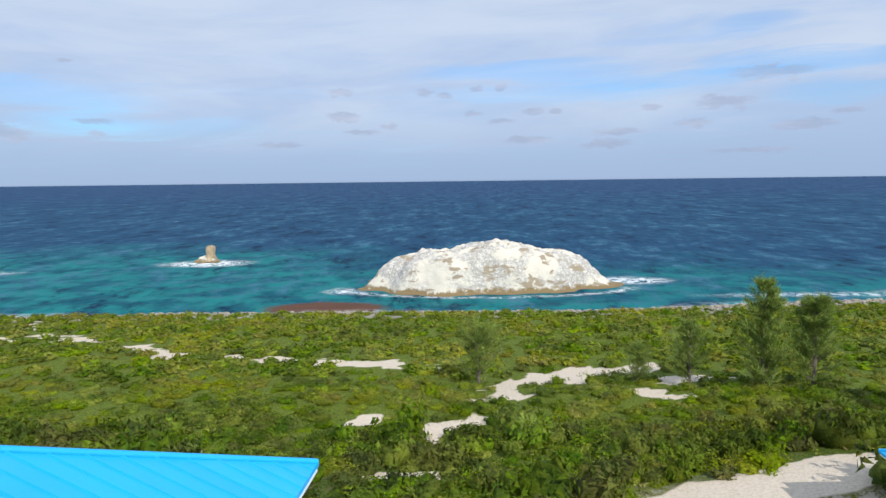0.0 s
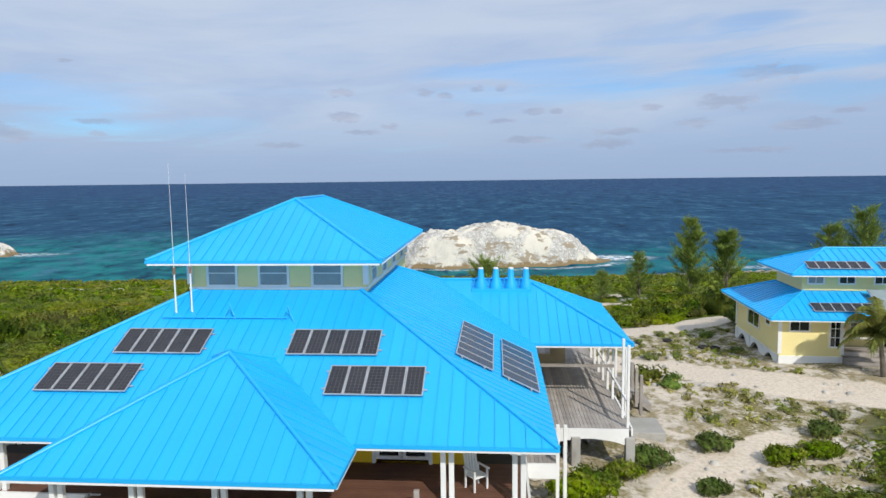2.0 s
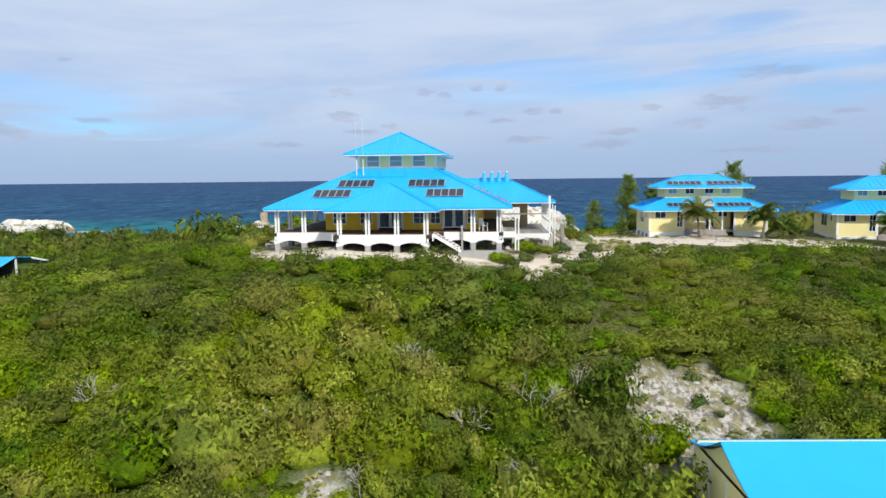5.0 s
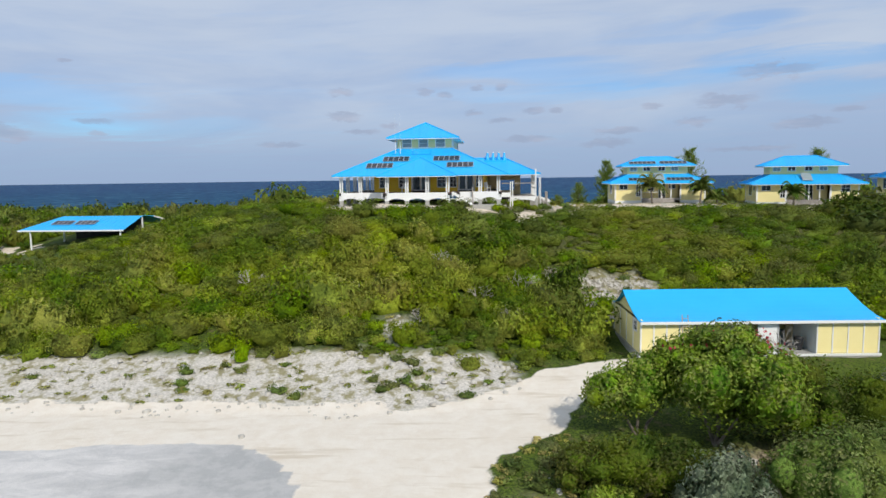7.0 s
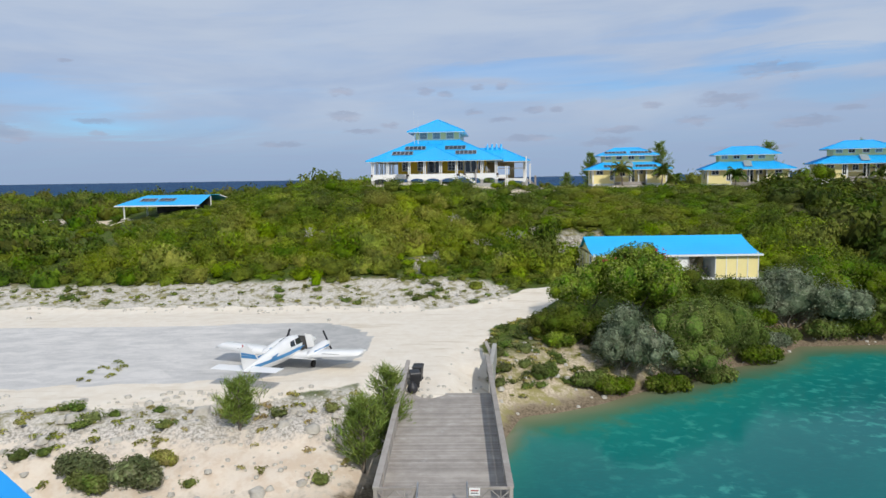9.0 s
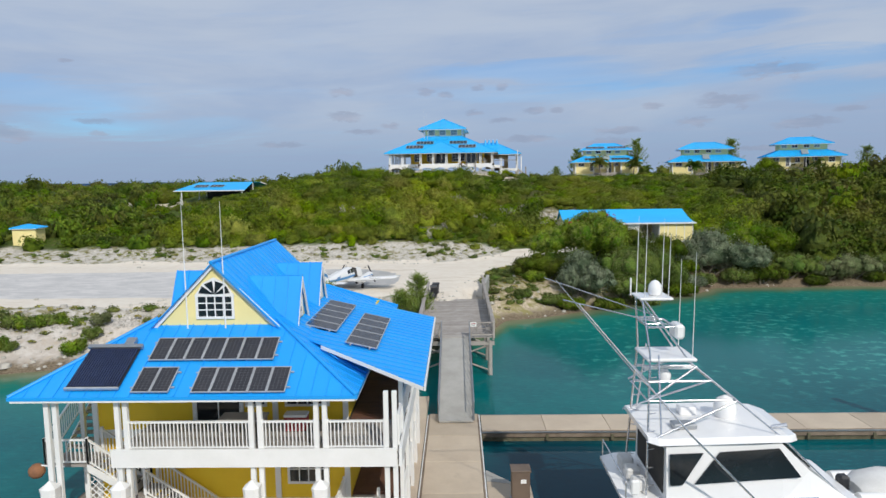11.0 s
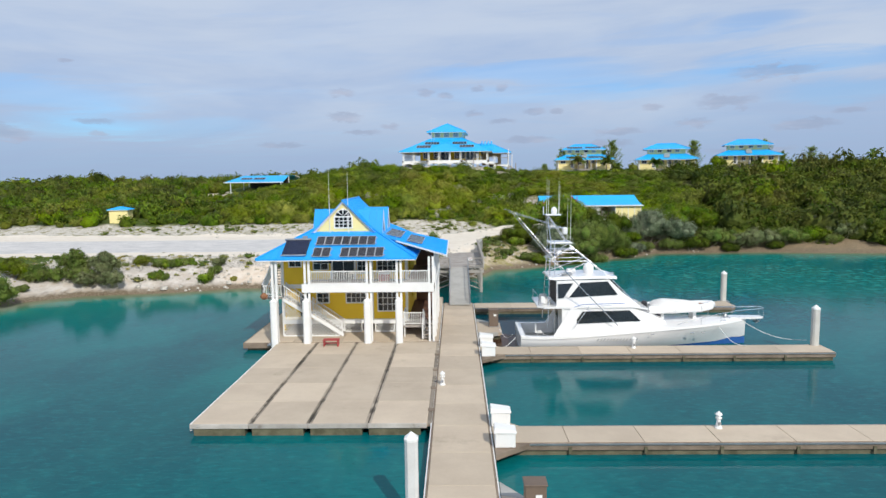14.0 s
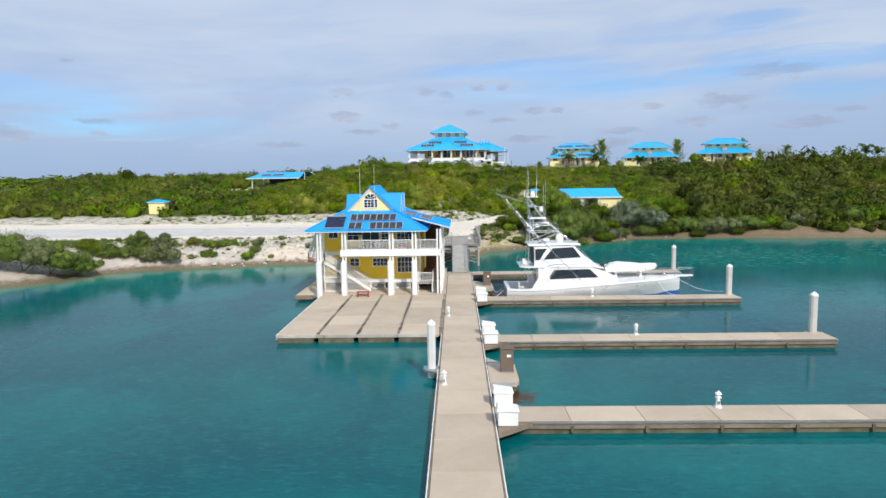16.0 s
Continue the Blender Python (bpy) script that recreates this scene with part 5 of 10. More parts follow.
# ---------------------------------------------------------------- guest cottages
def cottage(name, x, y, z, turn, arrays=True, detail=True):
    m = pose(x, y, z, 0, 0, turn)
    t = thing(name, "pale yellow cottage with stepped blue hip roof and solar panels" if arrays else "pale yellow guest cottage under a stepped blue metal roof", "house", m, "guest cottages")
    # walls 12.6 x 8.6, floor 0.9 above the ground
    W, D, F = 6.3, 4.3, 0.9
    e = 3.15
    hip_roof(t, -W - 0.9, W + 0.9, -D - 0.9, D + 0.9, e, 0.42, top=e + 1.62, width=0.5, pieces=(1, 0, 0, 1) if detail else (0, 0, 0, 0))
    hip_roof(t, -5.3, 5.3, -3.2, 3.2, e + 2.5, 0.42, width=0.5, pieces=(1, 0, 0, 1) if detail else (0, 0, 0, 0), name="upper_roof")
    up_wins = [(-2.0, -1.1), (-0.75 + 0.9, 0.15 + 0.9), (1.8 + 0.2, 2.7 + 0.2), (-3.9, -3.0)]
    wall_with_openings(t, "y", -2.2, -4.3, 4.3, e + 1.3, e + 2.5, 0.12, [(a, b, e + 1.78, e + 2.3) for a, b in up_wins], M["yellow"], "upper_wall")
    for k, (a, b) in enumerate(up_wins):
        window(t, "y", -2.2, a, b, e + 1.78, e + 2.3, -1, 2, 1, pane=M["glass"] if k in (1, 0) else M["louvre"])
    part("upper_wall", Geo().span((-4.3, -2.08, e + 1.3), (-4.18, 2.2, e + 2.5)).span((4.18, -2.08, e + 1.3), (4.3, 2.2, e + 2.5)).span((-4.18, 2.08, e + 1.3), (4.18, 2.2, e + 2.5)), M["yellow"], t)
    # front wall: two wings with a recessed porch between them
    L_hole = [(-5.7, -4.6, F + 1.35, F + 2.0)]
    wall_with_openings(t, "y", -D, -W, -2.6, 0.55, e + 0.05, 0.15, L_hole + [(-3.3, -2.75, F + 0.35, F + 2.05)], M["yellow"], "front_wall")
    wall_with_openings(t, "y", -D, 2.9, W, 0.55, e + 0.05, 0.15, [(4.2, 5.2, F + 1.1, F + 2.0)], M["yellow"], "front_wall")
    wall_with_openings(t, "y", -D + 1.6, -2.6, 2.9, 0.55, e + 0.05, 0.15, [(-1.4, -0.6, F + 1.1, F + 2.0), (0.2, 1.05, F, F + 2.1), (1.6, 2.5, F + 1.4, F + 2.0)], M["yellow"], "porch_wall")
    window(t, "y", -D, -5.7, -4.6, F + 1.35, F + 2.0, -1, 2, 1)
    window(t, "y", -D, -3.3, -2.75, F + 0.35, F + 2.05, -1, 2, 3)
    window(t, "y", -D, 4.2, 5.2, F + 1.1, F + 2.0, -1, 2, 2)
    window(t, "y", -D + 1.6, -1.4, -0.6, F + 1.1, F + 2.0, -1, 2, 2)
    window(t, "y", -D + 1.6, 0.2, 1.05, F, F + 2.1, -1, 2, 4, name="glazed_door")
    window(t, "y", -D + 1.6, 1.6, 2.5, F + 1.4, F + 2.0, -1, 2, 1)
    part("porch_floor", Geo().span((-2.6, -D, F - 0.25), (2.9, -D + 1.6, F)), M["grey_wood"], t)
    for x_ in (-0.15, 1.2):
        post(t, x_ + 0.4, -D + 0.12, F - 0.2, e + 0.1, 0.16)
    wall_with_openings(t, "x", -W, -D + 0.15, D, 0.55, e + 0.05, 0.15, [(-2.6, -1.9, F + 1.3, F + 1.9), (-0.6, 1.6, F + 0.6, F + 2.05)], M["yellow"], "side_wall")
    window(t, "x", -W, -0.6, 1.6, F + 0.6, F + 2.05, -1, 2, 1)
    window(t, "x", -W, -2.6, -1.9, F + 1.3, F + 1.9, -1, 1, 1)
    wall_with_openings(t, "x", W, -D + 0.15, D, 0.55, e + 0.05, 0.15, [], M["yellow"], "side_wall", -1)
    wall_with_openings(t, "y", D, -W, W, 0.55, e + 0.05, 0.15, [], M["yellow"], "back_wall", -1)
    for x_ in (-W, -2.6, 2.9, W):
        part("corner_board", Geo().box((x_, -D - 0.01, (e + 0.5) / 2 + 0.25), (0.22, 0.1, e - 0.5)), M["white"], t)
    part("corner_board", Geo().box((-W - 0.01, D - 0.1, (e + 0.5) / 2 + 0.25), (0.1, 0.22, e - 0.5)), M["white"], t)
    # white masonry base with vents, open arches on the side
    for a, b in ((-W - 0.04, -2.55), (2.85, W + 0.04)):
        part("base_wall", Geo().span((a, -D - 0.05, -1.2), (b, -D + 0.25, 0.62)), M["white"], t)
    part("base_wall", Geo().span((-2.55, -D + 1.5, -1.2), (2.85, -D + 1.75, 0.62)), M["concrete"], t)
    for k in range(4):
        y_ = -D + 0.3 + k * 2.7
        part("base_pier", Geo().span((-W - 0.04, y_ - 0.25, -1.2), (-W + 0.25, y_ + 0.25, 0.62)), M["white"], t)
        if k < 3:
            arch_skirt(t, "x", -W - 0.02, y_ + 0.25, y_ + 2.45, 0.62, -0.25, 0.35, 0.2)
    part("base_wall", Geo().span((W - 0.25, -D + 0.25, -1.2), (W + 0.04, D, 0.62)).span((-W + 0.25, D - 0.3, -1.2), (W - 0.25, D, 0.62)), M["white"], t)
    for k in range(6):
        part("steps", Geo().span((-2.5, -D - 0.3 - 0.34 * k, -1.0), (2.0, -D + 0.04 - 0.34 * k, F - 0.28 - 0.17 * k)), M["grey_wood"], t)
    part("stair_post", Geo().box((0.1, -D - 2.0, 0.45), (0.2, 0.2, 1.2), bevel=0.02), M["grey_wood"], t)
    part("stair_rail", Geo().prism([(0.06, -D - 2.0, 0.85), (0.14, -D - 2.0, 0.85), (0.14, -D, F + 0.95), (0.06, -D, F + 0.95)], (0, 0, 0.08)), M["grey_wood"], t)
    part("porch_railing", Geo().span((-2.5, -D + 0.05, F + 0.85), (-0.2, -D + 0.13, F + 0.93)), M["white"], t)
    # panel tank and solar rows
    ang = math.degrees(math.atan(0.42))
    zt = e + 0.42 * 1.0
    tank = thing("solar_water_heater", "grey framed solar water heater tilted on the cottage roof", "solar heater", m @ pose(0.0, -D - 0.1, e + 0.42 * 0.8 + 0.15, ang + 6, 0, 0), "cottage water heaters")
    part("collector", Geo().box((0, 0.85, 0.05), (1.25, 2.1, 0.1), bevel=0.015), M["pv_frame"], tank)
    part("collector_glass", Geo().box((0, 0.85, 0.105), (1.1, 1.95, 0.02)), M["louvre"], tank)
    if arrays:
        for x_, y_ in ((-4.4, -4.55), (1.0, -4.55)):
            solar_array("row of dark solar panels on the lower cottage roof", m @ pose(x_, y_, e + 0.42 * (y_ + D + 0.9) + 0.09, ang, 0, 0), 6, 0.6, 0.95, "cottage solar arrays")
        for x_, y_ in ((-4.1, -2.75), (0.3, -2.75)):
            solar_array("row of dark solar panels on the upper cottage roof", m @ pose(x_, y_, e + 2.5 + 0.42 * (y_ + 3.2) + 0.09, ang, 0, 0), 6, 0.62, 0.95, "cottage solar arrays")
    return t


cottage("cottage", 31.9, 184.8, 13.1, -6)
cottage("cottage", 51.0, 179.6, 12.8, -14, arrays=False)
cottage("cottage", 70.0, 178.6, 13.5, -16, arrays=False, detail=False)
cottage("cottage", 123.0, 178.0, 15.4, -20, arrays=False, detail=False)

# ---------------------------------------------------------------- storehouse at the foot of the hill
SM = pose(14.72, 129.5, 4.84, 0, 0, 0.0)
shed = thing("storehouse", "long yellow panelled storehouse under a flared bright blue roof", "building", SM)
SL, SD = 16.6, 7.6


def flare(s):
    """Roof height over the floor, from the eave (0) to the ridge (1)."""
    return 2.4 + 1.62 * s ** 1.55


rows = []
for k in range(9):
    s = k / 8
    y_ = -0.35 + (SD / 2 + 0.35) * s
    rows.append([(-0.12 - 0.25 * s, y_, flare(s)), (SL + 0.3 - 0.5 * s, y_, flare(s))])
for k in range(7, -1, -1):
    s = k / 8
    y_ = SD + 0.35 - (SD / 2 + 0.35) * s
    rows.append([(-0.12 - 0.25 * s, y_, flare(s)), (SL + 0.3 - 0.5 * s, y_, flare(s))])
g = Geo()
for a, b in zip(rows, rows[1:]):
    g.add([*a, *b], [(0, 1, 3, 2)], True)
    g.add([(p[0], p[1], p[2] - 0.06) for p in (*a, *b)], [(0, 2, 3, 1)])
roof_ob = part("roof", g, M["roof_far"], shed)
part("fascia", Geo().span((-0.15, -0.42, 2.25), (SL + 0.33, -0.36, 2.44)), M["white"], roof_ob)
wall_with_openings(shed, "x", 0.0, 0.0, SD, 0, 2.5, 0.12, [(1.0, 2.0, 1.5, 2.2)], M["yellow"], "end_wall")
g = Geo()
for k in range(8):
    s0, s1 = k / 8, (k + 1) / 8
    for sg in (0, 1):
        y0_, y1_ = (SD / 2 * s0, SD / 2 * s1) if not sg else (SD - SD / 2 * s0, SD - SD / 2 * s1)
        g.prism([(0.0, y0_, 2.35), (0.0, y1_, 2.35), (0.0, y1_, flare(s1) - 0.08), (0.0, y0_, flare(s0) - 0.08)], (0.1, 0, 0))
part("gable", g, M["yellow"], shed)
wall_with_openings(shed, "x", SL, 0.0, SD, 0, 2.5, 0.12, [], M["yellow"], "end_wall", -1)
wall_with_openings(shed, "y", SD, 0.0, SL, 0, 2.5, 0.12, [], M["yellow"], "back_wall", -1)
for a, b in ((0.0, 3.6), (12.3, SL), (8.2, 9.6)):
    wall_with_openings(shed, "y", 0.0, a, b, 0, 2.4, 0.12, [], M["yellow"] if b != 9.6 else M["white"], "front_wall")
wall_with_openings(shed, "y", 3.2, 3.6, 12.3, 0, 3.6, 0.12, [(10.8, 11.7, 0, 2.1)], M["inner"], "inner_wall")
for x_ in (3.6, 7.4, 9.6, 12.3):
    wall_with_openings(shed, "x", x_ - 0.06, 0.0, 3.2, 0, 2.4, 0.1, [], M["white"], "partition")
for a, b in ((0.0, 3.6), (12.3, SL)):
    k_ = 4
    for k in range(k_ + 1):
        part("batten", Geo().box((a + (b - a) * k / k_, -0.03, 1.2), (0.09, 0.05, 2.3)), M["white"], shed)
    boards(shed, "y", 0.0, a + 0.05, b - 0.05, 0.1, 2.3, -1, M["yellow"], 0.16)
boards(shed, "x", 0.0, 0.05, SD - 0.05, 0.1, 2.3, -1, M["yellow"], 0.16, [(0.9, 2.1, 1.4, 2.3)])
for k in range(5):
    part("batten", Geo().box((-0.03, SD * k / 4, 1.2), (0.05, 0.12, 2.3)), M["white"], shed)
window(shed, "x", 0.0, 1.0, 2.0, 1.5, 2.2, -1, 2, 2)
part("floor", Geo().span((-0.1, -0.15, -1.3), (SL + 0.1, SD, 0.0)), M["concrete"], shed)
part("sill", Geo().span((-0.15, -0.2, -0.14), (SL + 0.15, -0.1, 0.02)), M["white"], shed)
lad = thing("stepladder", "wooden stepladder leaning against the yellow storehouse wall", "ladder", SM @ pose(3.0, -0.55, -0.1))
for s_ in (-0.25, 0.25):
    part("rail", Geo().tube((s_, -0.25, 0), (s_ * 0.8, 0.42, 3.0), 0.035), M["grey_wood"], lad)
for k in range(10):
    f_ = (k + 1) / 11
    part("rung", Geo().tube((-0.25 * (1 - 0.2 * f_), -0.25 + 0.67 * f_, 3.0 * f_), (0.25 * (1 - 0.2 * f_), -0.25 + 0.67 * f_, 3.0 * f_), 0.022), M["grey_wood"], lad)
wb = thing("rubbish_bin", "black lidded rubbish bin in the open bay", "bin", SM @ pose(11.6, 1.1, 0.0))
part("body", Geo().lathe((0, 0, 0), ((0.24, 0), (0.30, 0.8), (0.31, 0.85)), 14), M["black"], wb)
part("lid", Geo().lathe((0, 0, 0.85), ((0.33, 0), (0.33, 0.05), (0.2, 0.14), (0.02, 0.16)), 14), M["black"], wb)

# ---------------------------------------------------------------- open pavilion with solar panels
PM = pose(-44.0, 165.5, 0, 0, 0, -3.0)
pav = thing("pavilion", "open pavilion with a low blue gable roof on thin posts", "pavilion", PM)
g1 = [(-7.4, -3.2, 11.75), (6.0, -3.2, 11.75), (7.4, 1.4, 13.2), (-4.5, 1.4, 13.2)]
slope(pav, g1[0], g1[1], g1[2], g1[3], width=0.6, pieces=True, material=M["roof_far"])
slope(pav, (8.6, 4.6, 12.2), (-4.5, 4.6, 12.2), (-4.5, 1.4, 13.2), (7.4, 1.4, 13.2), width=0.6, pieces=False, material=M["roof_far"])
part("fascia", Geo().span((-7.4, -3.26, 11.6), (6.0, -3.2, 11.78)), M["white"], pav)
part("barge_board", Geo().prism([(7.42, 1.4, 13.05), (7.42, 1.4, 13.22), (8.6, 4.6, 12.22), (8.6, 4.6, 12.05)], (0.06, 0, 0)), M["white"], pav)
for x_, y_, top in ((-6.0, -2.9, 11.7), (5.4, -2.9, 11.7), (5.9, 1.4, 13.0), (-4.6, 1.4, 13.0), (6.6, 4.2, 12.2), (-4.4, 4.2, 12.2)):
    p_ = PM @ Vector((x_, y_, 0))
    post(pav, x_, y_, gz(p_.x, p_.y) - 0.3, top, 0.16)
wall_with_openings(pav, "y", 1.4, -3.0, 5.8, gz(-45, 167) - 0.3, 13.0, 0.1, [], M["dark"], "back_wall")
pa = math.degrees(math.atan(1.45 / 4.6))
for x_ in (-4.2, -1.2):
    solar_array("dark solar panels on the pavilion roof", PM @ pose(x_, -1.6, 11.75 + 1.45 * 1.6 / 4.6 + 0.08, pa, 0, 0), 4, 0.62, 1.3, "pavilion solar arrays")

# ---------------------------------------------------------------- small pump hut
hz = gz(-59.8, 135.5)
hut = thing("pump_hut", "small pale yellow hut with a blue pyramid roof", "hut", pose(-61.0, 135.4, hz, 0, 0, 8) @ Matrix.Scale(0.8, 4))
for axis, at, lo, hi, inw in (("y", -1.75, -1.95, 1.95, 1), ("y", 1.75, -1.95, 1.95, -1), ("x", -1.95, -1.63, 1.63, 1), ("x", 1.95, -1.63, 1.63, -1)):
    wall_with_openings(hut, axis, at, lo, hi, -0.6, 2.9, 0.12, [], M["yellow"], "wall", inw)
    boards(hut, axis, at, lo, hi, 0.0, 2.9, -inw, M["yellow"], 0.2)
hip_roof(hut, -2.3, 2.3, -2.1, 2.1, 2.85, 0.28, width=0.5, pieces=(0, 0, 0, 0), material=M["roof_far"])

# ---------------------------------------------------------------- floating docks
DK = 0.6


def dock_run(name, label, x0, x1, y0, y1, along, step_len, group=""):
    """A floating dock: float, timber walers and concrete deck panels as pieces."""
    t = thing(name, label, "dock", pose(0, 0, 0), group)
    part("float", Geo().span((x0 + 0.1, y0 + 0.1, -0.45), (x1 - 0.1, y1 - 0.1, DK - 0.22), 0.03), M["float"], t)
    for a, b in (((x0, y0), (x0 + 0.09, y1)), ((x1 - 0.09, y0), (x1, y1))) if along == "y" else (((x0, y0), (x1, y0 + 0.09)), ((x0, y1 - 0.09), (x1, y1))):
        w_ = part("waler", Geo().span((*a, DK - 0.36), (*b, DK - 0.02), 0.015), M["dock_edge"], t)
    if along == "y":
        for s in (x0 - 0.03, x1 + 0.03):
            part("rub_strip", Geo().box((s, (y0 + y1) / 2, DK - 0.1), (0.05, y1 - y0, 0.1)), M["white"], t)
    else:
        for s in (y0 - 0.03, y1 + 0.03):
            part("rub_strip", Geo().box(((x0 + x1) / 2, s, DK - 0.07), (x1 - x0, 0.05, 0.07)), M["steel"], t)
    a, b = (y0, y1) if along == "y" else (x0, x1)
    k = max(1, round((b - a) / step_len))
    L = (b - a) / k
    size = (x1 - x0 - 0.18, L - 0.02, 0.1) if along == "y" else (L - 0.02, y1 - y0 - 0.18, 0.1)
    me = Geo().box((0, 0, 0), size, bevel=0.012).mesh("deck_panel", M["dock"])
    for i in range(k):
        c_ = a + L * (i + 0.5)
        part("deck_panel", me, None, t, m=pose((x0 + x1) / 2, c_, DK - 0.05) if along == "y" else pose(c_, (y0 + y1) / 2, DK - 0.05))
        q = a + L * i
        if along == "x":
            for s in (y0 - 0.02,):
                part("joint_bracket", Geo().box((q + 0.05, s, DK - 0.35), (0.14, 0.06, 0.3)), M["float"], t)
    return t


dock_run("walkway_dock", "long tan concrete floating walkway with timber edges", -1.375, 1.375, -24.0, 77.6, "y", 3.05)
PIERS = ((30.3, 32.35), (44.7, 46.75), (59.4, 61.45), (75.1, 77.45))
for k, (a, b) in enumerate(PIERS):
    t = dock_run("finger_dock", "tan concrete finger dock with stained timber waler", 1.46, 24.75, a, b, "x", 3.35, "finger docks")
    if k < 3:
        g = Geo().prism([(1.47, a - 1.3, DK - 0.24), (1.47, a, DK - 0.24), (3.1, a, DK - 0.24)], (0, 0, 0.22))
        part("gusset", g, M["dock_edge"], t)
        part("gusset", Geo().prism([(1.47, b + 1.2, DK - 0.24), (1.47, b, DK - 0.24), (2.8, b, DK - 0.24)], (0, 0, 0.22)), M["dock"], t)
# service platforms with their cabinets
for y_, x1 in ((38.0, 3.05), (67.6, 3.3)):
    t = thing("service_platform", "small tan concrete dock platform with pale angled braces", "dock", pose(0, 0, 0), "service platforms")
    part("slab", Geo().prism([(1.46, y_ - 1.9, DK - 0.3), (x1 - 0.2, y_ - 1.9, DK - 0.3), (x1, y_ - 1.4, DK - 0.3), (x1, y_ + 1.5, DK - 0.3), (1.46, y_ + 1.9, DK - 0.3)], (0, 0, 0.27)), M["dock"], t)
    part("float", Geo().span((1.5, y_ - 1.7, -0.4), (x1 - 0.15, y_ + 1.5, DK - 0.32)), M["float"], t)
    part("brace", Geo().prism([(1.46, y_ - 3.1, DK - 0.24), (1.46, y_ - 1.92, DK - 0.24), (x1 - 0.3, y_ - 1.92, DK - 0.24)], (0, 0, 0.22)), M["concrete"], t)
    part("brace", Geo().prism([(1.46, y_ + 3.0, DK - 0.24), (1.46, y_ + 1.92, DK - 0.24), (x1 - 0.6, y_ + 1.6, DK - 0.24)], (0, 0, 0.22)), M["concrete"], t)
    c_ = thing("dock_cabinet", "brown metal service cabinet on the dock platform", "cabinet", pose(x1 - 0.55, y_ + 0.2, DK - 0.03), "dock cabinets")
    part("body", Geo().box((0, 0, 0.68), (0.72, 0.62, 1.3), bevel=0.015), M["brown_box"], c_)
    part("top", Geo().box((0, 0, 1.36), (0.8, 0.7, 0.06), bevel=0.01), M["brown_box"], c_)
    part("plinth", Geo().box((0, 0, 0.03), (0.8, 0.7, 0.06)), M["steel"], c_)
    part("label_plate", Geo().box((0.1, -0.32, 0.95), (0.22, 0.012, 0.16)), M["white"], c_)


def pile(m, top, label, material, w_=0.46):
    t = thing("mooring_pile", label, "pile", m, "mooring piles")
    ch = 0.1
    h = w_ / 2
    sec = [(h - ch, -h), (h, -h + ch), (h, h - ch), (h - ch, h), (-h + ch, h), (-h, h - ch), (-h, -h + ch), (-h + ch, -h)]
    part("shaft", Geo().loft([[(x, y, -2.5) for x, y in sec], [(x, y, top - 0.3) for x, y in sec]], smooth=False), material, t)
    part("cap", Geo().loft([[(x * 1.06, y * 1.06, top - 0.31) for x, y in sec], [(x * 1.06, y * 1.06, top - 0.22) for x, y in sec], [(x * 0.06, y * 0.06, top) for x, y in sec]], smooth=False), M["white"], t, "white pointed cap")
    part("collar", Geo().span((-h - 0.25, -h - 0.08, DK - 0.12), (-h - 0.02, h + 0.08, DK - 0.02)).span((h + 0.02, -h - 0.08, DK - 0.12), (h + 0.25, h + 0.08, DK - 0.02)), M["steel"], t)
    return t


M["pale_pile"] = surface("chalky white pile paint", (0.70, 0.70, 0.68), (0.62, 0.61, 0.58), 0.8, rough=0.6, bump=0.08, stain=(0.45, 0.42, 0.36), stain_scale=0.8)
M["pile"] = surface("weathered white pile", (0.60, 0.59, 0.55), (0.50, 0.48, 0.43), 0.8, rough=0.7, bump=0.1, stain=(0.36, 0.32, 0.26), stain_scale=0.9)
for x_, y_ in ((24.15, 46.75), (24.3, 61.2), (24.65, 77.6), (24.1, 32.5)):
    pile(pose(x_, y_, 0), 3.41, "tall weathered concrete mooring pile with a white pointed cap", M["pile"])
pile(pose(-1.78, 39.0, 0), 3.41, "white painted mooring pile beside the walkway", M["pale_pile"])
tagged(part("pile_bracket", Geo().prism([(-2.15, 38.5, DK - 0.16), (-1.4, 38.2, DK - 0.16), (-1.4, 39.5, DK - 0.16), (-2.1, 39.4, DK - 0.16)], (0, 0, 0.1)), M["steel"], None), "grey steel bracket holding the pile to the walkway", "bracket")


def dock_light(x_, y_):
    t = thing("dock_light", "small white lighthouse-shaped dock light", "lamp", pose(x_, y_, DK), "dock lights")
    part("base", Geo().lathe((0, 0, 0), ((0.17, 0), (0.17, 0.05), (0.11, 0.09)), 10), M["white"], t)
    part("body", Geo().lathe((0, 0, 0.08), ((0.13, 0), (0.085, 0.34), (0.085, 0.40)), 10), M["white"], t)
    part("gallery", Geo().lathe((0, 0, 0.47), ((0.15, 0), (0.15, 0.04)), 10), M["white"], t)
    part("lantern", Geo().lathe((0, 0, 0.51), ((0.09, 0), (0.10, 0.14)), 10), M["white"], t)
    part("roof", Geo().lathe((0, 0, 0.65), ((0.17, 0), (0.13, 0.06), (0.05, 0.11), (0.02, 0.16)), 10), M["white"], t)
    part("outlet", Geo().box((0.0, -0.12, 0.25), (0.1, 0.06, 0.14)), M["steel"], t)


for p in ((-1.0, 35.7), (-0.98, 53.0), (11.95, 32.0), (11.97, 46.35), (11.9, 60.8)):
    dock_light(*p)


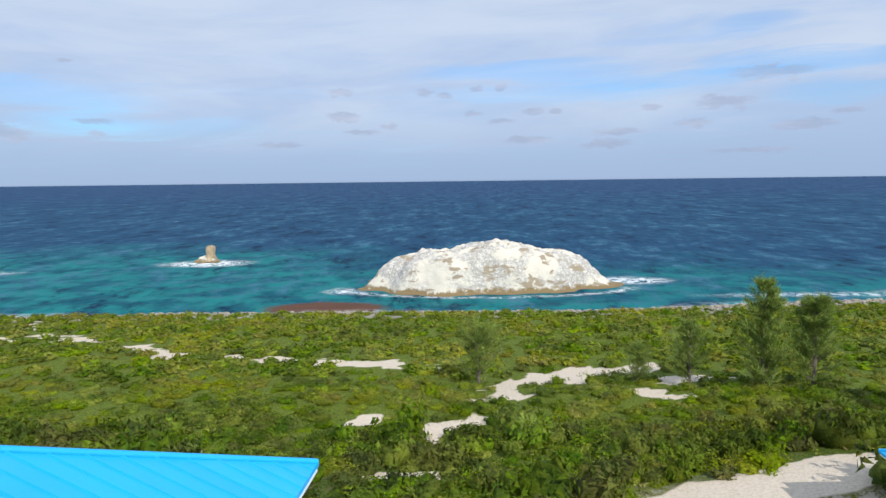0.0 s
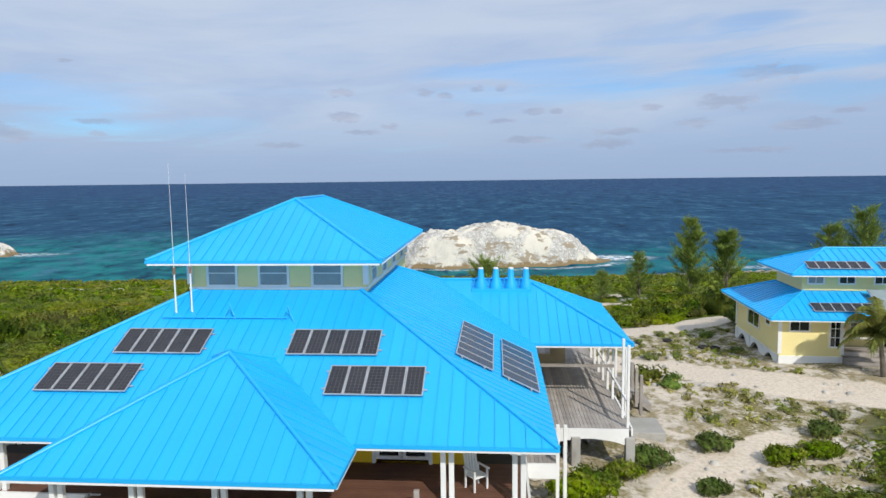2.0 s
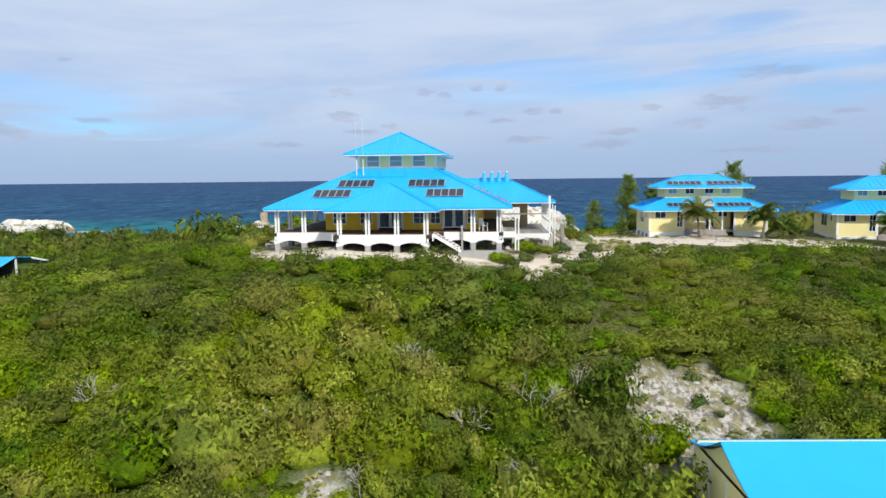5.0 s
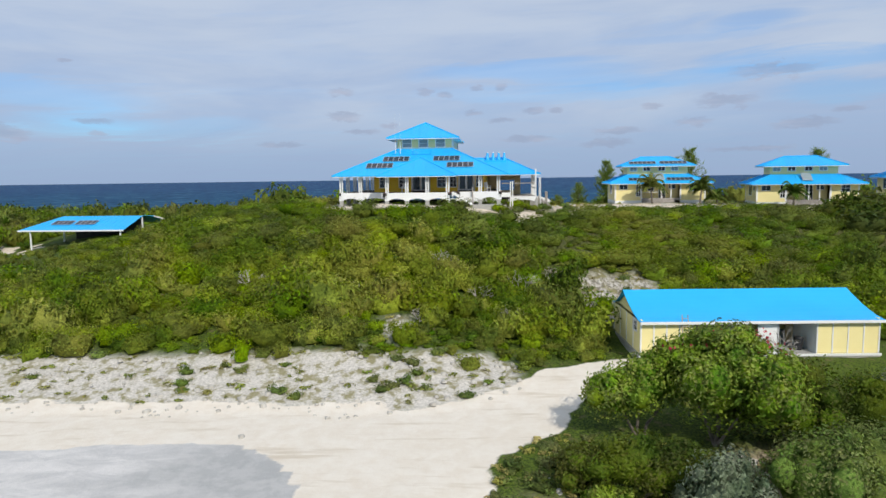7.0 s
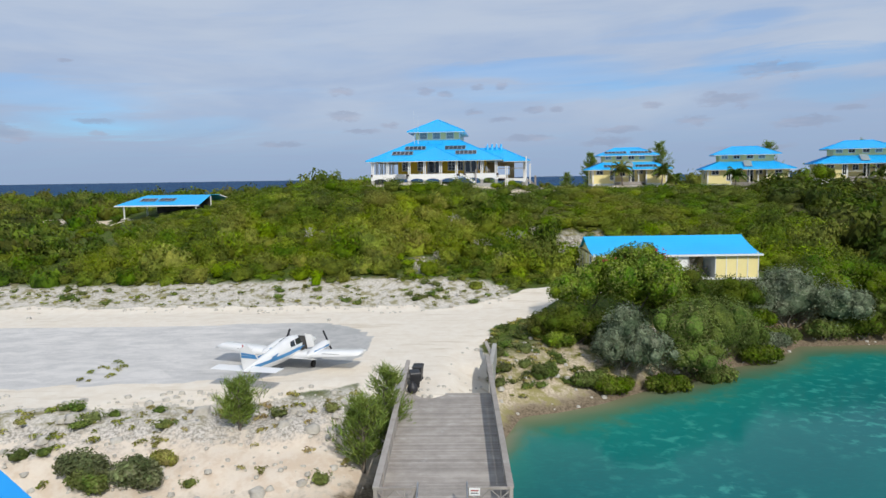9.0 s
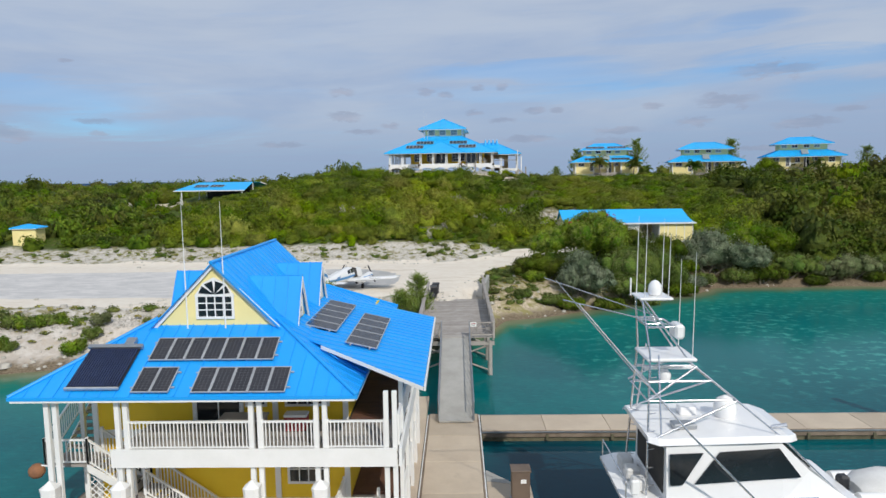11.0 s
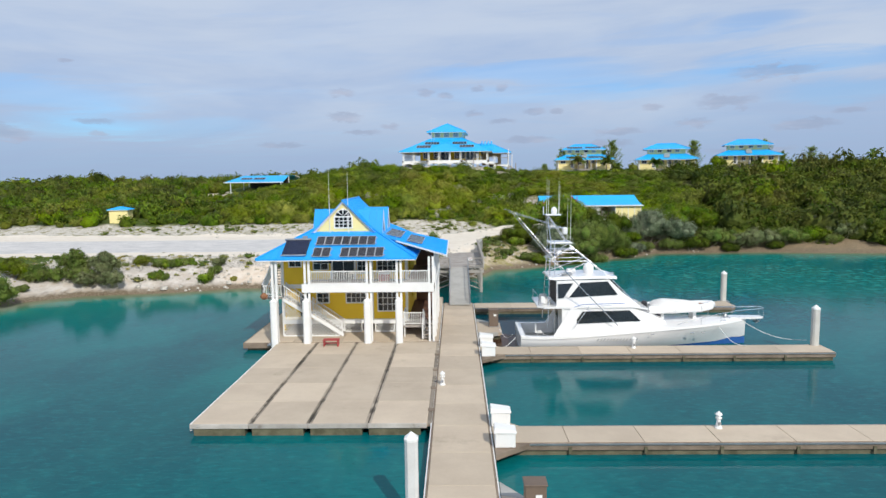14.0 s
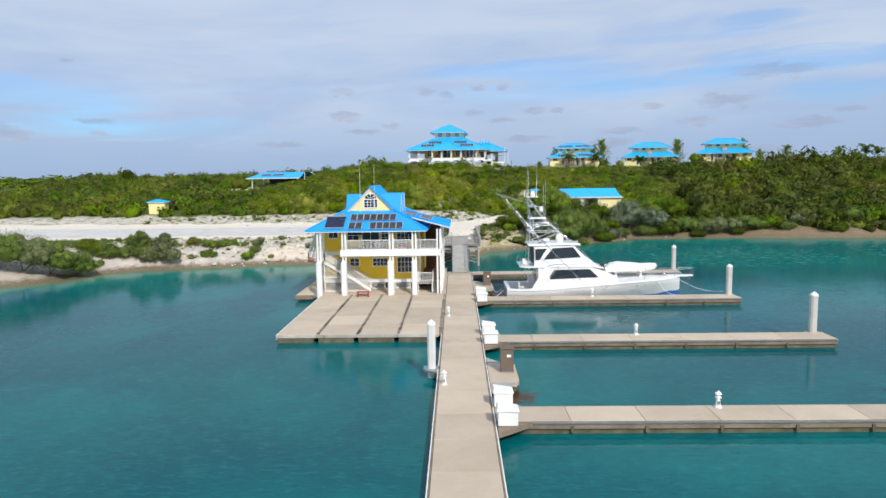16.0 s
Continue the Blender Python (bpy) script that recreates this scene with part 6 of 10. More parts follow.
def dock_box(x_, y_):
    t = thing("dock_box", "white fibreglass dock box with a sloping lid", "box", pose(x_, y_, DK), "dock boxes")
    part("body", Geo().span((-0.44, -0.34, 0), (0.44, 0.34, 0.66), 0.02), M["white"], t)
    rim = [(-0.49, -0.39), (0.49, -0.39), (0.49, 0.39), (-0.49, 0.39)]
    part("lid", Geo().loft([[(x, y, 0.66) for x, y in rim], [(x, y, 0.74 - 0.05 * (x > 0)) for x, y in rim], [(x * 0.93, y * 0.9, 0.90 - 0.14 * (x > 0)) for x, y in rim]], smooth=False), M["white"], t)
    for s in (-0.2, 0.2):
        part("hinge", Geo().box((-0.455, s, 0.66), (0.02, 0.12, 0.07)), M["steel"], t)
    part("hasp", Geo().box((0.455, 0, 0.6), (0.02, 0.06, 0.12)), M["steel"], t)


for a, b in PIERS[:3]:
    dock_box(1.93, a - 0.2)
    dock_box(1.9, b + 0.22)

# work platform in front of the boathouse: four concrete slabs with dark gaps
t = thing("work_platform", "wide tan concrete platform of four slabs with grimy joints", "dock", pose(0, 0, 0))
for k in range(4):
    part("float", Geo().span((-12.95 + 2.84 * k, 47.16, -0.4), (-12.95 + 2.84 * k + 2.5, 62.8, DK - 0.26), 0.02), M["float"], t)
qs = [-13.05 + 11.45 * k / 4 for k in range(5)]
for a, b in zip(qs, qs[1:]):
    for k in range(5):
        part("slab", Geo().span((a + (0.14 if a > -13 else 0), 47.2 + 3.14 * k, DK - 0.22), (b - 0.14 * (b < -1.7), 47.2 + 3.14 * (k + 1) - 0.015, DK), 0.01), M["dock"], t)
M["joint"] = surface("weathered joint boards", (0.40, 0.345, 0.275), (0.25, 0.205, 0.155), 1.3, rough=0.85, bump=0.3, object_random=0.3, stain=(0.10, 0.085, 0.065), stain_scale=0.7, stain_at=(0.5, 0.66))
for q in qs[1:-1]:
    part("joint_gap", Geo().span((q - 0.14, 47.25, DK - 0.2), (q + 0.14, 62.85, DK - 0.1)), M["dark"], t)
    for k in range(5):
        y_ = 47.24 + 3.13 * k
        for s in (-0.085, 0.085):
            part("joint_board", Geo().span((q + s - 0.05, y_, DK - 0.1), (q + s + 0.05, y_ + 3.09, DK - 0.012), 0.008), M["joint"], t)
for k in range(5):
    y_ = 47.24 + 3.13 * k
    part("joint_board", Geo().span((-1.59, y_, DK - 0.2), (-1.39, y_ + 3.08, DK - 0.025), 0.008), M["joint"], t)
M["pale_waler"] = surface("bleached timber waler", (0.50, 0.465, 0.42), (0.37, 0.34, 0.30), 1.1, rough=0.85, bump=0.25, object_random=0.15, stain=(0.22, 0.19, 0.15), stain_scale=1.1)
for k in range(4):
    a, b = -13.12 + 2.88 * k, -13.12 + 2.88 * (k + 1) - 0.02
    w_ = part("waler", Geo().span((a, 47.1, DK - 0.24), (b, 47.2, DK - 0.02), 0.012), M["pale_waler"], t)
    part("bolt_head", Geo().lathe((0, 0, 0), ((0.035, 0), (0.035, 0.02), (0.015, 0.03)), 6), M["steel"], w_, m=pose(a + 0.4, 47.1, DK - 0.13, 90, 0, 0))
    part("bolt_head", Geo().lathe((0, 0, 0), ((0.035, 0), (0.035, 0.02), (0.015, 0.03)), 6), M["steel"], w_, m=pose(b - 0.4, 47.1, DK - 0.13, 90, 0, 0))
part("waler", Geo().span((-13.14, 47.2, DK - 0.36), (-13.05, 62.3, DK - 0.03)), M["white"], t)
for y_ in (49.0, 52.5, 56.0, 59.5):
    part("hinge_plate", Geo().span((-1.64, y_ - 0.2, DK - 0.02), (-1.34, y_ + 0.2, DK + 0.012)), M["dock_edge"], t)
t = thing("boathouse_platform", "tan concrete platform under the boathouse with stained timber edge", "dock", pose(0, 0, 0))
part("float", Geo().span((-15.35, 63.2, -0.4), (-1.55, 80.3, DK - 0.26)), M["float"], t)
for k in range(4):
    part("slab", Geo().span((-15.5 + 3.51 * k + 0.01, 63.05, DK - 0.24), (-15.5 + 3.51 * (k + 1) - 0.01, 80.5, DK + 0.02), 0.015), M["dock"], t)
part("waler", Geo().span((-15.6, 62.94, DK - 0.4), (-1.5, 63.04, DK - 0.01)), M["dock_edge"], t)
part("waler", Geo().span((-15.6, 63.05, DK - 0.4), (-15.51, 80.4, DK - 0.01)), M["dock_edge"], t)

# gangway and timber bridge to the shore
gw = thing("gangway", "grey aluminium gangway sloping from shore to dock", "gangway", pose(0, 0, 0))
A_, B_ = Vector((0.15, 76.2, 0.72)), Vector((0.12, 86.9, 2.74))
d_ = B_ - A_
g = Geo().prism([A_ + Vector((-0.92, 0, 0)), A_ + Vector((0.92, 0, 0)), B_ + Vector((0.92, 0, 0)), B_ + Vector((-0.92, 0, 0))], (0, 0, -0.08))
part("deck_plate", g, M["concrete"], gw)
for s in (-0.95, 0.95):
    for z_, r_ in ((0.06, 0.04), (1.05, 0.035)):
        part("rail", Geo().tube(A_ + Vector((s, 0, z_)), B_ + Vector((s, 0, z_)), r_), M["steel"], gw)
    k_ = 11
    for i in range(k_):
        p, q = A_ + d_ * (i / k_), A_ + d_ * ((i + 1) / k_)
        part("brace", Geo().tube(p + Vector((s, 0, 0.06)), q + Vector((s, 0, 1.05)), 0.018, n=6), M["steel"], gw)
        part("stanchion", Geo().tube(p + Vector((s, 0, 0.06)), p + Vector((s, 0, 1.05)), 0.02, n=6), M["steel"], gw)
BZ, BY = 2.72, 86.6
br = thing("timber_bridge", "weathered grey timber bridge with plank deck and rails", "bridge", pose(0, 0, 0))
plank_floor(br, -2.42, 2.75, BY, 100.6, BZ, "x", 0.15, M["grey_wood"], 0.06, name="plank")
for x_ in (-2.2, -0.7, 0.8, 2.35):
    part("joist", Geo().span((x_ - 0.08, BY, BZ - 0.36), (x_ + 0.08, 100.1, BZ - 0.07)), M["grey_wood"], br)
for y_ in (86.8, 90.5, 94.3, 98.0):
    part("cross_beam", Geo().span((-2.7, y_ - 0.12, BZ - 0.62), (2.8, y_ + 0.12, BZ - 0.36)), M["grey_wood"], br)
    for x_ in (-2.4, 2.5):
        part("timber_stilt", Geo().tube((x_, y_, -2.0), (x_, y_, BZ - 0.3), 0.16, 0.15, 10), M["grey_wood"], br)
    part("cross_brace", Geo().tube((-2.4, y_, 0.3), (2.5, y_, BZ - 0.6), 0.06), M["grey_wood"], br)
    part("cross_brace", Geo().tube((2.5, y_, 0.3), (-2.4, y_, BZ - 0.6), 0.06), M["grey_wood"], br)
for x_, y1 in ((-2.42, 104.0), (2.72, 105.2)):
    part("hand_rail", Geo().span((x_ - 0.13, BY - 0.1, BZ + 1.0), (x_ + 0.13, y1, BZ + 1.08), 0.01), M["grey_wood"], br)
    part("mid_rail", Geo().span((x_ - 0.03, BY - 0.1, BZ + 0.5), (x_ + 0.03, y1, BZ + 0.66)), M["grey_wood"], br)
    part("kick_rail", Geo().span((x_ - 0.03, BY - 0.1, BZ + 0.05), (x_ + 0.03, y1, BZ + 0.4)), M["grey_wood"], br)
    k_ = 8
    for i in range(k_ + 1):
        part("rail_post", Geo().box((x_, BY + (y1 - BY - 0.2) * i / k_, BZ + 0.4), (0.12, 0.12, 1.25)), M["grey_wood"], br)
part("wing_wall", Geo().box((3.1, 105.6, BZ + 0.1), (0.3, 5.2, 1.9), rz=-6, bevel=0.03), M["concrete"], br, "pale concrete wing wall")
part("wing_rail", Geo().box((2.95, 107.8, BZ + 0.75), (0.24, 4.0, 0.1), rz=4, bevel=0.01), M["grey_wood"], br)
part("abutment", Geo().span((-2.6, 99.6, 0.2), (2.75, 100.3, BZ - 0.08)), M["concrete"], br)
for a, b in ((-2.45, -0.95), (1.15, 2.75)):
    for z_ in (0.12, 0.95):
        part("end_rail", Geo().span((a, BY - 0.08, BZ + z_), (b, BY, BZ + z_ + 0.09)), M["grey_wood"], br)
    n_ = 2
    for i in range(n_):
        l, r = a + (b - a) * i / n_, a + (b - a) * (i + 1) / n_
        for p, q in (((l, 0.2), (r, 0.95)), ((r, 0.2), (l, 0.95)), (((l + r) / 2, 0.2), ((l + r) / 2, 0.95)), ((l, 0.58), (r, 0.58))):
            part("lattice_bar", Geo().tube((p[0], BY - 0.04, BZ + p[1]), (q[0], BY - 0.04, BZ + q[1]), 0.022, n=5), M["grey_wood"], br)
    for x_ in (a, b):
        part("rail_post", Geo().box((x_, BY - 0.04, BZ + 0.5), (0.13, 0.13, 1.15)), M["grey_wood"], br)
sg = thing("notice_sign", "small white notice sign on the bridge rail", "sign", pose(1.35, BY - 0.14, BZ + 0.9))
part("board", Geo().box((0, 0, 0), (0.42, 0.02, 0.3), bevel=0.004), M["white"], sg)
part("text_bar", Geo().box((0, -0.014, 0.05), (0.3, 0.004, 0.05)), M["red"], sg)
part("text_bar", Geo().box((0, -0.014, -0.05), (0.3, 0.004, 0.03)), M["black"], sg)


def wheelie_bin(x_, y_, z_, turn, label):
    t = thing("wheelie_bin", label, "bin", pose(x_, y_, z_, 0, 0, turn), "wheelie bins")
    part("body", Geo().loft([[(-0.23, -0.25, 0.1), (0.23, -0.25, 0.1), (0.23, 0.25, 0.1), (-0.23, 0.25, 0.1)], [(-0.3, -0.35, 0.98), (0.3, -0.35, 0.98), (0.3, 0.33, 0.98), (-0.3, 0.33, 0.98)]], smooth=False), M["black"], t)
    part("lid", Geo().loft([[(-0.32, -0.38, 0.98), (0.32, -0.38, 0.98), (0.32, 0.35, 0.98), (-0.32, 0.35, 0.98)], [(-0.3, -0.34, 1.05), (0.3, -0.34, 1.05), (0.3, 0.33, 1.1), (-0.3, 0.33, 1.1)]], smooth=False), M["black"], t)
    part("handle", Geo().tube((-0.25, 0.4, 1.0), (0.25, 0.4, 1.0), 0.025), M["black"], t)
    for s in (-0.24, 0.24):
        part("wheel", Geo().tube((s - 0.03, 0.28, 0.12), (s + 0.03, 0.28, 0.12), 0.12, n=12), M["black"], t)


wheelie_bin(-1.85, 101.5, BZ + 0.02, 12, "black wheelie bin standing by the bridge rail")
wheelie_bin(-1.72, 102.6, BZ + 0.08, -8, "black wheelie bin behind another one")
bag = Geo().lathe((0, 0, 0), ((0.18, 0), (0.3, 0.12), (0.32, 0.3), (0.24, 0.5), (0.08, 0.62), (0.1, 0.7)), 12)
tagged(part("rubbish_bag", bag, M["black"], None, m=pose(-1.95, 100.7, BZ)), "tied black rubbish bag beside the bins", "bag")

bn = thing("low_bench", "low red painted wooden bench on the platform", "bench", pose(-9.0, 61.95, DK, 0, 0, 2))
for k in range(4):
    part("seat_slat", Geo().box((0, -0.24 + 0.16 * k, 0.45), (1.15, 0.14, 0.05), bevel=0.008), M["red"], bn)
for sx in (-0.48, 0.48):
    for sy in (-0.2, 0.2):
        part("leg", Geo().box((sx, sy, 0.21), (0.09, 0.09, 0.42)), M["red"], bn)
    part("cross_rail", Geo().box((sx, 0, 0.34), (0.06, 0.5, 0.09)), M["red"], bn)
part("stretcher", Geo().box((0, 0, 0.2), (0.95, 0.05, 0.08)), M["red"], bn)

# ---------------------------------------------------------------- boathouse
M["roof"] = surface("deeper blue painted metal roof", (0.014, 0.355, 0.86), (0.011, 0.325, 0.83), 0.25, rough=0.4, bump=0.02, grain=0.03, object_random=0.035)
bh_ = thing("boathouse", "two-storey yellow boathouse with blue roof, white verandas and gable", "house", pose(0, 0, 0))
P2 = 0.53
E2 = 6.69
X0, X1, Y0, Y1 = -14.4, -3.0, 62.8, 77.7
roof = hip_roof(bh_, X0, X1, Y0, Y1, E2, P2, top=E2 + 1.85, width=0.5, pieces=(1, 0, 0, 1))
# lean-to over the side veranda, at a shallower fall
slope(roof, (-0.85, 63.2, 6.85), (-0.85, 74.0, 6.85), (-6.2, 74.0, 8.09), (-6.2, 66.3, 8.09), width=0.5)
part("verge_board", Geo().prism([(-0.85, 63.15, 6.74), (-0.85, 63.15, 6.86), (-4.6, 65.25, 7.73), (-4.6, 65.25, 7.61)], (0, -0.06, 0)), M["white"], roof)
part("fascia", Geo().span((-0.84, 63.2, 6.7), (-0.78, 74.0, 6.84)), M["white"], roof)
# steep upper gable with dormers
GX, GY0, GY1, GZ, GR, HW = -8.6, 65.95, 74.3, 8.3, 10.68, 2.35
for s in (-1, 1):
    a, b = (GX + s * HW * 1.08, GY0 - 0.25, GZ - 0.18), (GX + s * HW * 1.08, GY1 + 0.2, GZ - 0.18)
    c, d = (GX, GY1 + 0.2, GR), (GX, GY0 - 0.25, GR)
    slope(roof, *( (a, b, c, d) if s > 0 else (b, a, d, c) ), width=0.5)
part("gable_wall", Geo().prism([(GX - HW, GY1 - 0.1, GZ - 0.2), (GX + HW, GY1 - 0.1, GZ - 0.2), (GX, GY1 - 0.1, GR - 0.1)], (0, 0.12, 0)), M["yellow"], bh_)
ridge_cap(roof, (GX, GY0 - 0.25, GR), (GX, GY1, GR))
gab = Geo().prism([(GX - HW, GY0, GZ), (GX + HW, GY0, GZ), (GX, GY0, GR - 0.1)], (0, 0.12, 0))
gable = part("gable_wall", gab, M["yellow"], bh_)
for s in (-1, 1):
    part("barge_board", Geo().prism([(GX + s * HW * 1.06, GY0 - 0.05, GZ - 0.1), (GX, GY0 - 0.05, GR - 0.02), (GX, GY0 - 0.05, GR - 0.2), (GX + s * HW * 0.95, GY0 - 0.05, GZ - 0.1)], (0, -0.06, 0)), M["white"], gable)
w_ = window(gable, "y", GY0 - 0.01, GX - 0.62, GX + 0.62, GZ + 0.38, GZ + 1.12, -1, 4, 3, name="gable_window")
fan = Geo().prism([(GX - 0.75, GY0 - 0.05, GZ + 1.14), (GX + 0.75, GY0 - 0.05, GZ + 1.14), (GX + 0.42, GY0 - 0.05, GZ + 1.62), (GX, GY0 - 0.05, GZ + 1.84), (GX - 0.42, GY0 - 0.05, GZ + 1.62)], (0, 0.03, 0))
fl = part("fan_light", fan, M["white"], gable)
for k in range(4):
    a0, a1 = math.pi * (k + 0.12) / 4, math.pi * (k + 0.88) / 4
    part("pane", Geo().prism([(GX, GY0 - 0.06, GZ + 1.2), (GX + 0.58 * math.cos(a0), GY0 - 0.06, GZ + 1.2 + 0.50 * math.sin(a0)), (GX + 0.58 * math.cos(a1), GY0 - 0.06, GZ + 1.2 + 0.50 * math.sin(a1))], (0, 0.008, 0)), M["glass"], fl)
for y_ in (67.6, 71.4):
    dr = part("dormer", Geo().prism([(-5.9, y_ - 0.95, 8.1), (-5.9, y_ + 0.95, 8.1), (-5.9, y_, 9.75)], (-0.1, 0, 0)), M["yellow"], bh_)
    for s in (-1, 1):
        a, b = (-5.75, y_ + s * 1.12, 7.9), (-8.3, y_ + s * 1.12, 7.9)
        c, d = (-8.3, y_, 9.95), (-5.75, y_, 9.95)
        slope(dr, a, b, c, d, width=0.5)
        part("barge_board", Geo().prism([(-5.78, y_ + s * 1.08, 7.92), (-5.78, y_, 9.9), (-5.78, y_, 9.72), (-5.78, y_ + s * 0.95, 7.92)], (0.06, 0, 0)), M["white"], dr)
    window(dr, "x", -5.89, y_ - 0.28, y_ + 0.28, 8.4, 9.0, 1, 2, 2)
for y_ in (69.5,):
    dr = part("dormer", Geo().prism([(-11.3, y_ - 0.95, 8.1), (-11.3, y_ + 0.95, 8.1), (-11.3, y_, 9.75)], (0.1, 0, 0)), M["yellow"], bh_)
    for s in (-1, 1):
        slope(dr, (-11.45, y_ + s * 1.12, 7.9), (-8.9, y_ + s * 1.12, 7.9), (-8.9, y_, 9.9), (-11.45, y_, 9.9), width=0.5, pieces=False)
# floors and walls
UF, LF = 4.72, 1.6
part("upper_floor", Geo().span((-11.15, 63.05, UF - 0.3), (-1.7, 66.0, UF - 0.04)), M["dark"], bh_)
part("upper_floor", Geo().span((-13.3, 66.2, UF - 0.3), (-1.7, 74.0, UF - 0.04)), M["dark"], bh_)
plank_floor(bh_, -11.15, -1.7, 63.0, 65.95, UF, "x", 0.14, M["grey_wood"])
plank_floor(bh_, -3.75, -1.7, 65.95, 74.0, UF, "x", 0.14, M["deck"])
part("veranda_fascia", Geo().span((-11.2, 62.92, 4.25), (-1.75, 63.0, 4.86)), M["white"], bh_)
part("veranda_fascia", Geo().span((-1.68, 62.95, 4.25), (-1.58, 74.0, 4.86)), M["white"], bh_)
part("veranda_ceiling", Geo().span((-11.1, 63.05, 4.2), (-1.7, 65.95, 4.26)), M["white"], bh_)
part("lower_floor", Geo().span((-13.3, 66.2, LF - 0.2), (-4.0, 76.8, LF)), M["deck"], bh_)
part("lower_floor", Geo().span((-3.84, 66.52, LF - 0.2), (-1.8, 74.0, LF)), M["deck"], bh_)
part("veranda_ceiling", Geo().span((-3.68, 66.0, 4.2), (-1.7, 74.0, 4.26)), M["grey_wood"], bh_)
part("end_wall", Geo().span((-3.68, 73.86, LF), (-1.84, 73.98, 4.2)).span((-3.68, 73.86, UF), (-1.84, 73.98, 6.8)), M["deck"], bh_, "dark brown boarded end wall")
part("side_skirt", Geo().span((-1.84, 64.0, DK + 0.05), (-1.79, 74.0, LF - 0.05)), M["deck"], bh_)
WF = 66.0
low_holes = [(-10.75, -9.9, 2.95, 3.65), (-8.5, -7.1, 2.95, 3.65), (-6.1, -4.7, 2.3, 3.75), (-12.1, -11.35, LF, LF + 2.1)]
up_holes = [(-12.8, -11.95, 5.75, 6.35), (-10.95, -9.9, 5.5, 6.4), (-9.5, -7.9, UF, UF + 1.95), (-7.6, -6.95, UF + 0.6, UF + 1.8), (-6.1, -4.6, UF + 0.6, UF + 1.8)]
fw = wall_with_openings(bh_, "y", WF, -13.44, -3.85, 1.35, 7.4, 0.15, low_holes + up_holes, M["deep_yellow"], "front_wall")
wall_with_openings(bh_, "x", -3.85, WF + 0.15, 76.8, 1.35, 7.2, 0.15, [(68.0, 69.2, UF, UF + 2.05), (70.5, 71.8, 2.4, 3.8), (72.5, 73.6, UF + 0.8, UF + 2.0)], M["deep_yellow"], "side_wall", -1)
wall_with_openings(bh_, "x", -13.44, WF + 0.15, 76.8, 0.7, 7.0, 0.15, [], M["deep_yellow"], "side_wall")
wall_with_openings(bh_, "y", 76.95, -13.44, -3.85, 0.7, 7.2, 0.15, [], M["deep_yellow"], "back_wall", -1)
part("band_board", Geo().span((-13.44, WF - 0.05, 4.05), (-11.2, WF, 4.36)), M["white"], bh_)
part("water_table", Geo().span((-13.4, WF - 0.06, 1.3), (-3.8, WF, 1.66)), M["white"], bh_)
for x_ in (-13.36, -3.92, -6.55):
    part("corner_board", Geo().box((x_, WF - 0.03, 4.3), (0.2, 0.07, 5.8)), M["white"], bh_)
window(fw, "y", WF, -10.75, -9.9, 2.95, 3.65, -1, 2, 2)
window(fw, "y", WF, -8.5, -7.1, 2.95, 3.65, -1, 4, 2)
window(fw, "y", WF, -6.1, -4.7, 2.3, 3.75, -1, 4, 3)
window(fw, "y", WF, -10.95, -9.9, 5.5, 6.4, -1, 2, 2)
window(fw, "y", WF, -9.5, -7.9, UF, UF + 1.95, -1, 2, 1, name="veranda_door", frame_t=0.16)
window(fw, "y", WF, -7.6, -6.95, UF + 0.6, UF + 1.8, -1, 2, 3)
window(fw, "y", WF, -6.1, -4.6, UF + 0.6, UF + 1.8, -1, 4, 3)
window(fw, "y", WF, -12.8, -11.95, 5.75, 6.35, -1, 2, 1)
part("door", Geo().box((-11.72, WF + 0.05, LF + 1.05), (0.74, 0.05, 2.1), bevel=0.01), M["glass"], bh_, "dark glazed door")
# double posts of the veranda
for x_ in (-13.2, -10.85, -6.4, -4.25, -1.95):
    for dx in (-0.14, 0.14):
        post(bh_, x_ + dx, 63.12, DK, 6.74, 0.16)
for y_ in (64.6, 66.9, 69.2, 71.5, 73.7):
    for dy in (-0.13, 0.13):
        post(bh_, -1.72, y_ + dy, DK, 6.95, 0.14)
for y_ in (66.4, 70.2, 76.8):
    post(bh_, -14.1, y_, DK, 6.75, 0.16)
for x0, x1 in ((-10.65, -6.6), (-6.2, -4.45), (-4.05, -2.15)):
    railing(bh_, (x0, 63.12, UF + 0.03), (x1, 63.12, UF + 0.03), 1.0, 0.125)
for y0, y1 in ((63.3, 66.8), (67.0, 71.4), (71.6, 73.6)):
    railing(bh_, (-1.72, y0, UF + 0.12), (-1.72, y1, UF + 0.12), 1.0, 0.16)
for y0, y1 in ((64.8, 69.0), (69.3, 73.6)):
    railing(bh_, (-1.72, y0, LF), (-1.72, y1, LF), 1.0, 0.16)
# piles that carry the front of the platform
for x_ in (-13.2, -10.87, -6.5, -4.25):
    pile(pose(x_, 62.75, 0), 3.9, "white painted square pile at the boathouse front", M["white"], 0.5)


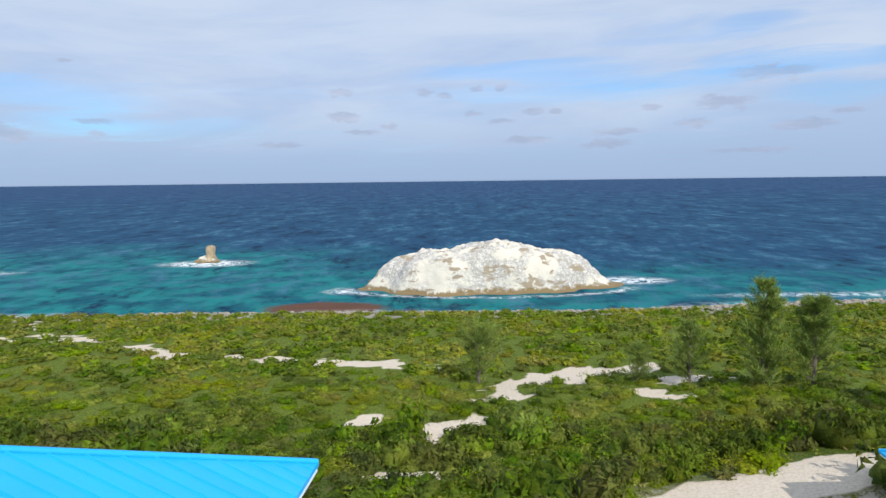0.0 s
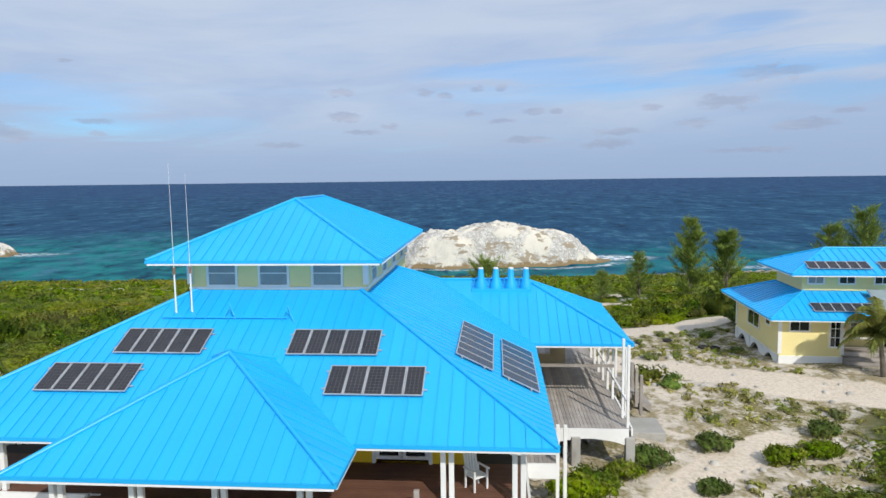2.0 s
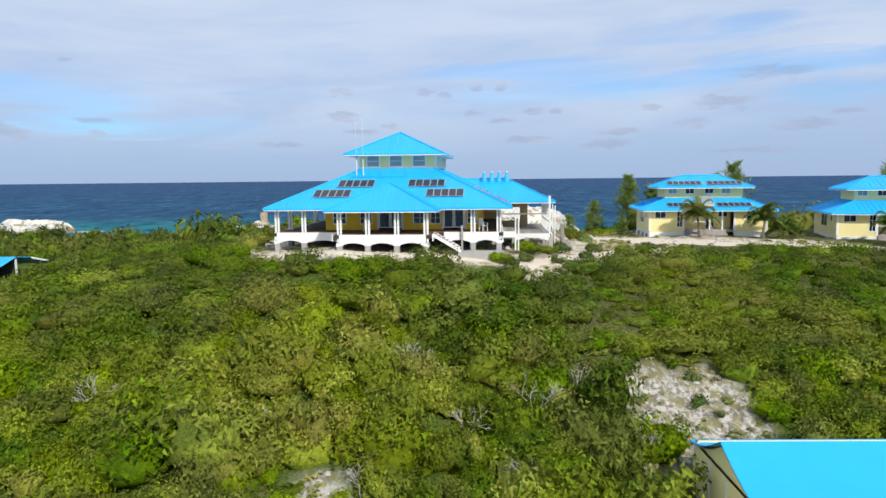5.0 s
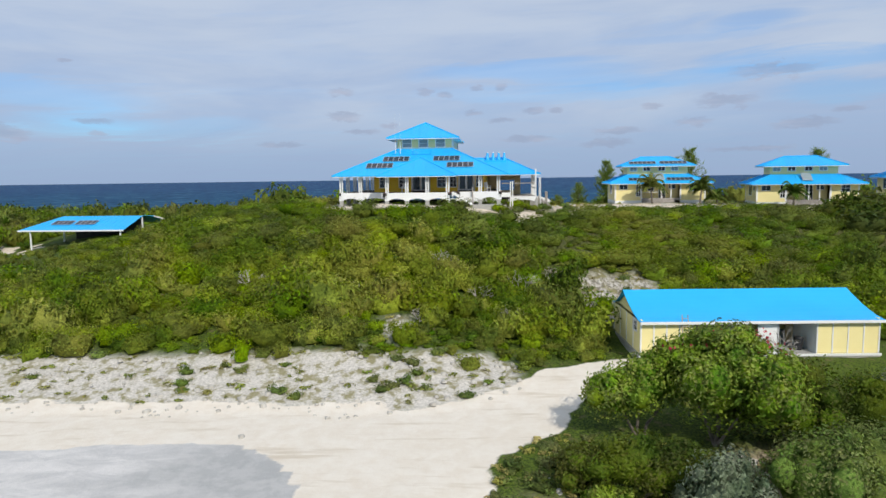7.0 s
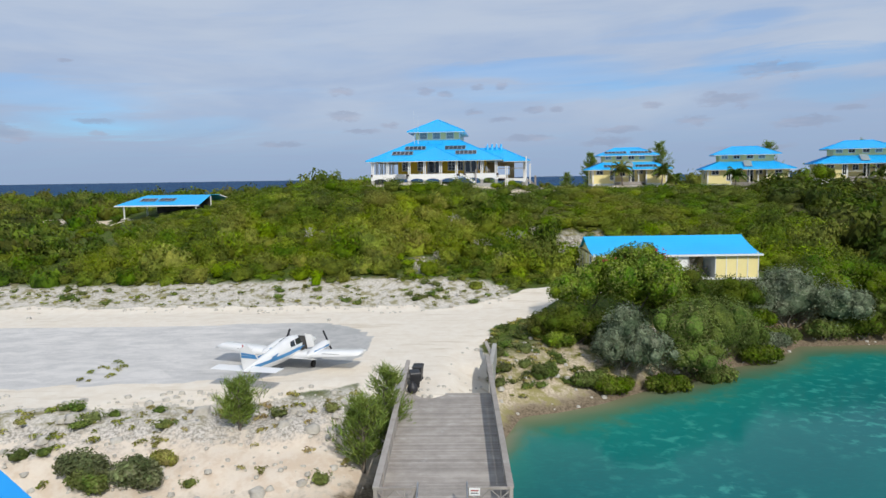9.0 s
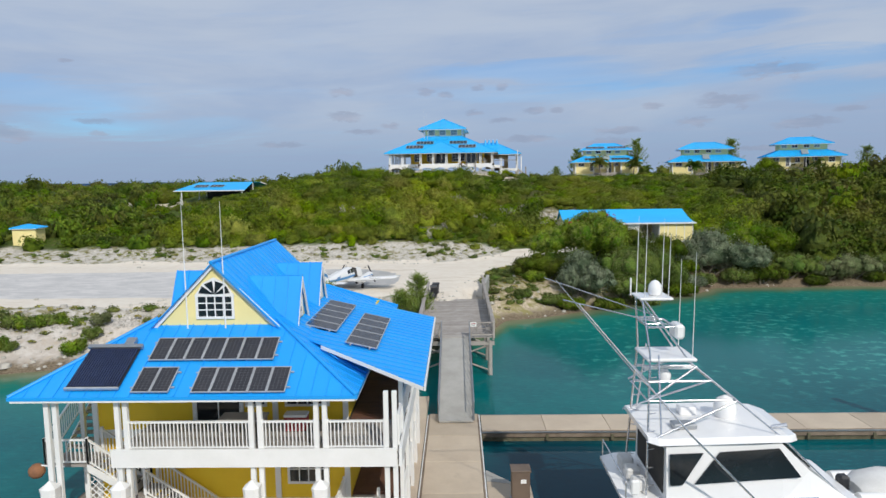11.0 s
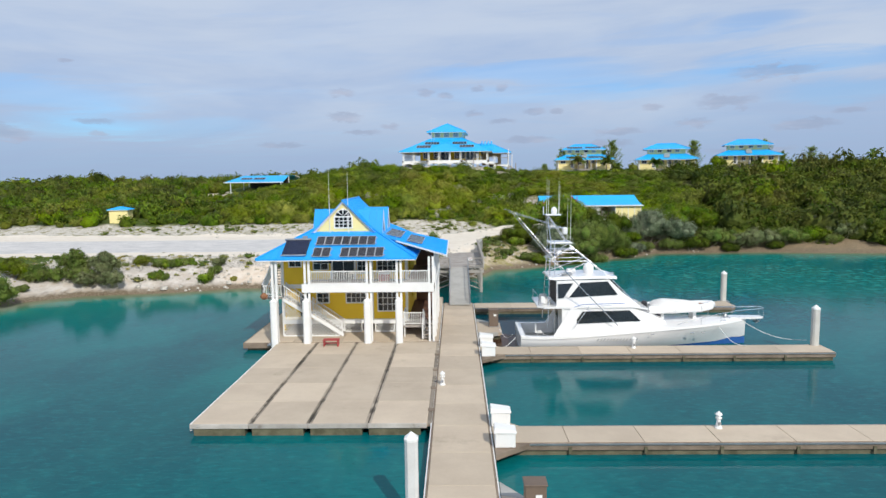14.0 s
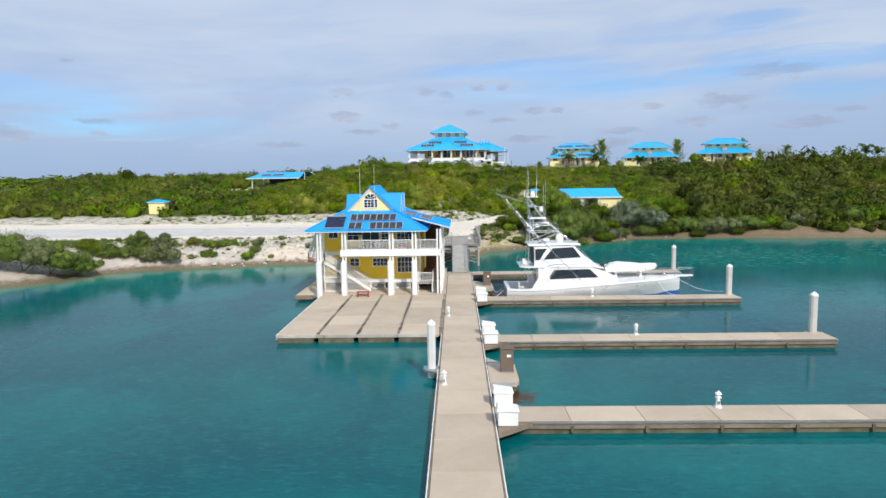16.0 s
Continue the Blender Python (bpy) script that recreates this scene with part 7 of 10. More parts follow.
def lattice(parent, x0, x1, y_, z0, z1, zs=None):
    """Diagonal lattice in a frame; zs gives the top's height at x1 where it slopes."""
    g = Geo()
    top = (lambda x: z1) if zs is None else (lambda x: z1 + (zs - z1) * (x - x0) / (x1 - x0))
    for s in (-1, 1):
        c_ = -6.0
        while c_ < (x1 - x0) + 6.0:
            pts = []
            for i in range(41):
                x = x0 + (x1 - x0) * i / 40
                z = z0 + s * (x - x0) + (-c_ if s > 0 else c_)
                if z0 <= z <= top(x):
                    pts.append((x, z))
            if len(pts) > 1:
                (ax, az), (bx, bz) = pts[0], pts[-1]
                g.tube((ax, y_ + 0.01 * s, az), (bx, y_ + 0.01 * s, bz), 0.02, n=4, caps=False)
            c_ += 0.25
    lt = part("lattice_panel", g, M["white"], parent)
    part("lattice_frame", Geo().span((x0, y_ - 0.03, z0 - 0.04), (x1, y_ + 0.03, z0 + 0.05)).span((x0 - 0.04, y_ - 0.03, z0), (x0 + 0.04, y_ + 0.03, top(x0))).span((x1 - 0.04, y_ - 0.03, z0), (x1 + 0.04, y_ + 0.03, top(x1))), M["white"], lt)
    return lt


# stairs up to the left, in two flights, with lattice below
ST = 65.28
fl1 = part("lower_flight", Geo().span((-11.45, ST - 0.5, 2.25), (-11.0, ST + 0.55, 2.33)), M["grey_wood"], bh_)
stairs(fl1, -8.6, ST, DK, 2.33, (-1, 0), 1.05, 10, 0.245)
fl2 = part("upper_flight", Geo().span((-14.6, ST - 0.5, 3.45), (-13.0, ST + 0.65, 3.53)), M["grey_wood"], bh_)
stairs(fl2, -11.4, ST, 2.33, 3.5, (-1, 0), 1.05, 7, 0.24)
stairs(fl2, -14.05, 66.0, 3.5, UF + 0.6, (0, 1), 1.0, 10, 0.26)
for s in (-0.5, 0.5):
    railing(fl1, (-8.7, ST + s, DK + 0.15), (-11.05, ST + s, 2.4), 0.95, 0.15)
    railing(fl2, (-11.4, ST + s, 2.4), (-13.05, ST + s, 3.55), 0.95, 0.15)
railing(fl2, (-14.6, ST - 0.5, 3.53), (-13.05, ST - 0.5, 3.53), 0.95, 0.15)
railing(fl2, (-14.6, ST - 0.5, 3.53), (-14.6, ST + 3.2, 5.3), 0.95, 0.15)
lattice(fl1, -11.05, -8.95, ST - 0.52, DK + 0.05, 2.15, DK + 0.45)
lattice(fl2, -13.1, -11.4, ST - 0.52, DK + 0.05, 1.95)
lattice(fl2, -13.1, -11.4, ST - 0.50, 2.0, 3.2, 2.15)
lattice(bh_, -8.85, -7.4, WF - 0.1, DK + 0.1, 1.35)
lattice(bh_, -6.35, -4.9, WF - 0.1, DK + 0.1, 1.35)
# small landing and steps on the other side
ld = part("landing", Geo().span((-4.1, 64.3, LF - 0.25), (-2.45, 66.5, LF - 0.1)), M["grey_wood"], bh_)
for x_ in (-4.0, -2.55):
    post(ld, x_, 64.4, DK, LF + 0.85, 0.09)
railing(ld, (-4.0, 64.35, LF - 0.1), (-2.55, 64.35, LF - 0.1), 0.95, 0.13)
railing(ld, (-4.05, 64.4, LF - 0.1), (-4.05, 65.9, LF - 0.1), 0.95, 0.15)
stairs(ld, -2.2, 63.4, DK, LF, (0, 1), 0.8, 5, 0.28, M["grey_wood"])
railing(ld, (-2.62, 63.4, DK + 0.1), (-2.62, 64.8, LF), 0.95, 0.13)
# things on the veranda
for x_, y_ in ((-9.9, 65.0), (-4.6, 65.2)):
    tv = thing("television_screen", "black flat screen under the veranda ceiling", "screen", pose(x_, y_, 6.35), "veranda screens")
    part("screen", Geo().box((0, 0, 0), (1.0, 0.06, 0.55), bevel=0.01), M["glass"], tv)
    part("bracket", Geo().box((0, 0.08, 0.35), (0.08, 0.08, 0.35)), M["steel"], tv)
rc = thing("red_cooler", "red cool box on the upper veranda", "cooler", pose(-5.5, 64.9, UF))
part("body", Geo().box((0, 0, 0.3), (0.8, 0.45, 0.5), bevel=0.03), M["red"], rc)
part("lid", Geo().box((0, 0, 0.6), (0.82, 0.47, 0.1), bevel=0.02), M["white"], rc)
ta = thing("veranda_table", "grey wooden table on the upper veranda", "table", pose(-7.2, 64.3, UF))
part("tabletop", Geo().box((0, 0, 0.74), (1.6, 0.8, 0.05), bevel=0.01), M["grey_wood"], ta)
for sx in (-0.7, 0.7):
    for sy in (-0.3, 0.3):
        part("leg", Geo().box((sx, sy, 0.36), (0.07, 0.07, 0.72)), M["grey_wood"], ta)
for x_, y_, h_ in ((-9.6, 65.8, 13.1), (-8.2, 65.8, 12.9)):
    t_ = thing("whip_antenna", "tall thin white whip antenna at the boathouse gable", "antenna", pose(x_, y_, 8.2), "boathouse antennas")
    part("mast", Geo().tube((0, 0, 0), (0, 0, 2.6), 0.03, 0.022), M["white"], t_)
    part("whip", Geo().tube((0, 0, 2.6), (0, 0, h_ - 8.2), 0.014, 0.007, 6), M["white"], t_)
rd = thing("round_buoy", "faded orange round float hung at the stair head", "float", pose(-14.1, 63.5, 3.9))
part("ball", Geo().lathe((0, 0, -0.26), ((0.02, 0), (0.16, 0.05), (0.25, 0.16), (0.27, 0.27), (0.24, 0.38), (0.14, 0.48), (0.02, 0.52)), 14), M["rust"], rd)
part("arm", Geo().tube((0, 0, 0.2), (0.9, 0.1, 0.1), 0.03), M["white"], rd)
# panels on the roof
B0 = pose(0, 0, 0)
ang2 = math.degrees(math.atan(P2))


def fs(x_, y_):
    return pose(x_, y_, E2 + P2 * (y_ - Y0) + 0.08, ang2, 0, 0)


solar_array("long row of seven dark solar panels on the front slope", fs(-10.38, 64.2), 7, 0.61, 1.14, "boathouse solar arrays")
solar_array("pair of dark solar panels on the front slope", fs(-10.4, 62.88), 2, 0.62, 1.16, "boathouse solar arrays")
solar_array("row of five dark solar panels near the eave", fs(-8.42, 62.86), 5, 0.61, 1.16, "boathouse solar arrays")
M["collector"] = surface("navy collector glass", (0.014, 0.022, 0.060), (0.020, 0.032, 0.085), 2.0, rough=0.18, bump=0.0, grain=0.1, spec=0.6)
hc = thing("tube_collector", "navy evacuated tube solar water collector on the roof", "solar heater", fs(-12.62, 63.05))
for k in range(20):
    part("tube", Geo().tube((0.06 + 0.085 * k, 0.05, 0.06), (0.06 + 0.085 * k, 1.85, 0.06), 0.036, n=6), M["collector"], hc)
part("back_sheet", Geo().span((0, 0.02, 0.0), (1.76, 1.88, 0.02)), M["black"], hc)
part("manifold", Geo().box((0.88, 1.95, 0.08), (1.95, 0.16, 0.16), bevel=0.03), M["steel"], hc)
part("foot_rail", Geo().box((0.88, -0.02, 0.04), (1.8, 0.08, 0.08)), M["pv_frame"], hc)
sl = math.degrees(math.atan((8.09 - 6.85) / 5.35))
ms = pose(-4.4, 67.2, 6.85 + 3.55 * 0.2316 + 0.09) @ pose(0, 0, 0, 0, 0, 90) @ pose(0, 0, 0, sl, 0, 0)
solar_array("solar panels on the side veranda roof", ms, 5, 1.02, 1.25, "side roof solar arrays")
ms = pose(-2.7, 66.0, 6.85 + 1.85 * 0.2316 + 0.09) @ pose(0, 0, 0, 0, 0, 90) @ pose(0, 0, 0, sl, 0, 0)
solar_array("solar panels nearer the side eave", ms, 5, 1.02, 1.2, "side roof solar arrays")
tagged(part("roof_hatch", Geo().box((0, 0, 0.06), (0.35, 0.35, 0.16), bevel=0.02), M["steel"], None, m=fs(-11.3, 65.0)), "small grey roof vent box on the blue slope", "vent")

# ---------------------------------------------------------------- sport fishing yacht
YC = 64.35
yacht = thing("motor_yacht", "white sport fishing yacht with dark windows and a tall tuna tower", "boat", pose(20.9 * 0.035, YC, 0.13) @ Matrix.Diagonal((0.965, 1.0, 1.0, 1.0)))
# stations: x, half beam at deck, deck height, half beam at chine, keel depth
ST_ = ((3.75, 2.30, 0.98, 2.15, -0.5), (5.5, 2.42, 0.94, 2.25, -0.6), (8.0, 2.5, 1.05, 2.3, -0.7), (11.0, 2.5, 1.28, 2.2, -0.8), (14.0, 2.35, 1.48, 1.75, -0.8), (16.5, 2.0, 1.60, 1.05, -0.7), (18.5, 1.45, 1.67, 0.45, -0.4), (19.9, 0.8, 1.70, 0.12, 0.25), (20.9, 0.12, 1.72, 0.03, 1.1))


def rib(x, b, z, c, k, inner=False):
    pts = []
    for s in (-1, 1):
        half = [(s * b, z), (s * (b * 0.985 + 0.0), z - 0.16), (s * (b * 0.6 + c * 0.4), z * 0.55 + 0.15), (s * c, 0.12 if x < 19 else 0.45), (s * c * 0.5, k * 0.5)]
        pts.append(half)
    ring = pts[0] + [(0, k)] + pts[1][::-1]
    return [(x, y, zz) for y, zz in ring]


hull = part("hull", Geo().loft([rib(*s) for s in ST_], closed=False, caps=False), M["gel"], yacht)
part("transom", Geo().add([p for p in rib(*ST_[0])], [tuple(range(11))]), M["gel"], hull)
part("boot_stripe", Geo().loft([[(x, s * (c + 0.015 + 0.35 * max(0, (b - c)) * 0.1), 0.12 if x < 19 else 0.34) for s in (1,)] + [(x, (c * 0.75 + 0.01), -0.25)] for x, b, z, c, k in ST_], closed=False, caps=False).loft([[(x, -(c + 0.015), 0.12 if x < 19 else 0.34)] + [(x, -(c * 0.75 + 0.01), -0.25)] for x, b, z, c, k in ST_], closed=False, caps=False), M["hull_blue"], hull)
# foredeck and side decks, with a slight crown
fore = [s for s in ST_ if s[0] >= 8.0]
part("foredeck", Geo().loft([[(x, -b, z), (x, -b * 0.5, z + 0.09), (x, 0, z + 0.13), (x, b * 0.5, z + 0.09), (x, b, z)] for x, b, z, c, k in fore], closed=False, caps=False), M["gel"], yacht)
part("rub_rail", Geo().loft([[(x, -b - 0.035, z - 0.13), (x, -b - 0.035, z - 0.07), (x, -b + 0.02, z - 0.07), (x, -b + 0.02, z - 0.13)] for x, b, z, c, k in ST_], caps=True, smooth=False).loft([[(x, b + 0.035, z - 0.13), (x, b + 0.035, z - 0.07), (x, b - 0.02, z - 0.07), (x, b - 0.02, z - 0.13)] for x, b, z, c, k in ST_], smooth=False), M["white"], hull)
for k in range(13):
    part("engine_vent", Geo().box((9.3 + 0.23 * k, -2.5, 0.78), (0.05, 0.03, 0.24), m=Matrix.Rotation(radians(40), 4, "Y")), M["steel"], hull)
for x_ in (13.2, 16.2, 17.0):
    part("port_fitting", Geo().box((x_, -ST_[4][1] + (x_ - 14) * 0.13 - 0.05, 1.15), (0.28, 0.05, 0.07), bevel=0.02), M["chrome"], hull)
# cockpit
part("cockpit_sole", Geo().span((3.95, -2.15, 0.18), (7.4, 2.15, 0.25)), M["concrete"], yacht)
for s in (-1, 1):
    part("coaming", Geo().loft([[(x, s * (b - 0.32), z - 0.02), (x, s * (b + 0.02), z - 0.02), (x, s * (b + 0.02), z + 0.05), (x, s * (b - 0.32), z + 0.05)] for x, b, z in ((3.75, 2.3, 0.98), (5.5, 2.42, 0.94), (8.0, 2.5, 1.05))], smooth=False), M["gel"], yacht)
    part("cockpit_liner", Geo().loft([[(x, s * (b - 0.32), 0.2), (x, s * (b - 0.28), 0.2), (x, s * (b - 0.28), z), (x, s * (b - 0.32), z)] for x, b, z in ((3.75, 2.3, 0.98), (5.5, 2.42, 0.94), (8.0, 2.5, 1.05))], smooth=False), M["gel"], yacht)
part("transom_cap", Geo().box((3.9, 0, 1.0), (0.36, 4.5, 0.1), bevel=0.03), M["gel"], yacht)
part("transom_liner", Geo().box((4.1, 0, 0.6), (0.05, 4.2, 0.8)), M["gel"], yacht)
fc = part("fighting_chair", Geo().box((5.3, 0, 0.8), (0.55, 0.55, 0.12), bevel=0.03).box((5.08, 0, 1.1), (0.1, 0.5, 0.55), bevel=0.03), M["white"], yacht)
part("pedestal", Geo().tube((5.3, 0, 0.2), (5.3, 0, 0.78), 0.07), M["chrome"], fc)
part("footrest", Geo().path([(5.5, -0.2, 0.75), (6.0, -0.2, 0.5), (6.0, 0.2, 0.5), (5.5, 0.2, 0.75)], 0.025), M["chrome"], fc)
# salon: a wedge-shaped house with dark side windows
def shell(rows, name, material, parent):
    """A closed body from rows of (x, half width low, z low, half width high, z high)."""
    ring = []
    for x, b0, z0, b1, z1 in rows:
        m_ = (b0 + b1) / 2
        ring.append([(x, -b0, z0), (x, -b1, z1), (x, -b1 * 0.55, z1 + 0.05), (x, b1 * 0.55, z1 + 0.05), (x, b1, z1), (x, b0, z0)])
    return part(name, Geo().loft(ring, smooth=False), material, parent)


salon = shell(((6.85, 2.15, 0.9, 2.0, 2.95), (8.0, 2.18, 1.0, 2.02, 3.0), (11.7, 2.08, 1.35, 1.9, 2.98), (12.8, 1.95, 1.45, 1.72, 2.6), (14.5, 1.55, 1.6, 1.3, 1.85)), "salon", M["gel"], yacht)
part("aft_bulkhead", Geo().span((6.75, -2.1, 0.25), (6.86, 2.1, 2.95)), M["gel"], salon)
part("salon_door", Geo().span((6.73, -0.2, 0.3), (6.76, 0.9, 2.4)), M["glass"], salon)
for s in (-1, 1):
    part("wing_panel", Geo().prism([(6.1, s * 2.2, 1.0), (7.8, s * 2.2, 1.0), (7.8, s * 2.1, 2.95), (7.35, s * 2.1, 2.95)], (0, s * 0.06, 0)), M["gel"], salon)
    part("salon_window", Geo().prism([(7.6, s * 2.165, 1.87), (12.5, s * 1.985, 1.99), (11.68, s * 1.945, 2.75), (8.25, s * 2.085, 2.72)], (0, s * 0.025, 0)), M["glass"], salon)
# flybridge deck and enclosed bridge
part("bridge_deck", Geo().loft([[(x, -b, z), (x, b, z), (x, b, z + 0.12), (x, -b, z + 0.12)] for x, b, z in ((5.0, 1.7, 2.95), (5.6, 2.05, 2.93), (7.2, 2.15, 2.95), (11.8, 2.0, 2.95), (13.1, 1.75, 2.72))], smooth=False), M["gel"], yacht)
for s in (-1, 1):
    part("accent_stripe", Geo().path([(7.6, s * 2.14, 3.05), (8.2, s * 2.1, 3.22), (11.3, s * 1.98, 3.26)], 0.025), M["hull_blue"], yacht)
bridge = shell(((6.4, 1.85, 3.0, 1.7, 4.85), (7.6, 1.9, 3.0, 1.7, 4.92), (10.25, 1.82, 3.05, 1.62, 4.9), (11.25, 1.75, 3.05, 1.5, 3.95), (12.6, 1.6, 2.8, 1.4, 2.95)), "bridge_house", M["gel"], yacht)
for s in (-1, 1):
    part("bridge_window", Geo().prism([(7.3, s * 1.87, 3.69), (10.85, s * 1.725, 3.84), (10.12, s * 1.68, 4.78), (8.15, s * 1.755, 4.70)], (0, s * 0.03, 0)), M["glass"], bridge)
    part("bridge_window", Geo().prism([(6.5, s * 1.86, 3.64), (6.9, s * 1.865, 3.66), (7.6, s * 1.77, 4.68), (6.5, s * 1.76, 4.64)], (0, s * 0.03, 0)), M["glass"], bridge)
# a dark sheet on the closed body stands in for the shaded inside
part("aft_opening", Geo().span((6.37, -1.5, 3.2), (6.41, 1.5, 4.7)), M["dark"], bridge)
part("windscreen", Geo().prism([(11.27, -1.42, 4.0), (11.27, 1.42, 4.0), (10.4, 1.45, 4.82), (10.4, -1.45, 4.82)], (0.03, 0, 0.04)), M["glass"], bridge)
part("hardtop", Geo().loft([[(x, -b, z), (x, -b * 0.9, z + 0.16), (x, b * 0.9, z + 0.16), (x, b, z)] for x, b, z in ((5.85, 1.6, 4.95), (6.15, 1.8, 4.92), (9.4, 1.8, 5.0), (10.5, 1.65, 4.96), (10.9, 1.3, 4.88))], smooth=False), M["gel"], yacht)
for y_ in (-0.9, 0.0, 0.9):
    part("bridge_seat", Geo().box((5.75, y_, 3.25), (0.5, 0.55, 0.4), bevel=0.06), M["cloth"], yacht)
part("aft_rail", Geo().path([(5.1, -1.7, 3.1), (5.1, -1.7, 3.7), (5.1, 1.7, 3.7), (5.1, 1.7, 3.1)], 0.025), M["chrome"], yacht)
part("life_ring", Geo().box((5.4, -1.7, 3.5), (0.3, 0.12, 0.5), bevel=0.05), M["white"], yacht)
dome = part("radar_dome", Geo().lathe((9.1, 0.2, 5.15), ((0.36, 0), (0.40, 0.2), (0.38, 0.45), (0.26, 0.65), (0.06, 0.74)), 18), M["gel"], yacht)
part("hardtop_box", Geo().box((7.85, 0.6, 5.25), (0.6, 0.5, 0.3), bevel=0.04), M["gel"], yacht)
part("hardtop_box", Geo().box((7.3, -0.7, 5.2), (0.8, 0.5, 0.18), bevel=0.04), M["steel"], yacht)
part("horn", Geo().tube((10.2, -0.9, 5.2), (10.7, -0.95, 5.25), 0.05, 0.09), M["chrome"], yacht)
# tuna tower of bent pipe
tw = part("tuna_tower", Geo().tube((6.45, -1.55, 1.5), (6.75, -0.75, 7.6), 0.038).tube((6.45, 1.55, 1.5), (6.75, 0.75, 7.6), 0.038), M["chrome"], yacht, m=pose(-0.65, 0, 0))
legs = []
for s in (-1, 1):
    legs.append(((6.95, s * 1.5, 4.95), (7.05, s * 0.72, 7.6)))
    legs.append(((11.0, s * 1.45, 5.0), (8.1, s * 0.7, 7.35)))
    legs.append(((8.1, s * 0.7, 7.35), (6.6, s * 0.42, 9.4)))
    legs.append(((6.75, s * 0.75, 7.6), (6.55, s * 0.42, 9.4)))
    legs.append(((13.4, s * 1.3, 2.7), (11.0, s * 1.45, 5.0)))
    legs.append(((6.45, s * 1.55, 4.95), (9.6, s * 1.1, 6.15)))
    legs.append(((6.55, s * 1.2, 6.2), (8.3, s * 0.8, 7.2)))
for a, b in legs:
    part("tower_leg", Geo().tube(a, b, 0.034), M["chrome"], tw)
for z_, x0, x1, w_ in ((6.15, 6.6, 9.6, 1.08), (6.75, 6.65, 8.8, 0.95), (8.6, 6.62, 7.25, 0.55)):
    for s in (-1, 1):
        part("tower_rail", Geo().tube((x0, s * w_, z_), (x1, s * w_ * 0.95, z_), 0.03), M["chrome"], tw)
    for x_ in (x0, x1):
        part("tower_rail", Geo().tube((x_, -w_, z_), (x_, w_, z_), 0.03), M["chrome"], tw)
part("tower_platform", Geo().box((7.5, 0, 7.42), (1.7, 1.6, 0.12), bevel=0.04), M["gel"], tw)
part("tower_platform", Geo().box((7.0, 0, 9.42), (1.15, 1.1, 0.09), bevel=0.03), M["gel"], tw)
part("helm_pod", Geo().box((7.9, 0, 8.25), (0.35, 0.7, 0.5), bevel=0.08), M["gel"], tw)
part("belly_band", Geo().path([(6.7, -0.6, 8.5), (7.6, -0.6, 8.5), (7.6, 0.6, 8.5), (6.7, 0.6, 8.5), (6.7, -0.6, 8.5)], 0.04), M["chrome"], tw)
for s in (-1, 1):
    for k in range(9):
        part("ladder_rung", Geo().tube((6.47 + 0.03 * k, s * (1.5 - 0.085 * k), 2.2 + 0.58 * k), (6.75 + 0.03 * k, s * (1.42 - 0.085 * k), 2.2 + 0.58 * k), 0.02, n=5), M["chrome"], tw)
part("sat_dome", Geo().lathe((7.1, 0, 9.48), ((0.2, 0), (0.24, 0.14), (0.22, 0.34), (0.12, 0.46), (0.02, 0.5)), 14), M["gel"], tw)
part("anemometer", Geo().tube((6.35, 0.35, 9.4), (6.35, 0.35, 10.0), 0.03), M["white"], tw)
part("open_array", Geo().box((7.7, 0, 6.95), (1.9, 0.12, 0.1), bevel=0.03), M["gel"], tw)
part("array_base", Geo().lathe((7.5, 0, 6.55), ((0.2, 0), (0.22, 0.2), (0.1, 0.35)), 12), M["gel"], tw)
for x_, y_, z0, z1 in ((6.6, -0.5, 9.4, 11.9), (6.6, 0.5, 9.4, 12.1), (7.4, -0.5, 9.4, 11.6), (8.2, -0.7, 7.4, 11.0), (8.2, 0.7, 7.4, 10.6), (7.5, 0.5, 9.4, 12.0)):
    part("whip_aerial", Geo().tube((x_, y_, z0), (x_ + 0.05, y_, z1), 0.016, 0.006, 6), M["white"], tw)
for s in (-1, 1):
    og = part("outrigger", Geo().tube((10.75, s * 2.4, 1.75), (6.6, s * 3.3, 5.9), 0.035, 0.03).tube((6.6, s * 3.3, 5.9), (3.35, s * 2.3, 9.65), 0.03, 0.015), M["chrome"], yacht)
    part("outrigger_stay", Geo().tube((8.7, s * 2.2, 3.1), (7.4, s * 2.9, 1.6), 0.02, n=5).tube((6.7, s * 0.7, 8.6), (2.9, s * 2.2, 9.75), 0.02, n=5), M["chrome"], og)
# bow: pulpit, rail, anchor, tender
part("pulpit", Geo().loft([[(x, -b, z), (x, b, z), (x, b, z + 0.13), (x, -b, z + 0.13)] for x, b, z in ((19.6, 0.5, 1.72), (21.3, 0.38, 1.72), (22.15, 0.25, 1.72))], smooth=False), M["gel"], yacht)
part("anchor", Geo().path([(21.3, 0, 1.68), (22.0, 0, 1.5), (21.6, 0.25, 1.42), (22.0, 0, 1.5), (21.6, -0.25, 1.42)], 0.045), M["steel"], yacht)
rail_pts = [(15.2, 1.95), (17.0, 1.62), (18.6, 1.2), (20.2, 0.6), (22.1, 0.36)]
for s in (-1, 1):
    part("bow_rail", Geo().path([(x, s * b, 2.14 + 0.05 * (x - 15) if x > 18 else 1.68 + 0.2 * (x - 15)) for x, b in rail_pts], 0.024), M["chrome"], yacht)
    for x, b in rail_pts[1:]:
        top = 2.14 + 0.05 * (x - 15) if x > 18 else 1.68 + 0.2 * (x - 15)
        part("stanchion", Geo().tube((x, s * b, 1.5 if x < 19 else 1.7), (x, s * b, top), 0.018, n=6), M["chrome"], yacht)
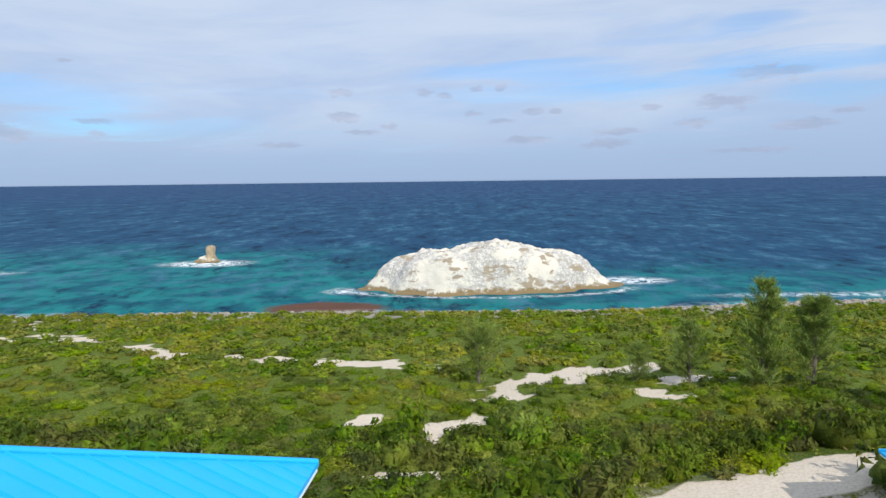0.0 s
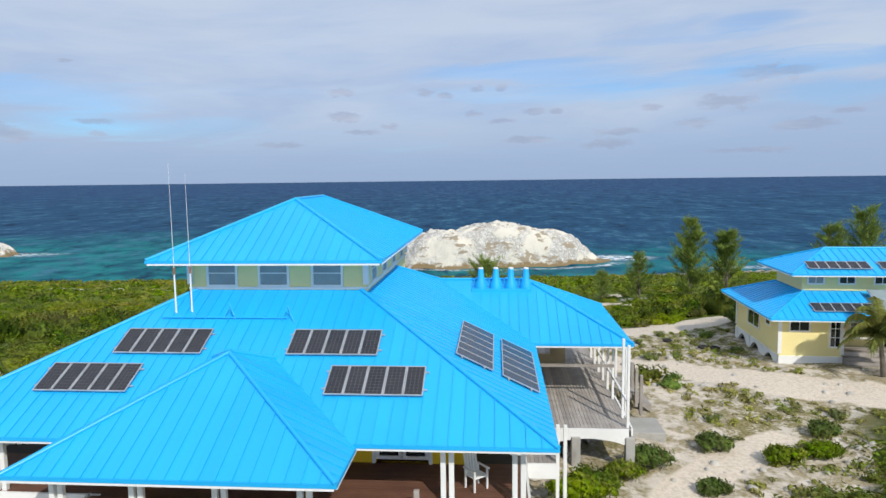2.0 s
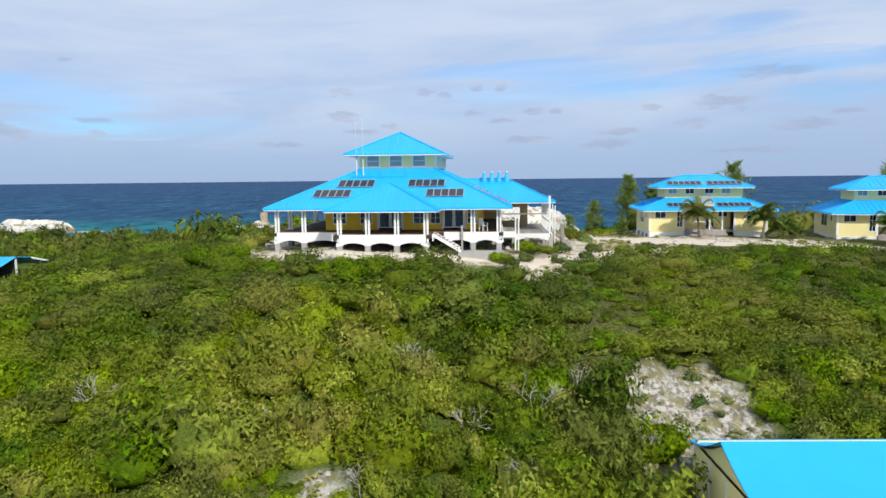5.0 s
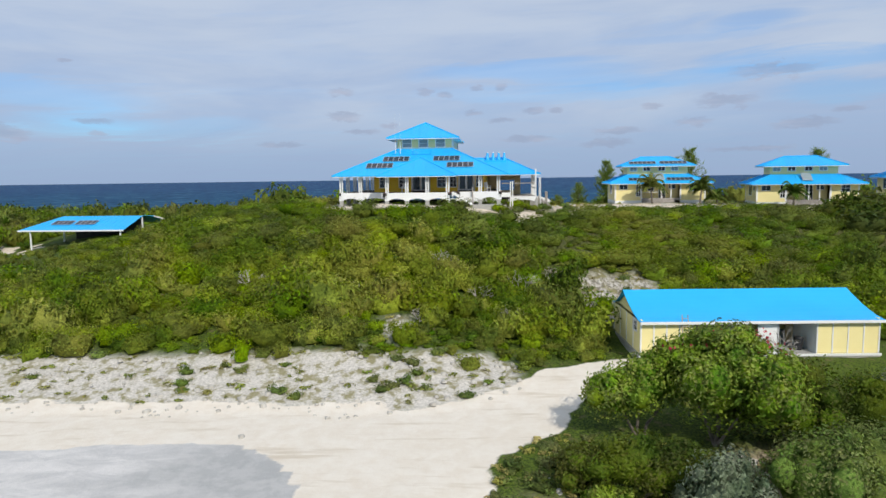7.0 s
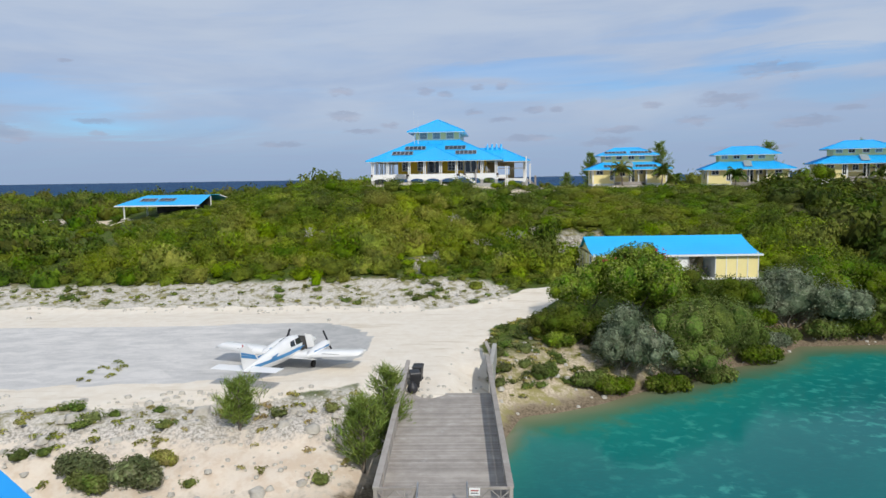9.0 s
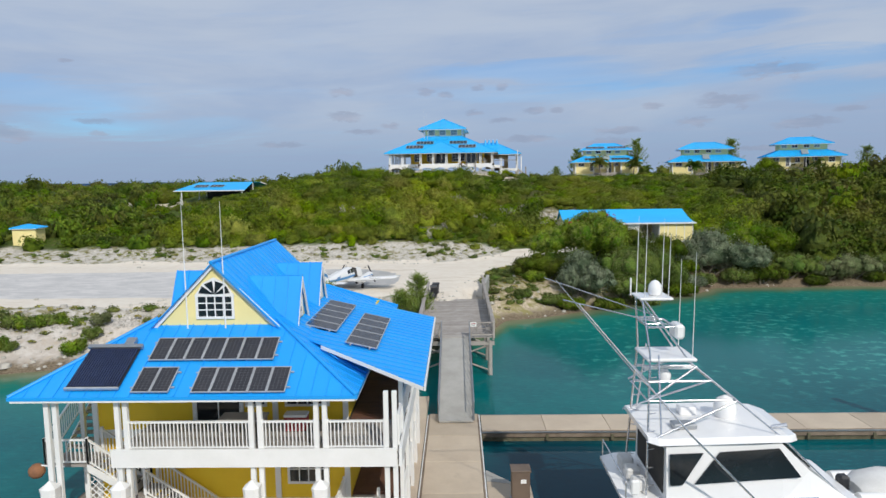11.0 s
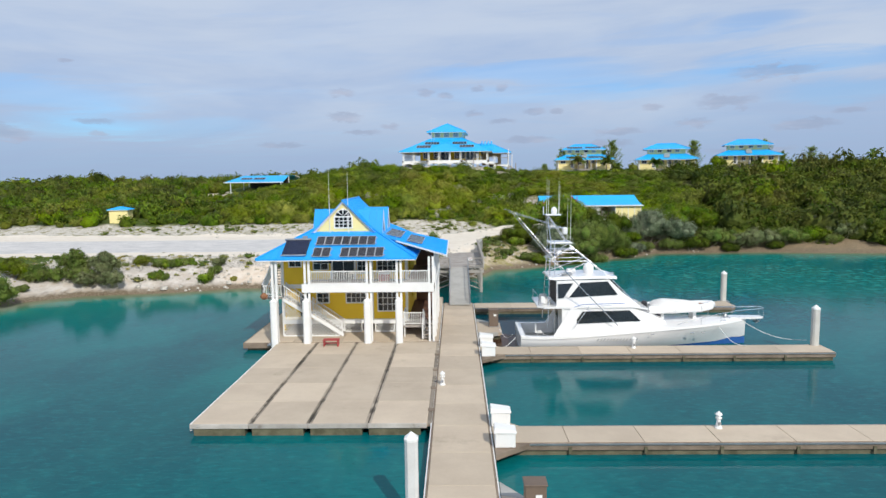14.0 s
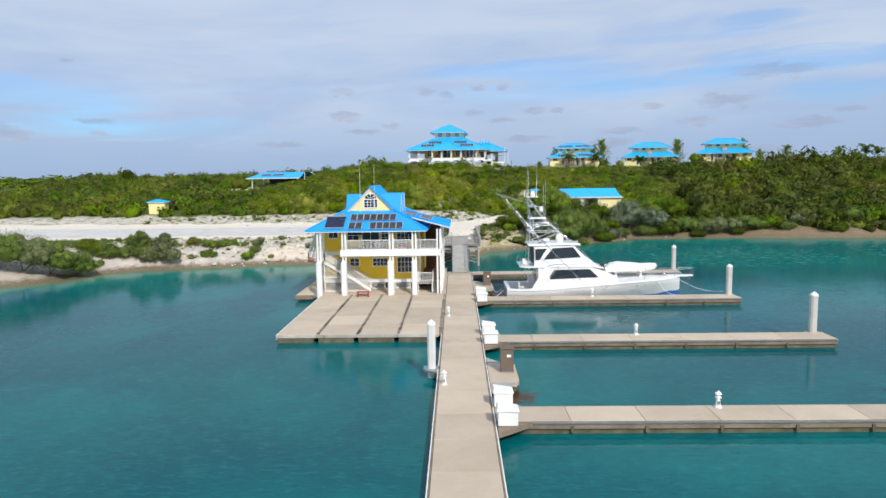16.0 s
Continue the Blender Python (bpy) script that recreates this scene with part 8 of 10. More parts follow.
part("bow_rail", Geo().tube((22.1, -0.36, 2.5), (22.1, 0.36, 2.5), 0.024), M["chrome"], yacht)
part("windlass", Geo().lathe((19.4, 0, 1.74), ((0.2, 0), (0.2, 0.15), (0.1, 0.3)), 12), M["steel"], yacht)
part("cleat", Geo().box((18.9, -0.9, 1.75), (0.35, 0.06, 0.08), bevel=0.02), M["chrome"], yacht)
ten = thing("tender", "small inflatable tender under a white canvas cover", "dinghy", pose(16.05, YC + 0.15, 2.05, 0, 0, 2) @ Matrix.Scale(1.1, 4))
tube_pts = [(-2.2, -0.75, 0.55), (-0.5, -0.78, 0.55), (1.2, -0.68, 0.6), (2.0, -0.35, 0.68), (2.25, 0, 0.72), (2.0, 0.35, 0.68), (1.2, 0.68, 0.6), (-0.5, 0.78, 0.55), (-2.2, 0.75, 0.55)]
part("buoyancy_tube", Geo().path(tube_pts, 0.26, 10), M["gel"], ten)
cov = []
for x, b, z in ((-1.9, 0.6, 0.75), (-1.5, 0.72, 1.0), (-0.9, 0.72, 1.1), (-0.2, 0.66, 1.05), (0.6, 0.62, 0.98), (1.3, 0.45, 0.86)):
    cov.append([(x, -b - 0.1, 0.5), (x, -b, z - 0.18), (x, -b * 0.6, z), (x, 0, z + 0.04), (x, b * 0.6, z), (x, b, z - 0.18), (x, b + 0.1, 0.5)])
part("cover", Geo().loft(cov, closed=True), M["cloth"], ten)
part("keel", Geo().loft([[(x, -b, 0.5), (x, 0, z), (x, b, 0.5)] for x, b, z in ((-2.1, 0.6, 0.2), (0, 0.6, 0.12), (1.6, 0.35, 0.3), (2.1, 0.05, 0.5))]), M["gel"], ten)
part("outboard", Geo().box((-2.25, 0, 0.75), (0.35, 0.35, 0.6), bevel=0.08), M["black"], ten)
for a, b in (((-1.3, -0.55, -0.32), (-1.1, 0.55, 0.24)), ((0.9, -0.4, -0.3), (1.1, 0.4, 0.3))):
    part("chock", Geo().span(a, b), M["gel"], ten)
part("seat_cushion", Geo().box((1.45, 0.0, 0.72), (0.75, 0.8, 0.12), bevel=0.04), M["rust"], ten, "faded orange cushion")
for a, b in (((20.6, YC, 1.7), (24.2, 62.0, 0.75)), ((18.4, YC - 1.3, 1.7), (19.6, 61.0, 0.65)), ((4.0, YC - 2.0, 1.0), (2.0, 60.9, 0.7)), ((3.9, YC - 1.0, 1.0), (3.1, 66.0, 0.75))):
    pts = [Vector(a).lerp(Vector(b), k / 8) - Vector((0, 0, 0.45 * math.sin(math.pi * k / 8))) for k in range(9)]
    tagged(part("mooring_line", Geo().path(pts, 0.022, 5), M["white"], None), "white mooring rope from the yacht to the dock", "rope", "mooring lines")

# ---------------------------------------------------------------- light twin-engined aeroplane on the apron
AZ = gz(-9.7, 106.4)
plane = thing("light_aeroplane", "white twin-engined light aeroplane with blue stripes, door open", "aeroplane", pose(-10.5, 105.5, AZ, 0, 0, 76) @ Matrix.Diagonal((1.0, 0.94, 1.0, 1.0)))
# local x forward, nose towards +x


def oval(x, y0, z0, ry, rz, n=16):
    return [(x, y0 + ry * math.cos(2 * math.pi * k / n), z0 + rz * math.sin(2 * math.pi * k / n)) for k in range(n)]


fus = part("fuselage", Geo().loft([oval(-5.5, 0, 1.25, 0.05, 0.12), oval(-4.9, 0, 1.22, 0.15, 0.24), oval(-2.9, 0, 1.2, 0.42, 0.48), oval(-1.0, 0, 1.25, 0.6, 0.66), oval(0.1, 0, 1.32, 0.6, 0.74), oval(1.1, 0, 1.25, 0.6, 0.68), oval(1.9, 0, 1.1, 0.54, 0.48), oval(2.9, 0, 1.04, 0.42, 0.38), oval(3.6, 0, 0.98, 0.24, 0.22), oval(3.85, 0, 0.96, 0.06, 0.06)]), M["plane_white"], plane)
for s in (-1, 1):
    part("stripe", Geo().loft([[(x, s * (r + 0.012), z - h), (x, s * (r + 0.018), z), (x, s * (r + 0.012), z + h)] for x, r, z, h in ((-4.9, 0.15, 1.3, 0.10), (-2.9, 0.42, 1.24, 0.10), (-1.0, 0.60, 1.2, 0.11), (0.1, 0.6, 1.2, 0.1), (1.1, 0.6, 1.12, 0.12), (2.0, 0.53, 1.03, 0.15), (2.9, 0.36, 0.98, 0.18))], closed=False, caps=False), M["plane_blue"], fus)
    part("side_window", Geo().prism([(-0.75, s * 0.53, 1.5), (-0.15, s * 0.575, 1.5), (-0.1, s * 0.44, 1.86), (-0.5, s * 0.41, 1.82)], (0, s * 0.03, 0)), M["glass"], fus)
    part("side_window", Geo().prism([(0.0, s * 0.575, 1.5), (0.85, s * 0.57, 1.48), (0.65, s * 0.45, 1.84), (0.05, s * 0.45, 1.88)], (0, s * 0.03, 0)), M["glass"], fus)
    part("marking_bar", Geo().box((-2.6, s * 0.47, 1.42), (1.0, 0.02, 0.16), rz=-s * 6), M["plane_blue"], fus)
part("windscreen", Geo().loft([[(0.95, -0.5, 1.52), (0.85, -0.3, 1.9), (0.85, 0.3, 1.9), (0.95, 0.5, 1.52)], [(1.55, -0.42, 1.42), (1.3, -0.22, 1.66), (1.3, 0.22, 1.66), (1.55, 0.42, 1.42)]], smooth=False), M["glass"], fus)
# the shade inside the open cabin is a dark sheet on the fuselage
part("cabin_opening", Geo().prism([(0.55, -0.63, 0.9), (1.45, -0.62, 0.9), (1.35, -0.5, 1.8), (0.6, -0.4, 2.0)], (0, -0.03, 0)), M["dark"], fus)
door = part("cabin_door", Geo().prism([(1.45, -0.64, 0.95), (1.6, -1.15, 1.0), (1.5, -1.0, 1.85), (1.36, -0.52, 1.95)], (0.03, 0.02, 0)), M["plane_white"], fus)
wing_sec = lambda y, x0, x1, z, t: [(x0, y, z), (x0 - 0.12 * (x0 - x1), y, z + t), (x0 - 0.4 * (x0 - x1), y, z + t * 1.1), (x1, y, z + 0.02), (x0 - 0.4 * (x0 - x1), y, z - t * 0.5), (x0 - 0.1 * (x0 - x1), y, z - t * 0.5)]
for s in (-1, 1):
    wg = part("wing", Geo().loft([wing_sec(s * 0.3, 1.45, -0.75, 0.78, 0.14), wing_sec(s * 2.0, 1.15, -0.85, 0.92, 0.13), wing_sec(s * 5.2, 1.08, -0.82, 1.16, 0.11), wing_sec(s * 5.55, 0.85, -0.72, 1.2, 0.07)], smooth=True), M["plane_white"], plane)
    part("flap", Geo().box((-0.82, s * 1.5, 0.84), (0.35, 1.9, 0.05), m=Matrix.Rotation(radians(18), 4, "Y")), M["plane_white"], wg)
    part("aileron_gap", Geo().box((-0.40, s * 3.9, 1.125), (0.02, 2.3, 0.02)), M["dark"], wg)
    nac = part("engine_nacelle", Geo().loft([oval(-0.7, s * 1.75, 0.98, 0.05, 0.06), oval(0.0, s * 1.75, 1.0, 0.34, 0.16), oval(1.0, s * 1.75, 1.05, 0.42, 0.24), oval(1.9, s * 1.75, 1.08, 0.38, 0.32), oval(2.35, s * 1.75, 1.08, 0.28, 0.24), oval(2.5, s * 1.75, 1.08, 0.16, 0.16)]), M["plane_white"], plane)
    part("stripe", Geo().loft([[(x, s * 1.75 + r, z) for r, z in ((-q, 1.06), (-q - 0.01, 1.12), (-q, 1.18))] for x, q in ((-0.1, 0.25), (1.0, 0.39), (1.9, 0.39))], closed=False, caps=False), M["plane_blue"], nac)
    part("spinner", Geo().loft([oval(2.5, s * 1.75, 1.08, 0.15, 0.15, 10), oval(2.7, s * 1.75, 1.08, 0.09, 0.09, 10), oval(2.82, s * 1.75, 1.08, 0.02, 0.02, 10)]), M["plane_white"], nac)
    part("propeller", Geo().box((2.58, s * 1.75, 1.08), (0.05, 0.15, 1.85), m=Matrix.Rotation(radians(25 * s), 4, "X"), bevel=0.02), M["black"], nac)
    lg = part("main_gear", Geo().tube((0.15, s * 1.75, 0.3), (0.05, s * 1.75, 0.85), 0.05), M["steel"], plane)
    part("wheel", Geo().tube((0.15, s * 1.75 - 0.08, 0.24), (0.15, s * 1.75 + 0.08, 0.24), 0.24, n=16), M["tyre"], lg)
    part("stabilator", Geo().loft([wing_sec(s * 0.05, -4.55, -5.72, 1.32, 0.06), wing_sec(s * 2.3, -4.62, -5.68, 1.34, 0.04)], smooth=False), M["plane_white"], plane)
ng = part("nose_gear", Geo().tube((2.6, 0, 0.25), (2.5, 0, 0.8), 0.045), M["steel"], plane)
part("wheel", Geo().tube((2.6, -0.07, 0.2), (2.6, 0.07, 0.2), 0.2, n=16), M["tyre"], ng)
fin = part("fin", Geo().loft([[(-3.7, -0.06, 1.4), (-3.7, 0.06, 1.4), (-5.55, 0.03, 1.3), (-5.55, -0.03, 1.3)], [(-5.05, -0.04, 2.75), (-5.05, 0.04, 2.75), (-5.85, 0.02, 2.75), (-5.85, -0.02, 2.75)]], smooth=False), M["plane_white"], plane)
for s in (-1, 1):
    for k, z_ in enumerate((2.05, 2.22)):
        part("fin_stripe", Geo().prism([(-4.1 - 0.14 * k, s * 0.058, z_ - 0.42), (-5.74, s * 0.035, z_ + 0.12), (-5.77, s * 0.035, z_ + 0.27), (-4.2 - 0.14 * k, s * 0.058, z_ - 0.26)], (0, s * 0.012, 0)), M["plane_blue"], fin)
part("aerial", Geo().tube((0.2, 0, 2.05), (0.05, 0, 2.35), 0.015, n=6), M["black"], plane)
part("beacon", Geo().lathe((-5.5, 0, 2.75), ((0.04, 0), (0.04, 0.1), (0.01, 0.14)), 8), M["red"], plane)

# ---------------------------------------------------------------- islets and shore rock
rock_mat = bpy.data.materials.new("white limestone")
rock_mat.use_nodes = True
n = Nodes(rock_mat.node_tree)
place = n.add("ShaderNodeNewGeometry").outputs["Position"]
hz_ = n.add("ShaderNodeSeparateXYZ", Vector=place).outputs[2]
b1, b2_, b3 = n.noise(place, 0.12, 5.0, 0.6), n.noise(place, 0.5, 6.0, 0.7), n.noise(place, 2.2, 6.0, 0.7)
col = n.mix(n.ramp(b3, 0.32, 0.62), (0.42, 0.41, 0.385), (0.76, 0.745, 0.70))
pits = n.mix(n.ramp(n.noise(place, 1.1, 6.0, 0.75), 0.44, 0.60), (0.42, 0.40, 0.36), col)
col = n.mix(n.ramp(b1, 0.44, 0.56), pits, (0.74, 0.70, 0.60))
col = n.mix(n.ramp(n.noise(n.scaled(place, 1.0, 1.0, 2.2), 0.23, 5.0, 0.6), 0.57, 0.62), col, (0.36, 0.30, 0.215))
band = n.math("ADD", hz_, n.math("MULTIPLY", n.math("SUBTRACT", b2_, 0.5), 4.5))
col = n.mix(n.math("SUBTRACT", 1.0, n.ramp(band, 0.6, 1.5)), col, (0.24, 0.175, 0.085))
p = n.add("ShaderNodeBsdfPrincipled", Base_Color=col, Roughness=0.9)
n.put(p, "Normal", n.add("ShaderNodeBump", Strength=0.8, Distance=0.5, Height=n.math("ADD", b2_, n.math("MULTIPLY", b3, 0.5))).outputs[0])
n.add("ShaderNodeOutputMaterial", Surface=p.outputs[0])


def islet(name, label, cx, cy, ax, ay, crest, cells, undercut=0.02, seed=0.0):
    """A rock: an oval footprint raised to a crest line, with ledges and hollows."""
    na, nr = cells
    rows = []
    for j in range(nr + 1):
        s = j / nr
        row = []
        for i in range(na):
            a = 2 * math.pi * i / na
            edge = 1 + 0.07 * math.sin(3 * a + seed) + 0.05 * math.sin(7 * a + 2 * seed) + 0.03 * math.sin(13 * a)
            r = (1 - s) ** 0.85
            ux, uy = math.cos(a) * r * edge, math.sin(a) * r * edge
            x, y = cx + ax * ux, cy + ay * uy
            top = np.interp(ux, [c[0] for c in crest], [c[1] for c in crest])
            d = max(0.0, 1 - min(1.0, math.hypot(ux, uy) / edge))
            ledge = 1.3 * min(1.0, d / 0.025)
            d = max(0.0, d - 0.055)
            rise = 1 - (1 - min(1.0, d * 3.4)) ** 2.4
            z = -1.0 + ledge + (top - 0.7) * rise
            q = noise.fractal(Vector((x * 0.16 + seed, y * 0.16, z * 0.2)), 0.8, 2.1, 5)
            z += (q * 1.2 + 0.45 * noise.fractal(Vector((x * 0.7, y * 0.7, seed)), 0.9, 2.1, 3)) * min(1, s * 8) * min(1.0, top / 6)
            lip = undercut * 6.0 * math.exp(-((z - 0.9) / 0.7) ** 2)
            row.append((x - math.cos(a) * lip, y - math.sin(a) * lip * 0.6, z))
        rows.append(row)
    g = Geo().loft(rows, caps=True)
    return tagged(part(name, g, rock_mat, None), label, "rock")


islet("rock_islet", "big white limestone islet with brown tide line and pale hollows", 13.6, 335.5, 34.8, 15.0, ((-1.0, 3.0), (-0.85, 5.5), (-0.62, 8.2), (-0.35, 8.8), (-0.1, 10.6), (0.1, 11.6), (0.3, 10.8), (0.45, 9.4), (0.62, 9.3), (0.75, 7.5), (0.88, 3.6), (1.0, 1.2)), (230, 60), seed=1.3)
islet("sea_stack", "narrow tawny rock stack standing in surf", -81.5, 392.0, 4.6, 3.6, ((-1.0, 1.0), (-0.5, 1.7), (-0.45, 2.6), (0.5, 2.2), (1, 0.8)), (40, 14), seed=3.1)
M["tawny"] = surface("tawny limestone", (0.50, 0.41, 0.27), (0.30, 0.23, 0.14), 0.6, rough=0.95, bump=0.6)
st = Geo()
rows_ = []
for k, (r, z) in enumerate(((2.9, 0.5), (2.3, 1.6), (2.0, 2.6), (2.2, 3.6), (2.3, 4.6), (1.9, 5.5), (0.8, 5.8))):
    rows_.append([(-80.0 + 0.68 * r * math.cos(a_) * (1 + 0.12 * math.sin(3 * a_ + k)), 391.6 + r * math.sin(a_) * (1 + 0.1 * math.cos(4 * a_ + k)), z + 0.15 * math.sin(5 * a_ + k)) for a_ in [2 * math.pi * i / 18 for i in range(18)]])
tagged(part("stack_pinnacle", st.loft(rows_), M["tawny"], None), "upright block of tawny rock on the stack", "rock")
islet("rock_headland", "low white rock with breaking surf far along the coast", -164.0, 364.0, 17.0, 7.0, ((-1.0, 3.0), (-0.5, 5.5), (0.0, 5.0), (0.45, 4.8), (0.8, 3.2), (1, 1.2)), (70, 20), seed=5.0)

M["grey_rubble"] = surface("weathered grey shore rock", (0.40, 0.37, 0.31), (0.24, 0.215, 0.17), 0.9, rough=0.95, bump=0.5)
# loose pale stones along the tracks, banks and shore
rng = np.random.default_rng(7)


def stone_base(k):
    vs, fs_ = [], []
    r_ = random.Random(k)
    for i in range(6):
        a = 2 * math.pi * i / 6
        vs.append((math.cos(a) * r_.uniform(0.7, 1.1), math.sin(a) * r_.uniform(0.7, 1.1), -0.1))
    for i in range(6):
        a = 2 * math.pi * (i + 0.5) / 6
        vs.append((math.cos(a) * r_.uniform(0.5, 0.9), math.sin(a) * r_.uniform(0.5, 0.9), r_.uniform(0.35, 0.6)))
    vs.append((0.1, 0, r_.uniform(0.6, 0.8)))
    quads = [(i, (i + 1) % 6, 6 + (i + 1) % 6, 6 + i) for i in range(6)] + [(6 + i, 6 + (i + 1) % 6, 12, 12) for i in range(6)]
    return np.array(vs), np.array(quads)


def scatter_mesh(name, bases, pos, scale, turn, material, kind="stuff", label="", category="", tilt=None, squash=None, extra=None):
    """Many copies of small bases in one mesh; bases are (verts, quads) pairs."""
    V, Q, T, off = [], [], [], 0
    which = rng.integers(0, len(bases), len(pos))
    for b, (vs, qs_) in enumerate(bases):
        sel = np.where(which == b)[0]
        if not len(sel):
            continue
        c_, s_ = np.cos(turn[sel]), np.sin(turn[sel])
        v = vs[None] * scale[sel][:, None, None]
        if squash is not None:
            v = v * np.stack([np.ones(len(sel)), np.ones(len(sel)), squash[sel]], 1)[:, None]
        x = v[..., 0] * c_[:, None] - v[..., 1] * s_[:, None] + pos[sel][:, 0:1]
        y = v[..., 0] * s_[:, None] + v[..., 1] * c_[:, None] + pos[sel][:, 1:2]
        z = v[..., 2] + pos[sel][:, 2:3]
        V.append(np.stack([x, y, z], -1).reshape(-1, 3))
        T.append(np.repeat(rng.uniform(1.0, 2.0, len(sel)), len(vs)))
        Q.append((qs_[None] + (np.arange(len(sel)) * len(vs))[:, None, None] + off).reshape(-1, 4))
        off += len(sel) * len(vs)
    if not V:
        return None
    V, Q = np.concatenate(V), np.concatenate(Q)
    tint = np.concatenate(T)
    tri = Q[:, 2] == Q[:, 3]
    me = bpy.data.meshes.new(name)
    counts = np.where(tri, 3, 4)
    loops = np.concatenate([Q[i, :3] if t else Q[i] for i, t in enumerate(tri)]) if tri.any() else Q.ravel()
    me.vertices.add(len(V))
    me.vertices.foreach_set("co", V.astype(np.float32).ravel())
    me.loops.add(len(loops))
    me.loops.foreach_set("vertex_index", loops.astype(np.int32))
    me.polygons.add(len(Q))
    me.polygons.foreach_set("loop_start", np.concatenate([[0], np.cumsum(counts)[:-1]]).astype(np.int32))
    me.polygons.foreach_set("use_smooth", np.full(len(Q), True))
    me.update(calc_edges=True)
    attribute(me, "bush", tint)
    me.materials.append(material)
    return tagged(new(name, me), label, category, kind=kind)


def leafy(name, light, dark, warm=None, rough=0.6, scale=0.35, gloss=0.12, vary=0.44):
    """Foliage: each leaf its own shade, each bush its own green."""
    m = bpy.data.materials.new(name)
    m.use_nodes = True
    n = Nodes(m.node_tree)
    g_ = n.add("ShaderNodeNewGeometry")
    place = g_.outputs["Position"]
    each = g_.outputs["Random Per Island"]
    patch = n.noise(place, scale, 3.0, 0.6)
    wide = n.noise(place, 0.07, 4.0, 0.6)
    leafage = n.noise(place, 6.5, 4.0, 0.65, 0.4)
    c_ = n.mix(n.ramp(patch, 0.36, 0.64), dark, light)
    if warm:
        c_ = n.mix(n.ramp(wide, 0.46, 0.66), c_, warm)
    # every bush has a green of its own, between 1 and 2; single trees without one take the middle
    own = n.add("ShaderNodeAttribute")
    own.attribute_name = "bush"
    own = own.outputs["Fac"]
    own = n.math("ADD", own, n.math("MULTIPLY", n.math("LESS_THAN", own, 0.5), 1.5))
    other = n.math("FRACT", n.math("MULTIPLY", own, 17.3))
    v = n.add("ShaderNodeHueSaturation", Color=c_, Hue=n.math("ADD", 0.478, n.math("MULTIPLY", other, 0.044)), Saturation=n.math("ADD", 0.86, n.math("MULTIPLY", other, 0.2)), Value=n.math("ADD", 0.78, n.math("MULTIPLY", n.math("SUBTRACT", own, 1.0), 0.46)))
    c_ = v.outputs[0]
    v = n.add("ShaderNodeHueSaturation", Color=c_, Hue=n.math("ADD", 0.485, n.math("MULTIPLY", each, 0.03)), Value=n.math("MULTIPLY", n.math("ADD", 1.0 - vary / 2, n.math("MULTIPLY", each, vary)), n.math("ADD", 0.76, n.math("MULTIPLY", n.ramp(leafage, 0.34, 0.66), 0.48))))
    p = n.add("ShaderNodeBsdfPrincipled", Base_Color=v.outputs[0], Roughness=rough)
    n.put(p, "Normal", n.add("ShaderNodeBump", Strength=0.9, Distance=0.12, Height=leafage).outputs[0])
    p.inputs["Specular IOR Level"].default_value = gloss
    tr = n.add("ShaderNodeBsdfTranslucent", Color=v.outputs[0])
    mx = n.add("ShaderNodeMixShader", i0=0.22, i1=p.outputs[0], i2=tr.outputs[0])
    n.add("ShaderNodeOutputMaterial", Surface=mx.outputs[0])
    return m


L_scrub = leafy("scrub leaves", (0.257, 0.319, 0.013), (0.111, 0.157, 0.008), (0.269, 0.303, 0.014), scale=0.42)
L_flank = leafy("flank scrub leaves", (0.158, 0.226, 0.013), (0.062, 0.104, 0.009), (0.196, 0.226, 0.015), scale=0.42)
L_wood = leafy("deep green thicket leaves", (0.111, 0.143, 0.012), (0.045, 0.072, 0.008), (0.141, 0.152, 0.02), scale=0.35)
L_sage = leafy("grey olive leaves", (0.24, 0.26, 0.12), (0.115, 0.135, 0.055), None, scale=0.8)
L_deep = leafy("dark glossy leaves", (0.151, 0.208, 0.011), (0.067, 0.108, 0.007), (0.187, 0.219, 0.013), scale=0.5)
L_low = leafy("low seaside scrub leaves", (0.222, 0.278, 0.012), (0.10, 0.152, 0.009), (0.275, 0.272, 0.016), scale=0.3)
L_lime = leafy("bright broad leaves", (0.26, 0.342, 0.03), (0.117, 0.186, 0.02), None, scale=0.9)
L_silver = leafy("silver grey leaves", (0.262, 0.298, 0.188), (0.103, 0.133, 0.071), None, scale=0.9, gloss=0.15, vary=0.35)
L_needle = leafy("soft green needles", (0.30, 0.345, 0.085), (0.19, 0.235, 0.058), None, scale=0.8)
L_olive = leafy("olive green leaves", (0.20, 0.25, 0.055), (0.10, 0.14, 0.03), None, scale=0.7)
L_palm = leafy("palm fronds", (0.13, 0.18, 0.03), (0.07, 0.11, 0.018), (0.2, 0.19, 0.05), scale=0.7)
L_grass = leafy("dry tufts of grass", (0.322, 0.33, 0.063), (0.182, 0.225, 0.032), (0.392, 0.33, 0.099), scale=0.8)
L_flower = surface("crimson bracts", (0.45, 0.02, 0.05), (0.55, 0.05, 0.08), 3.0, rough=0.6, bump=0.0)


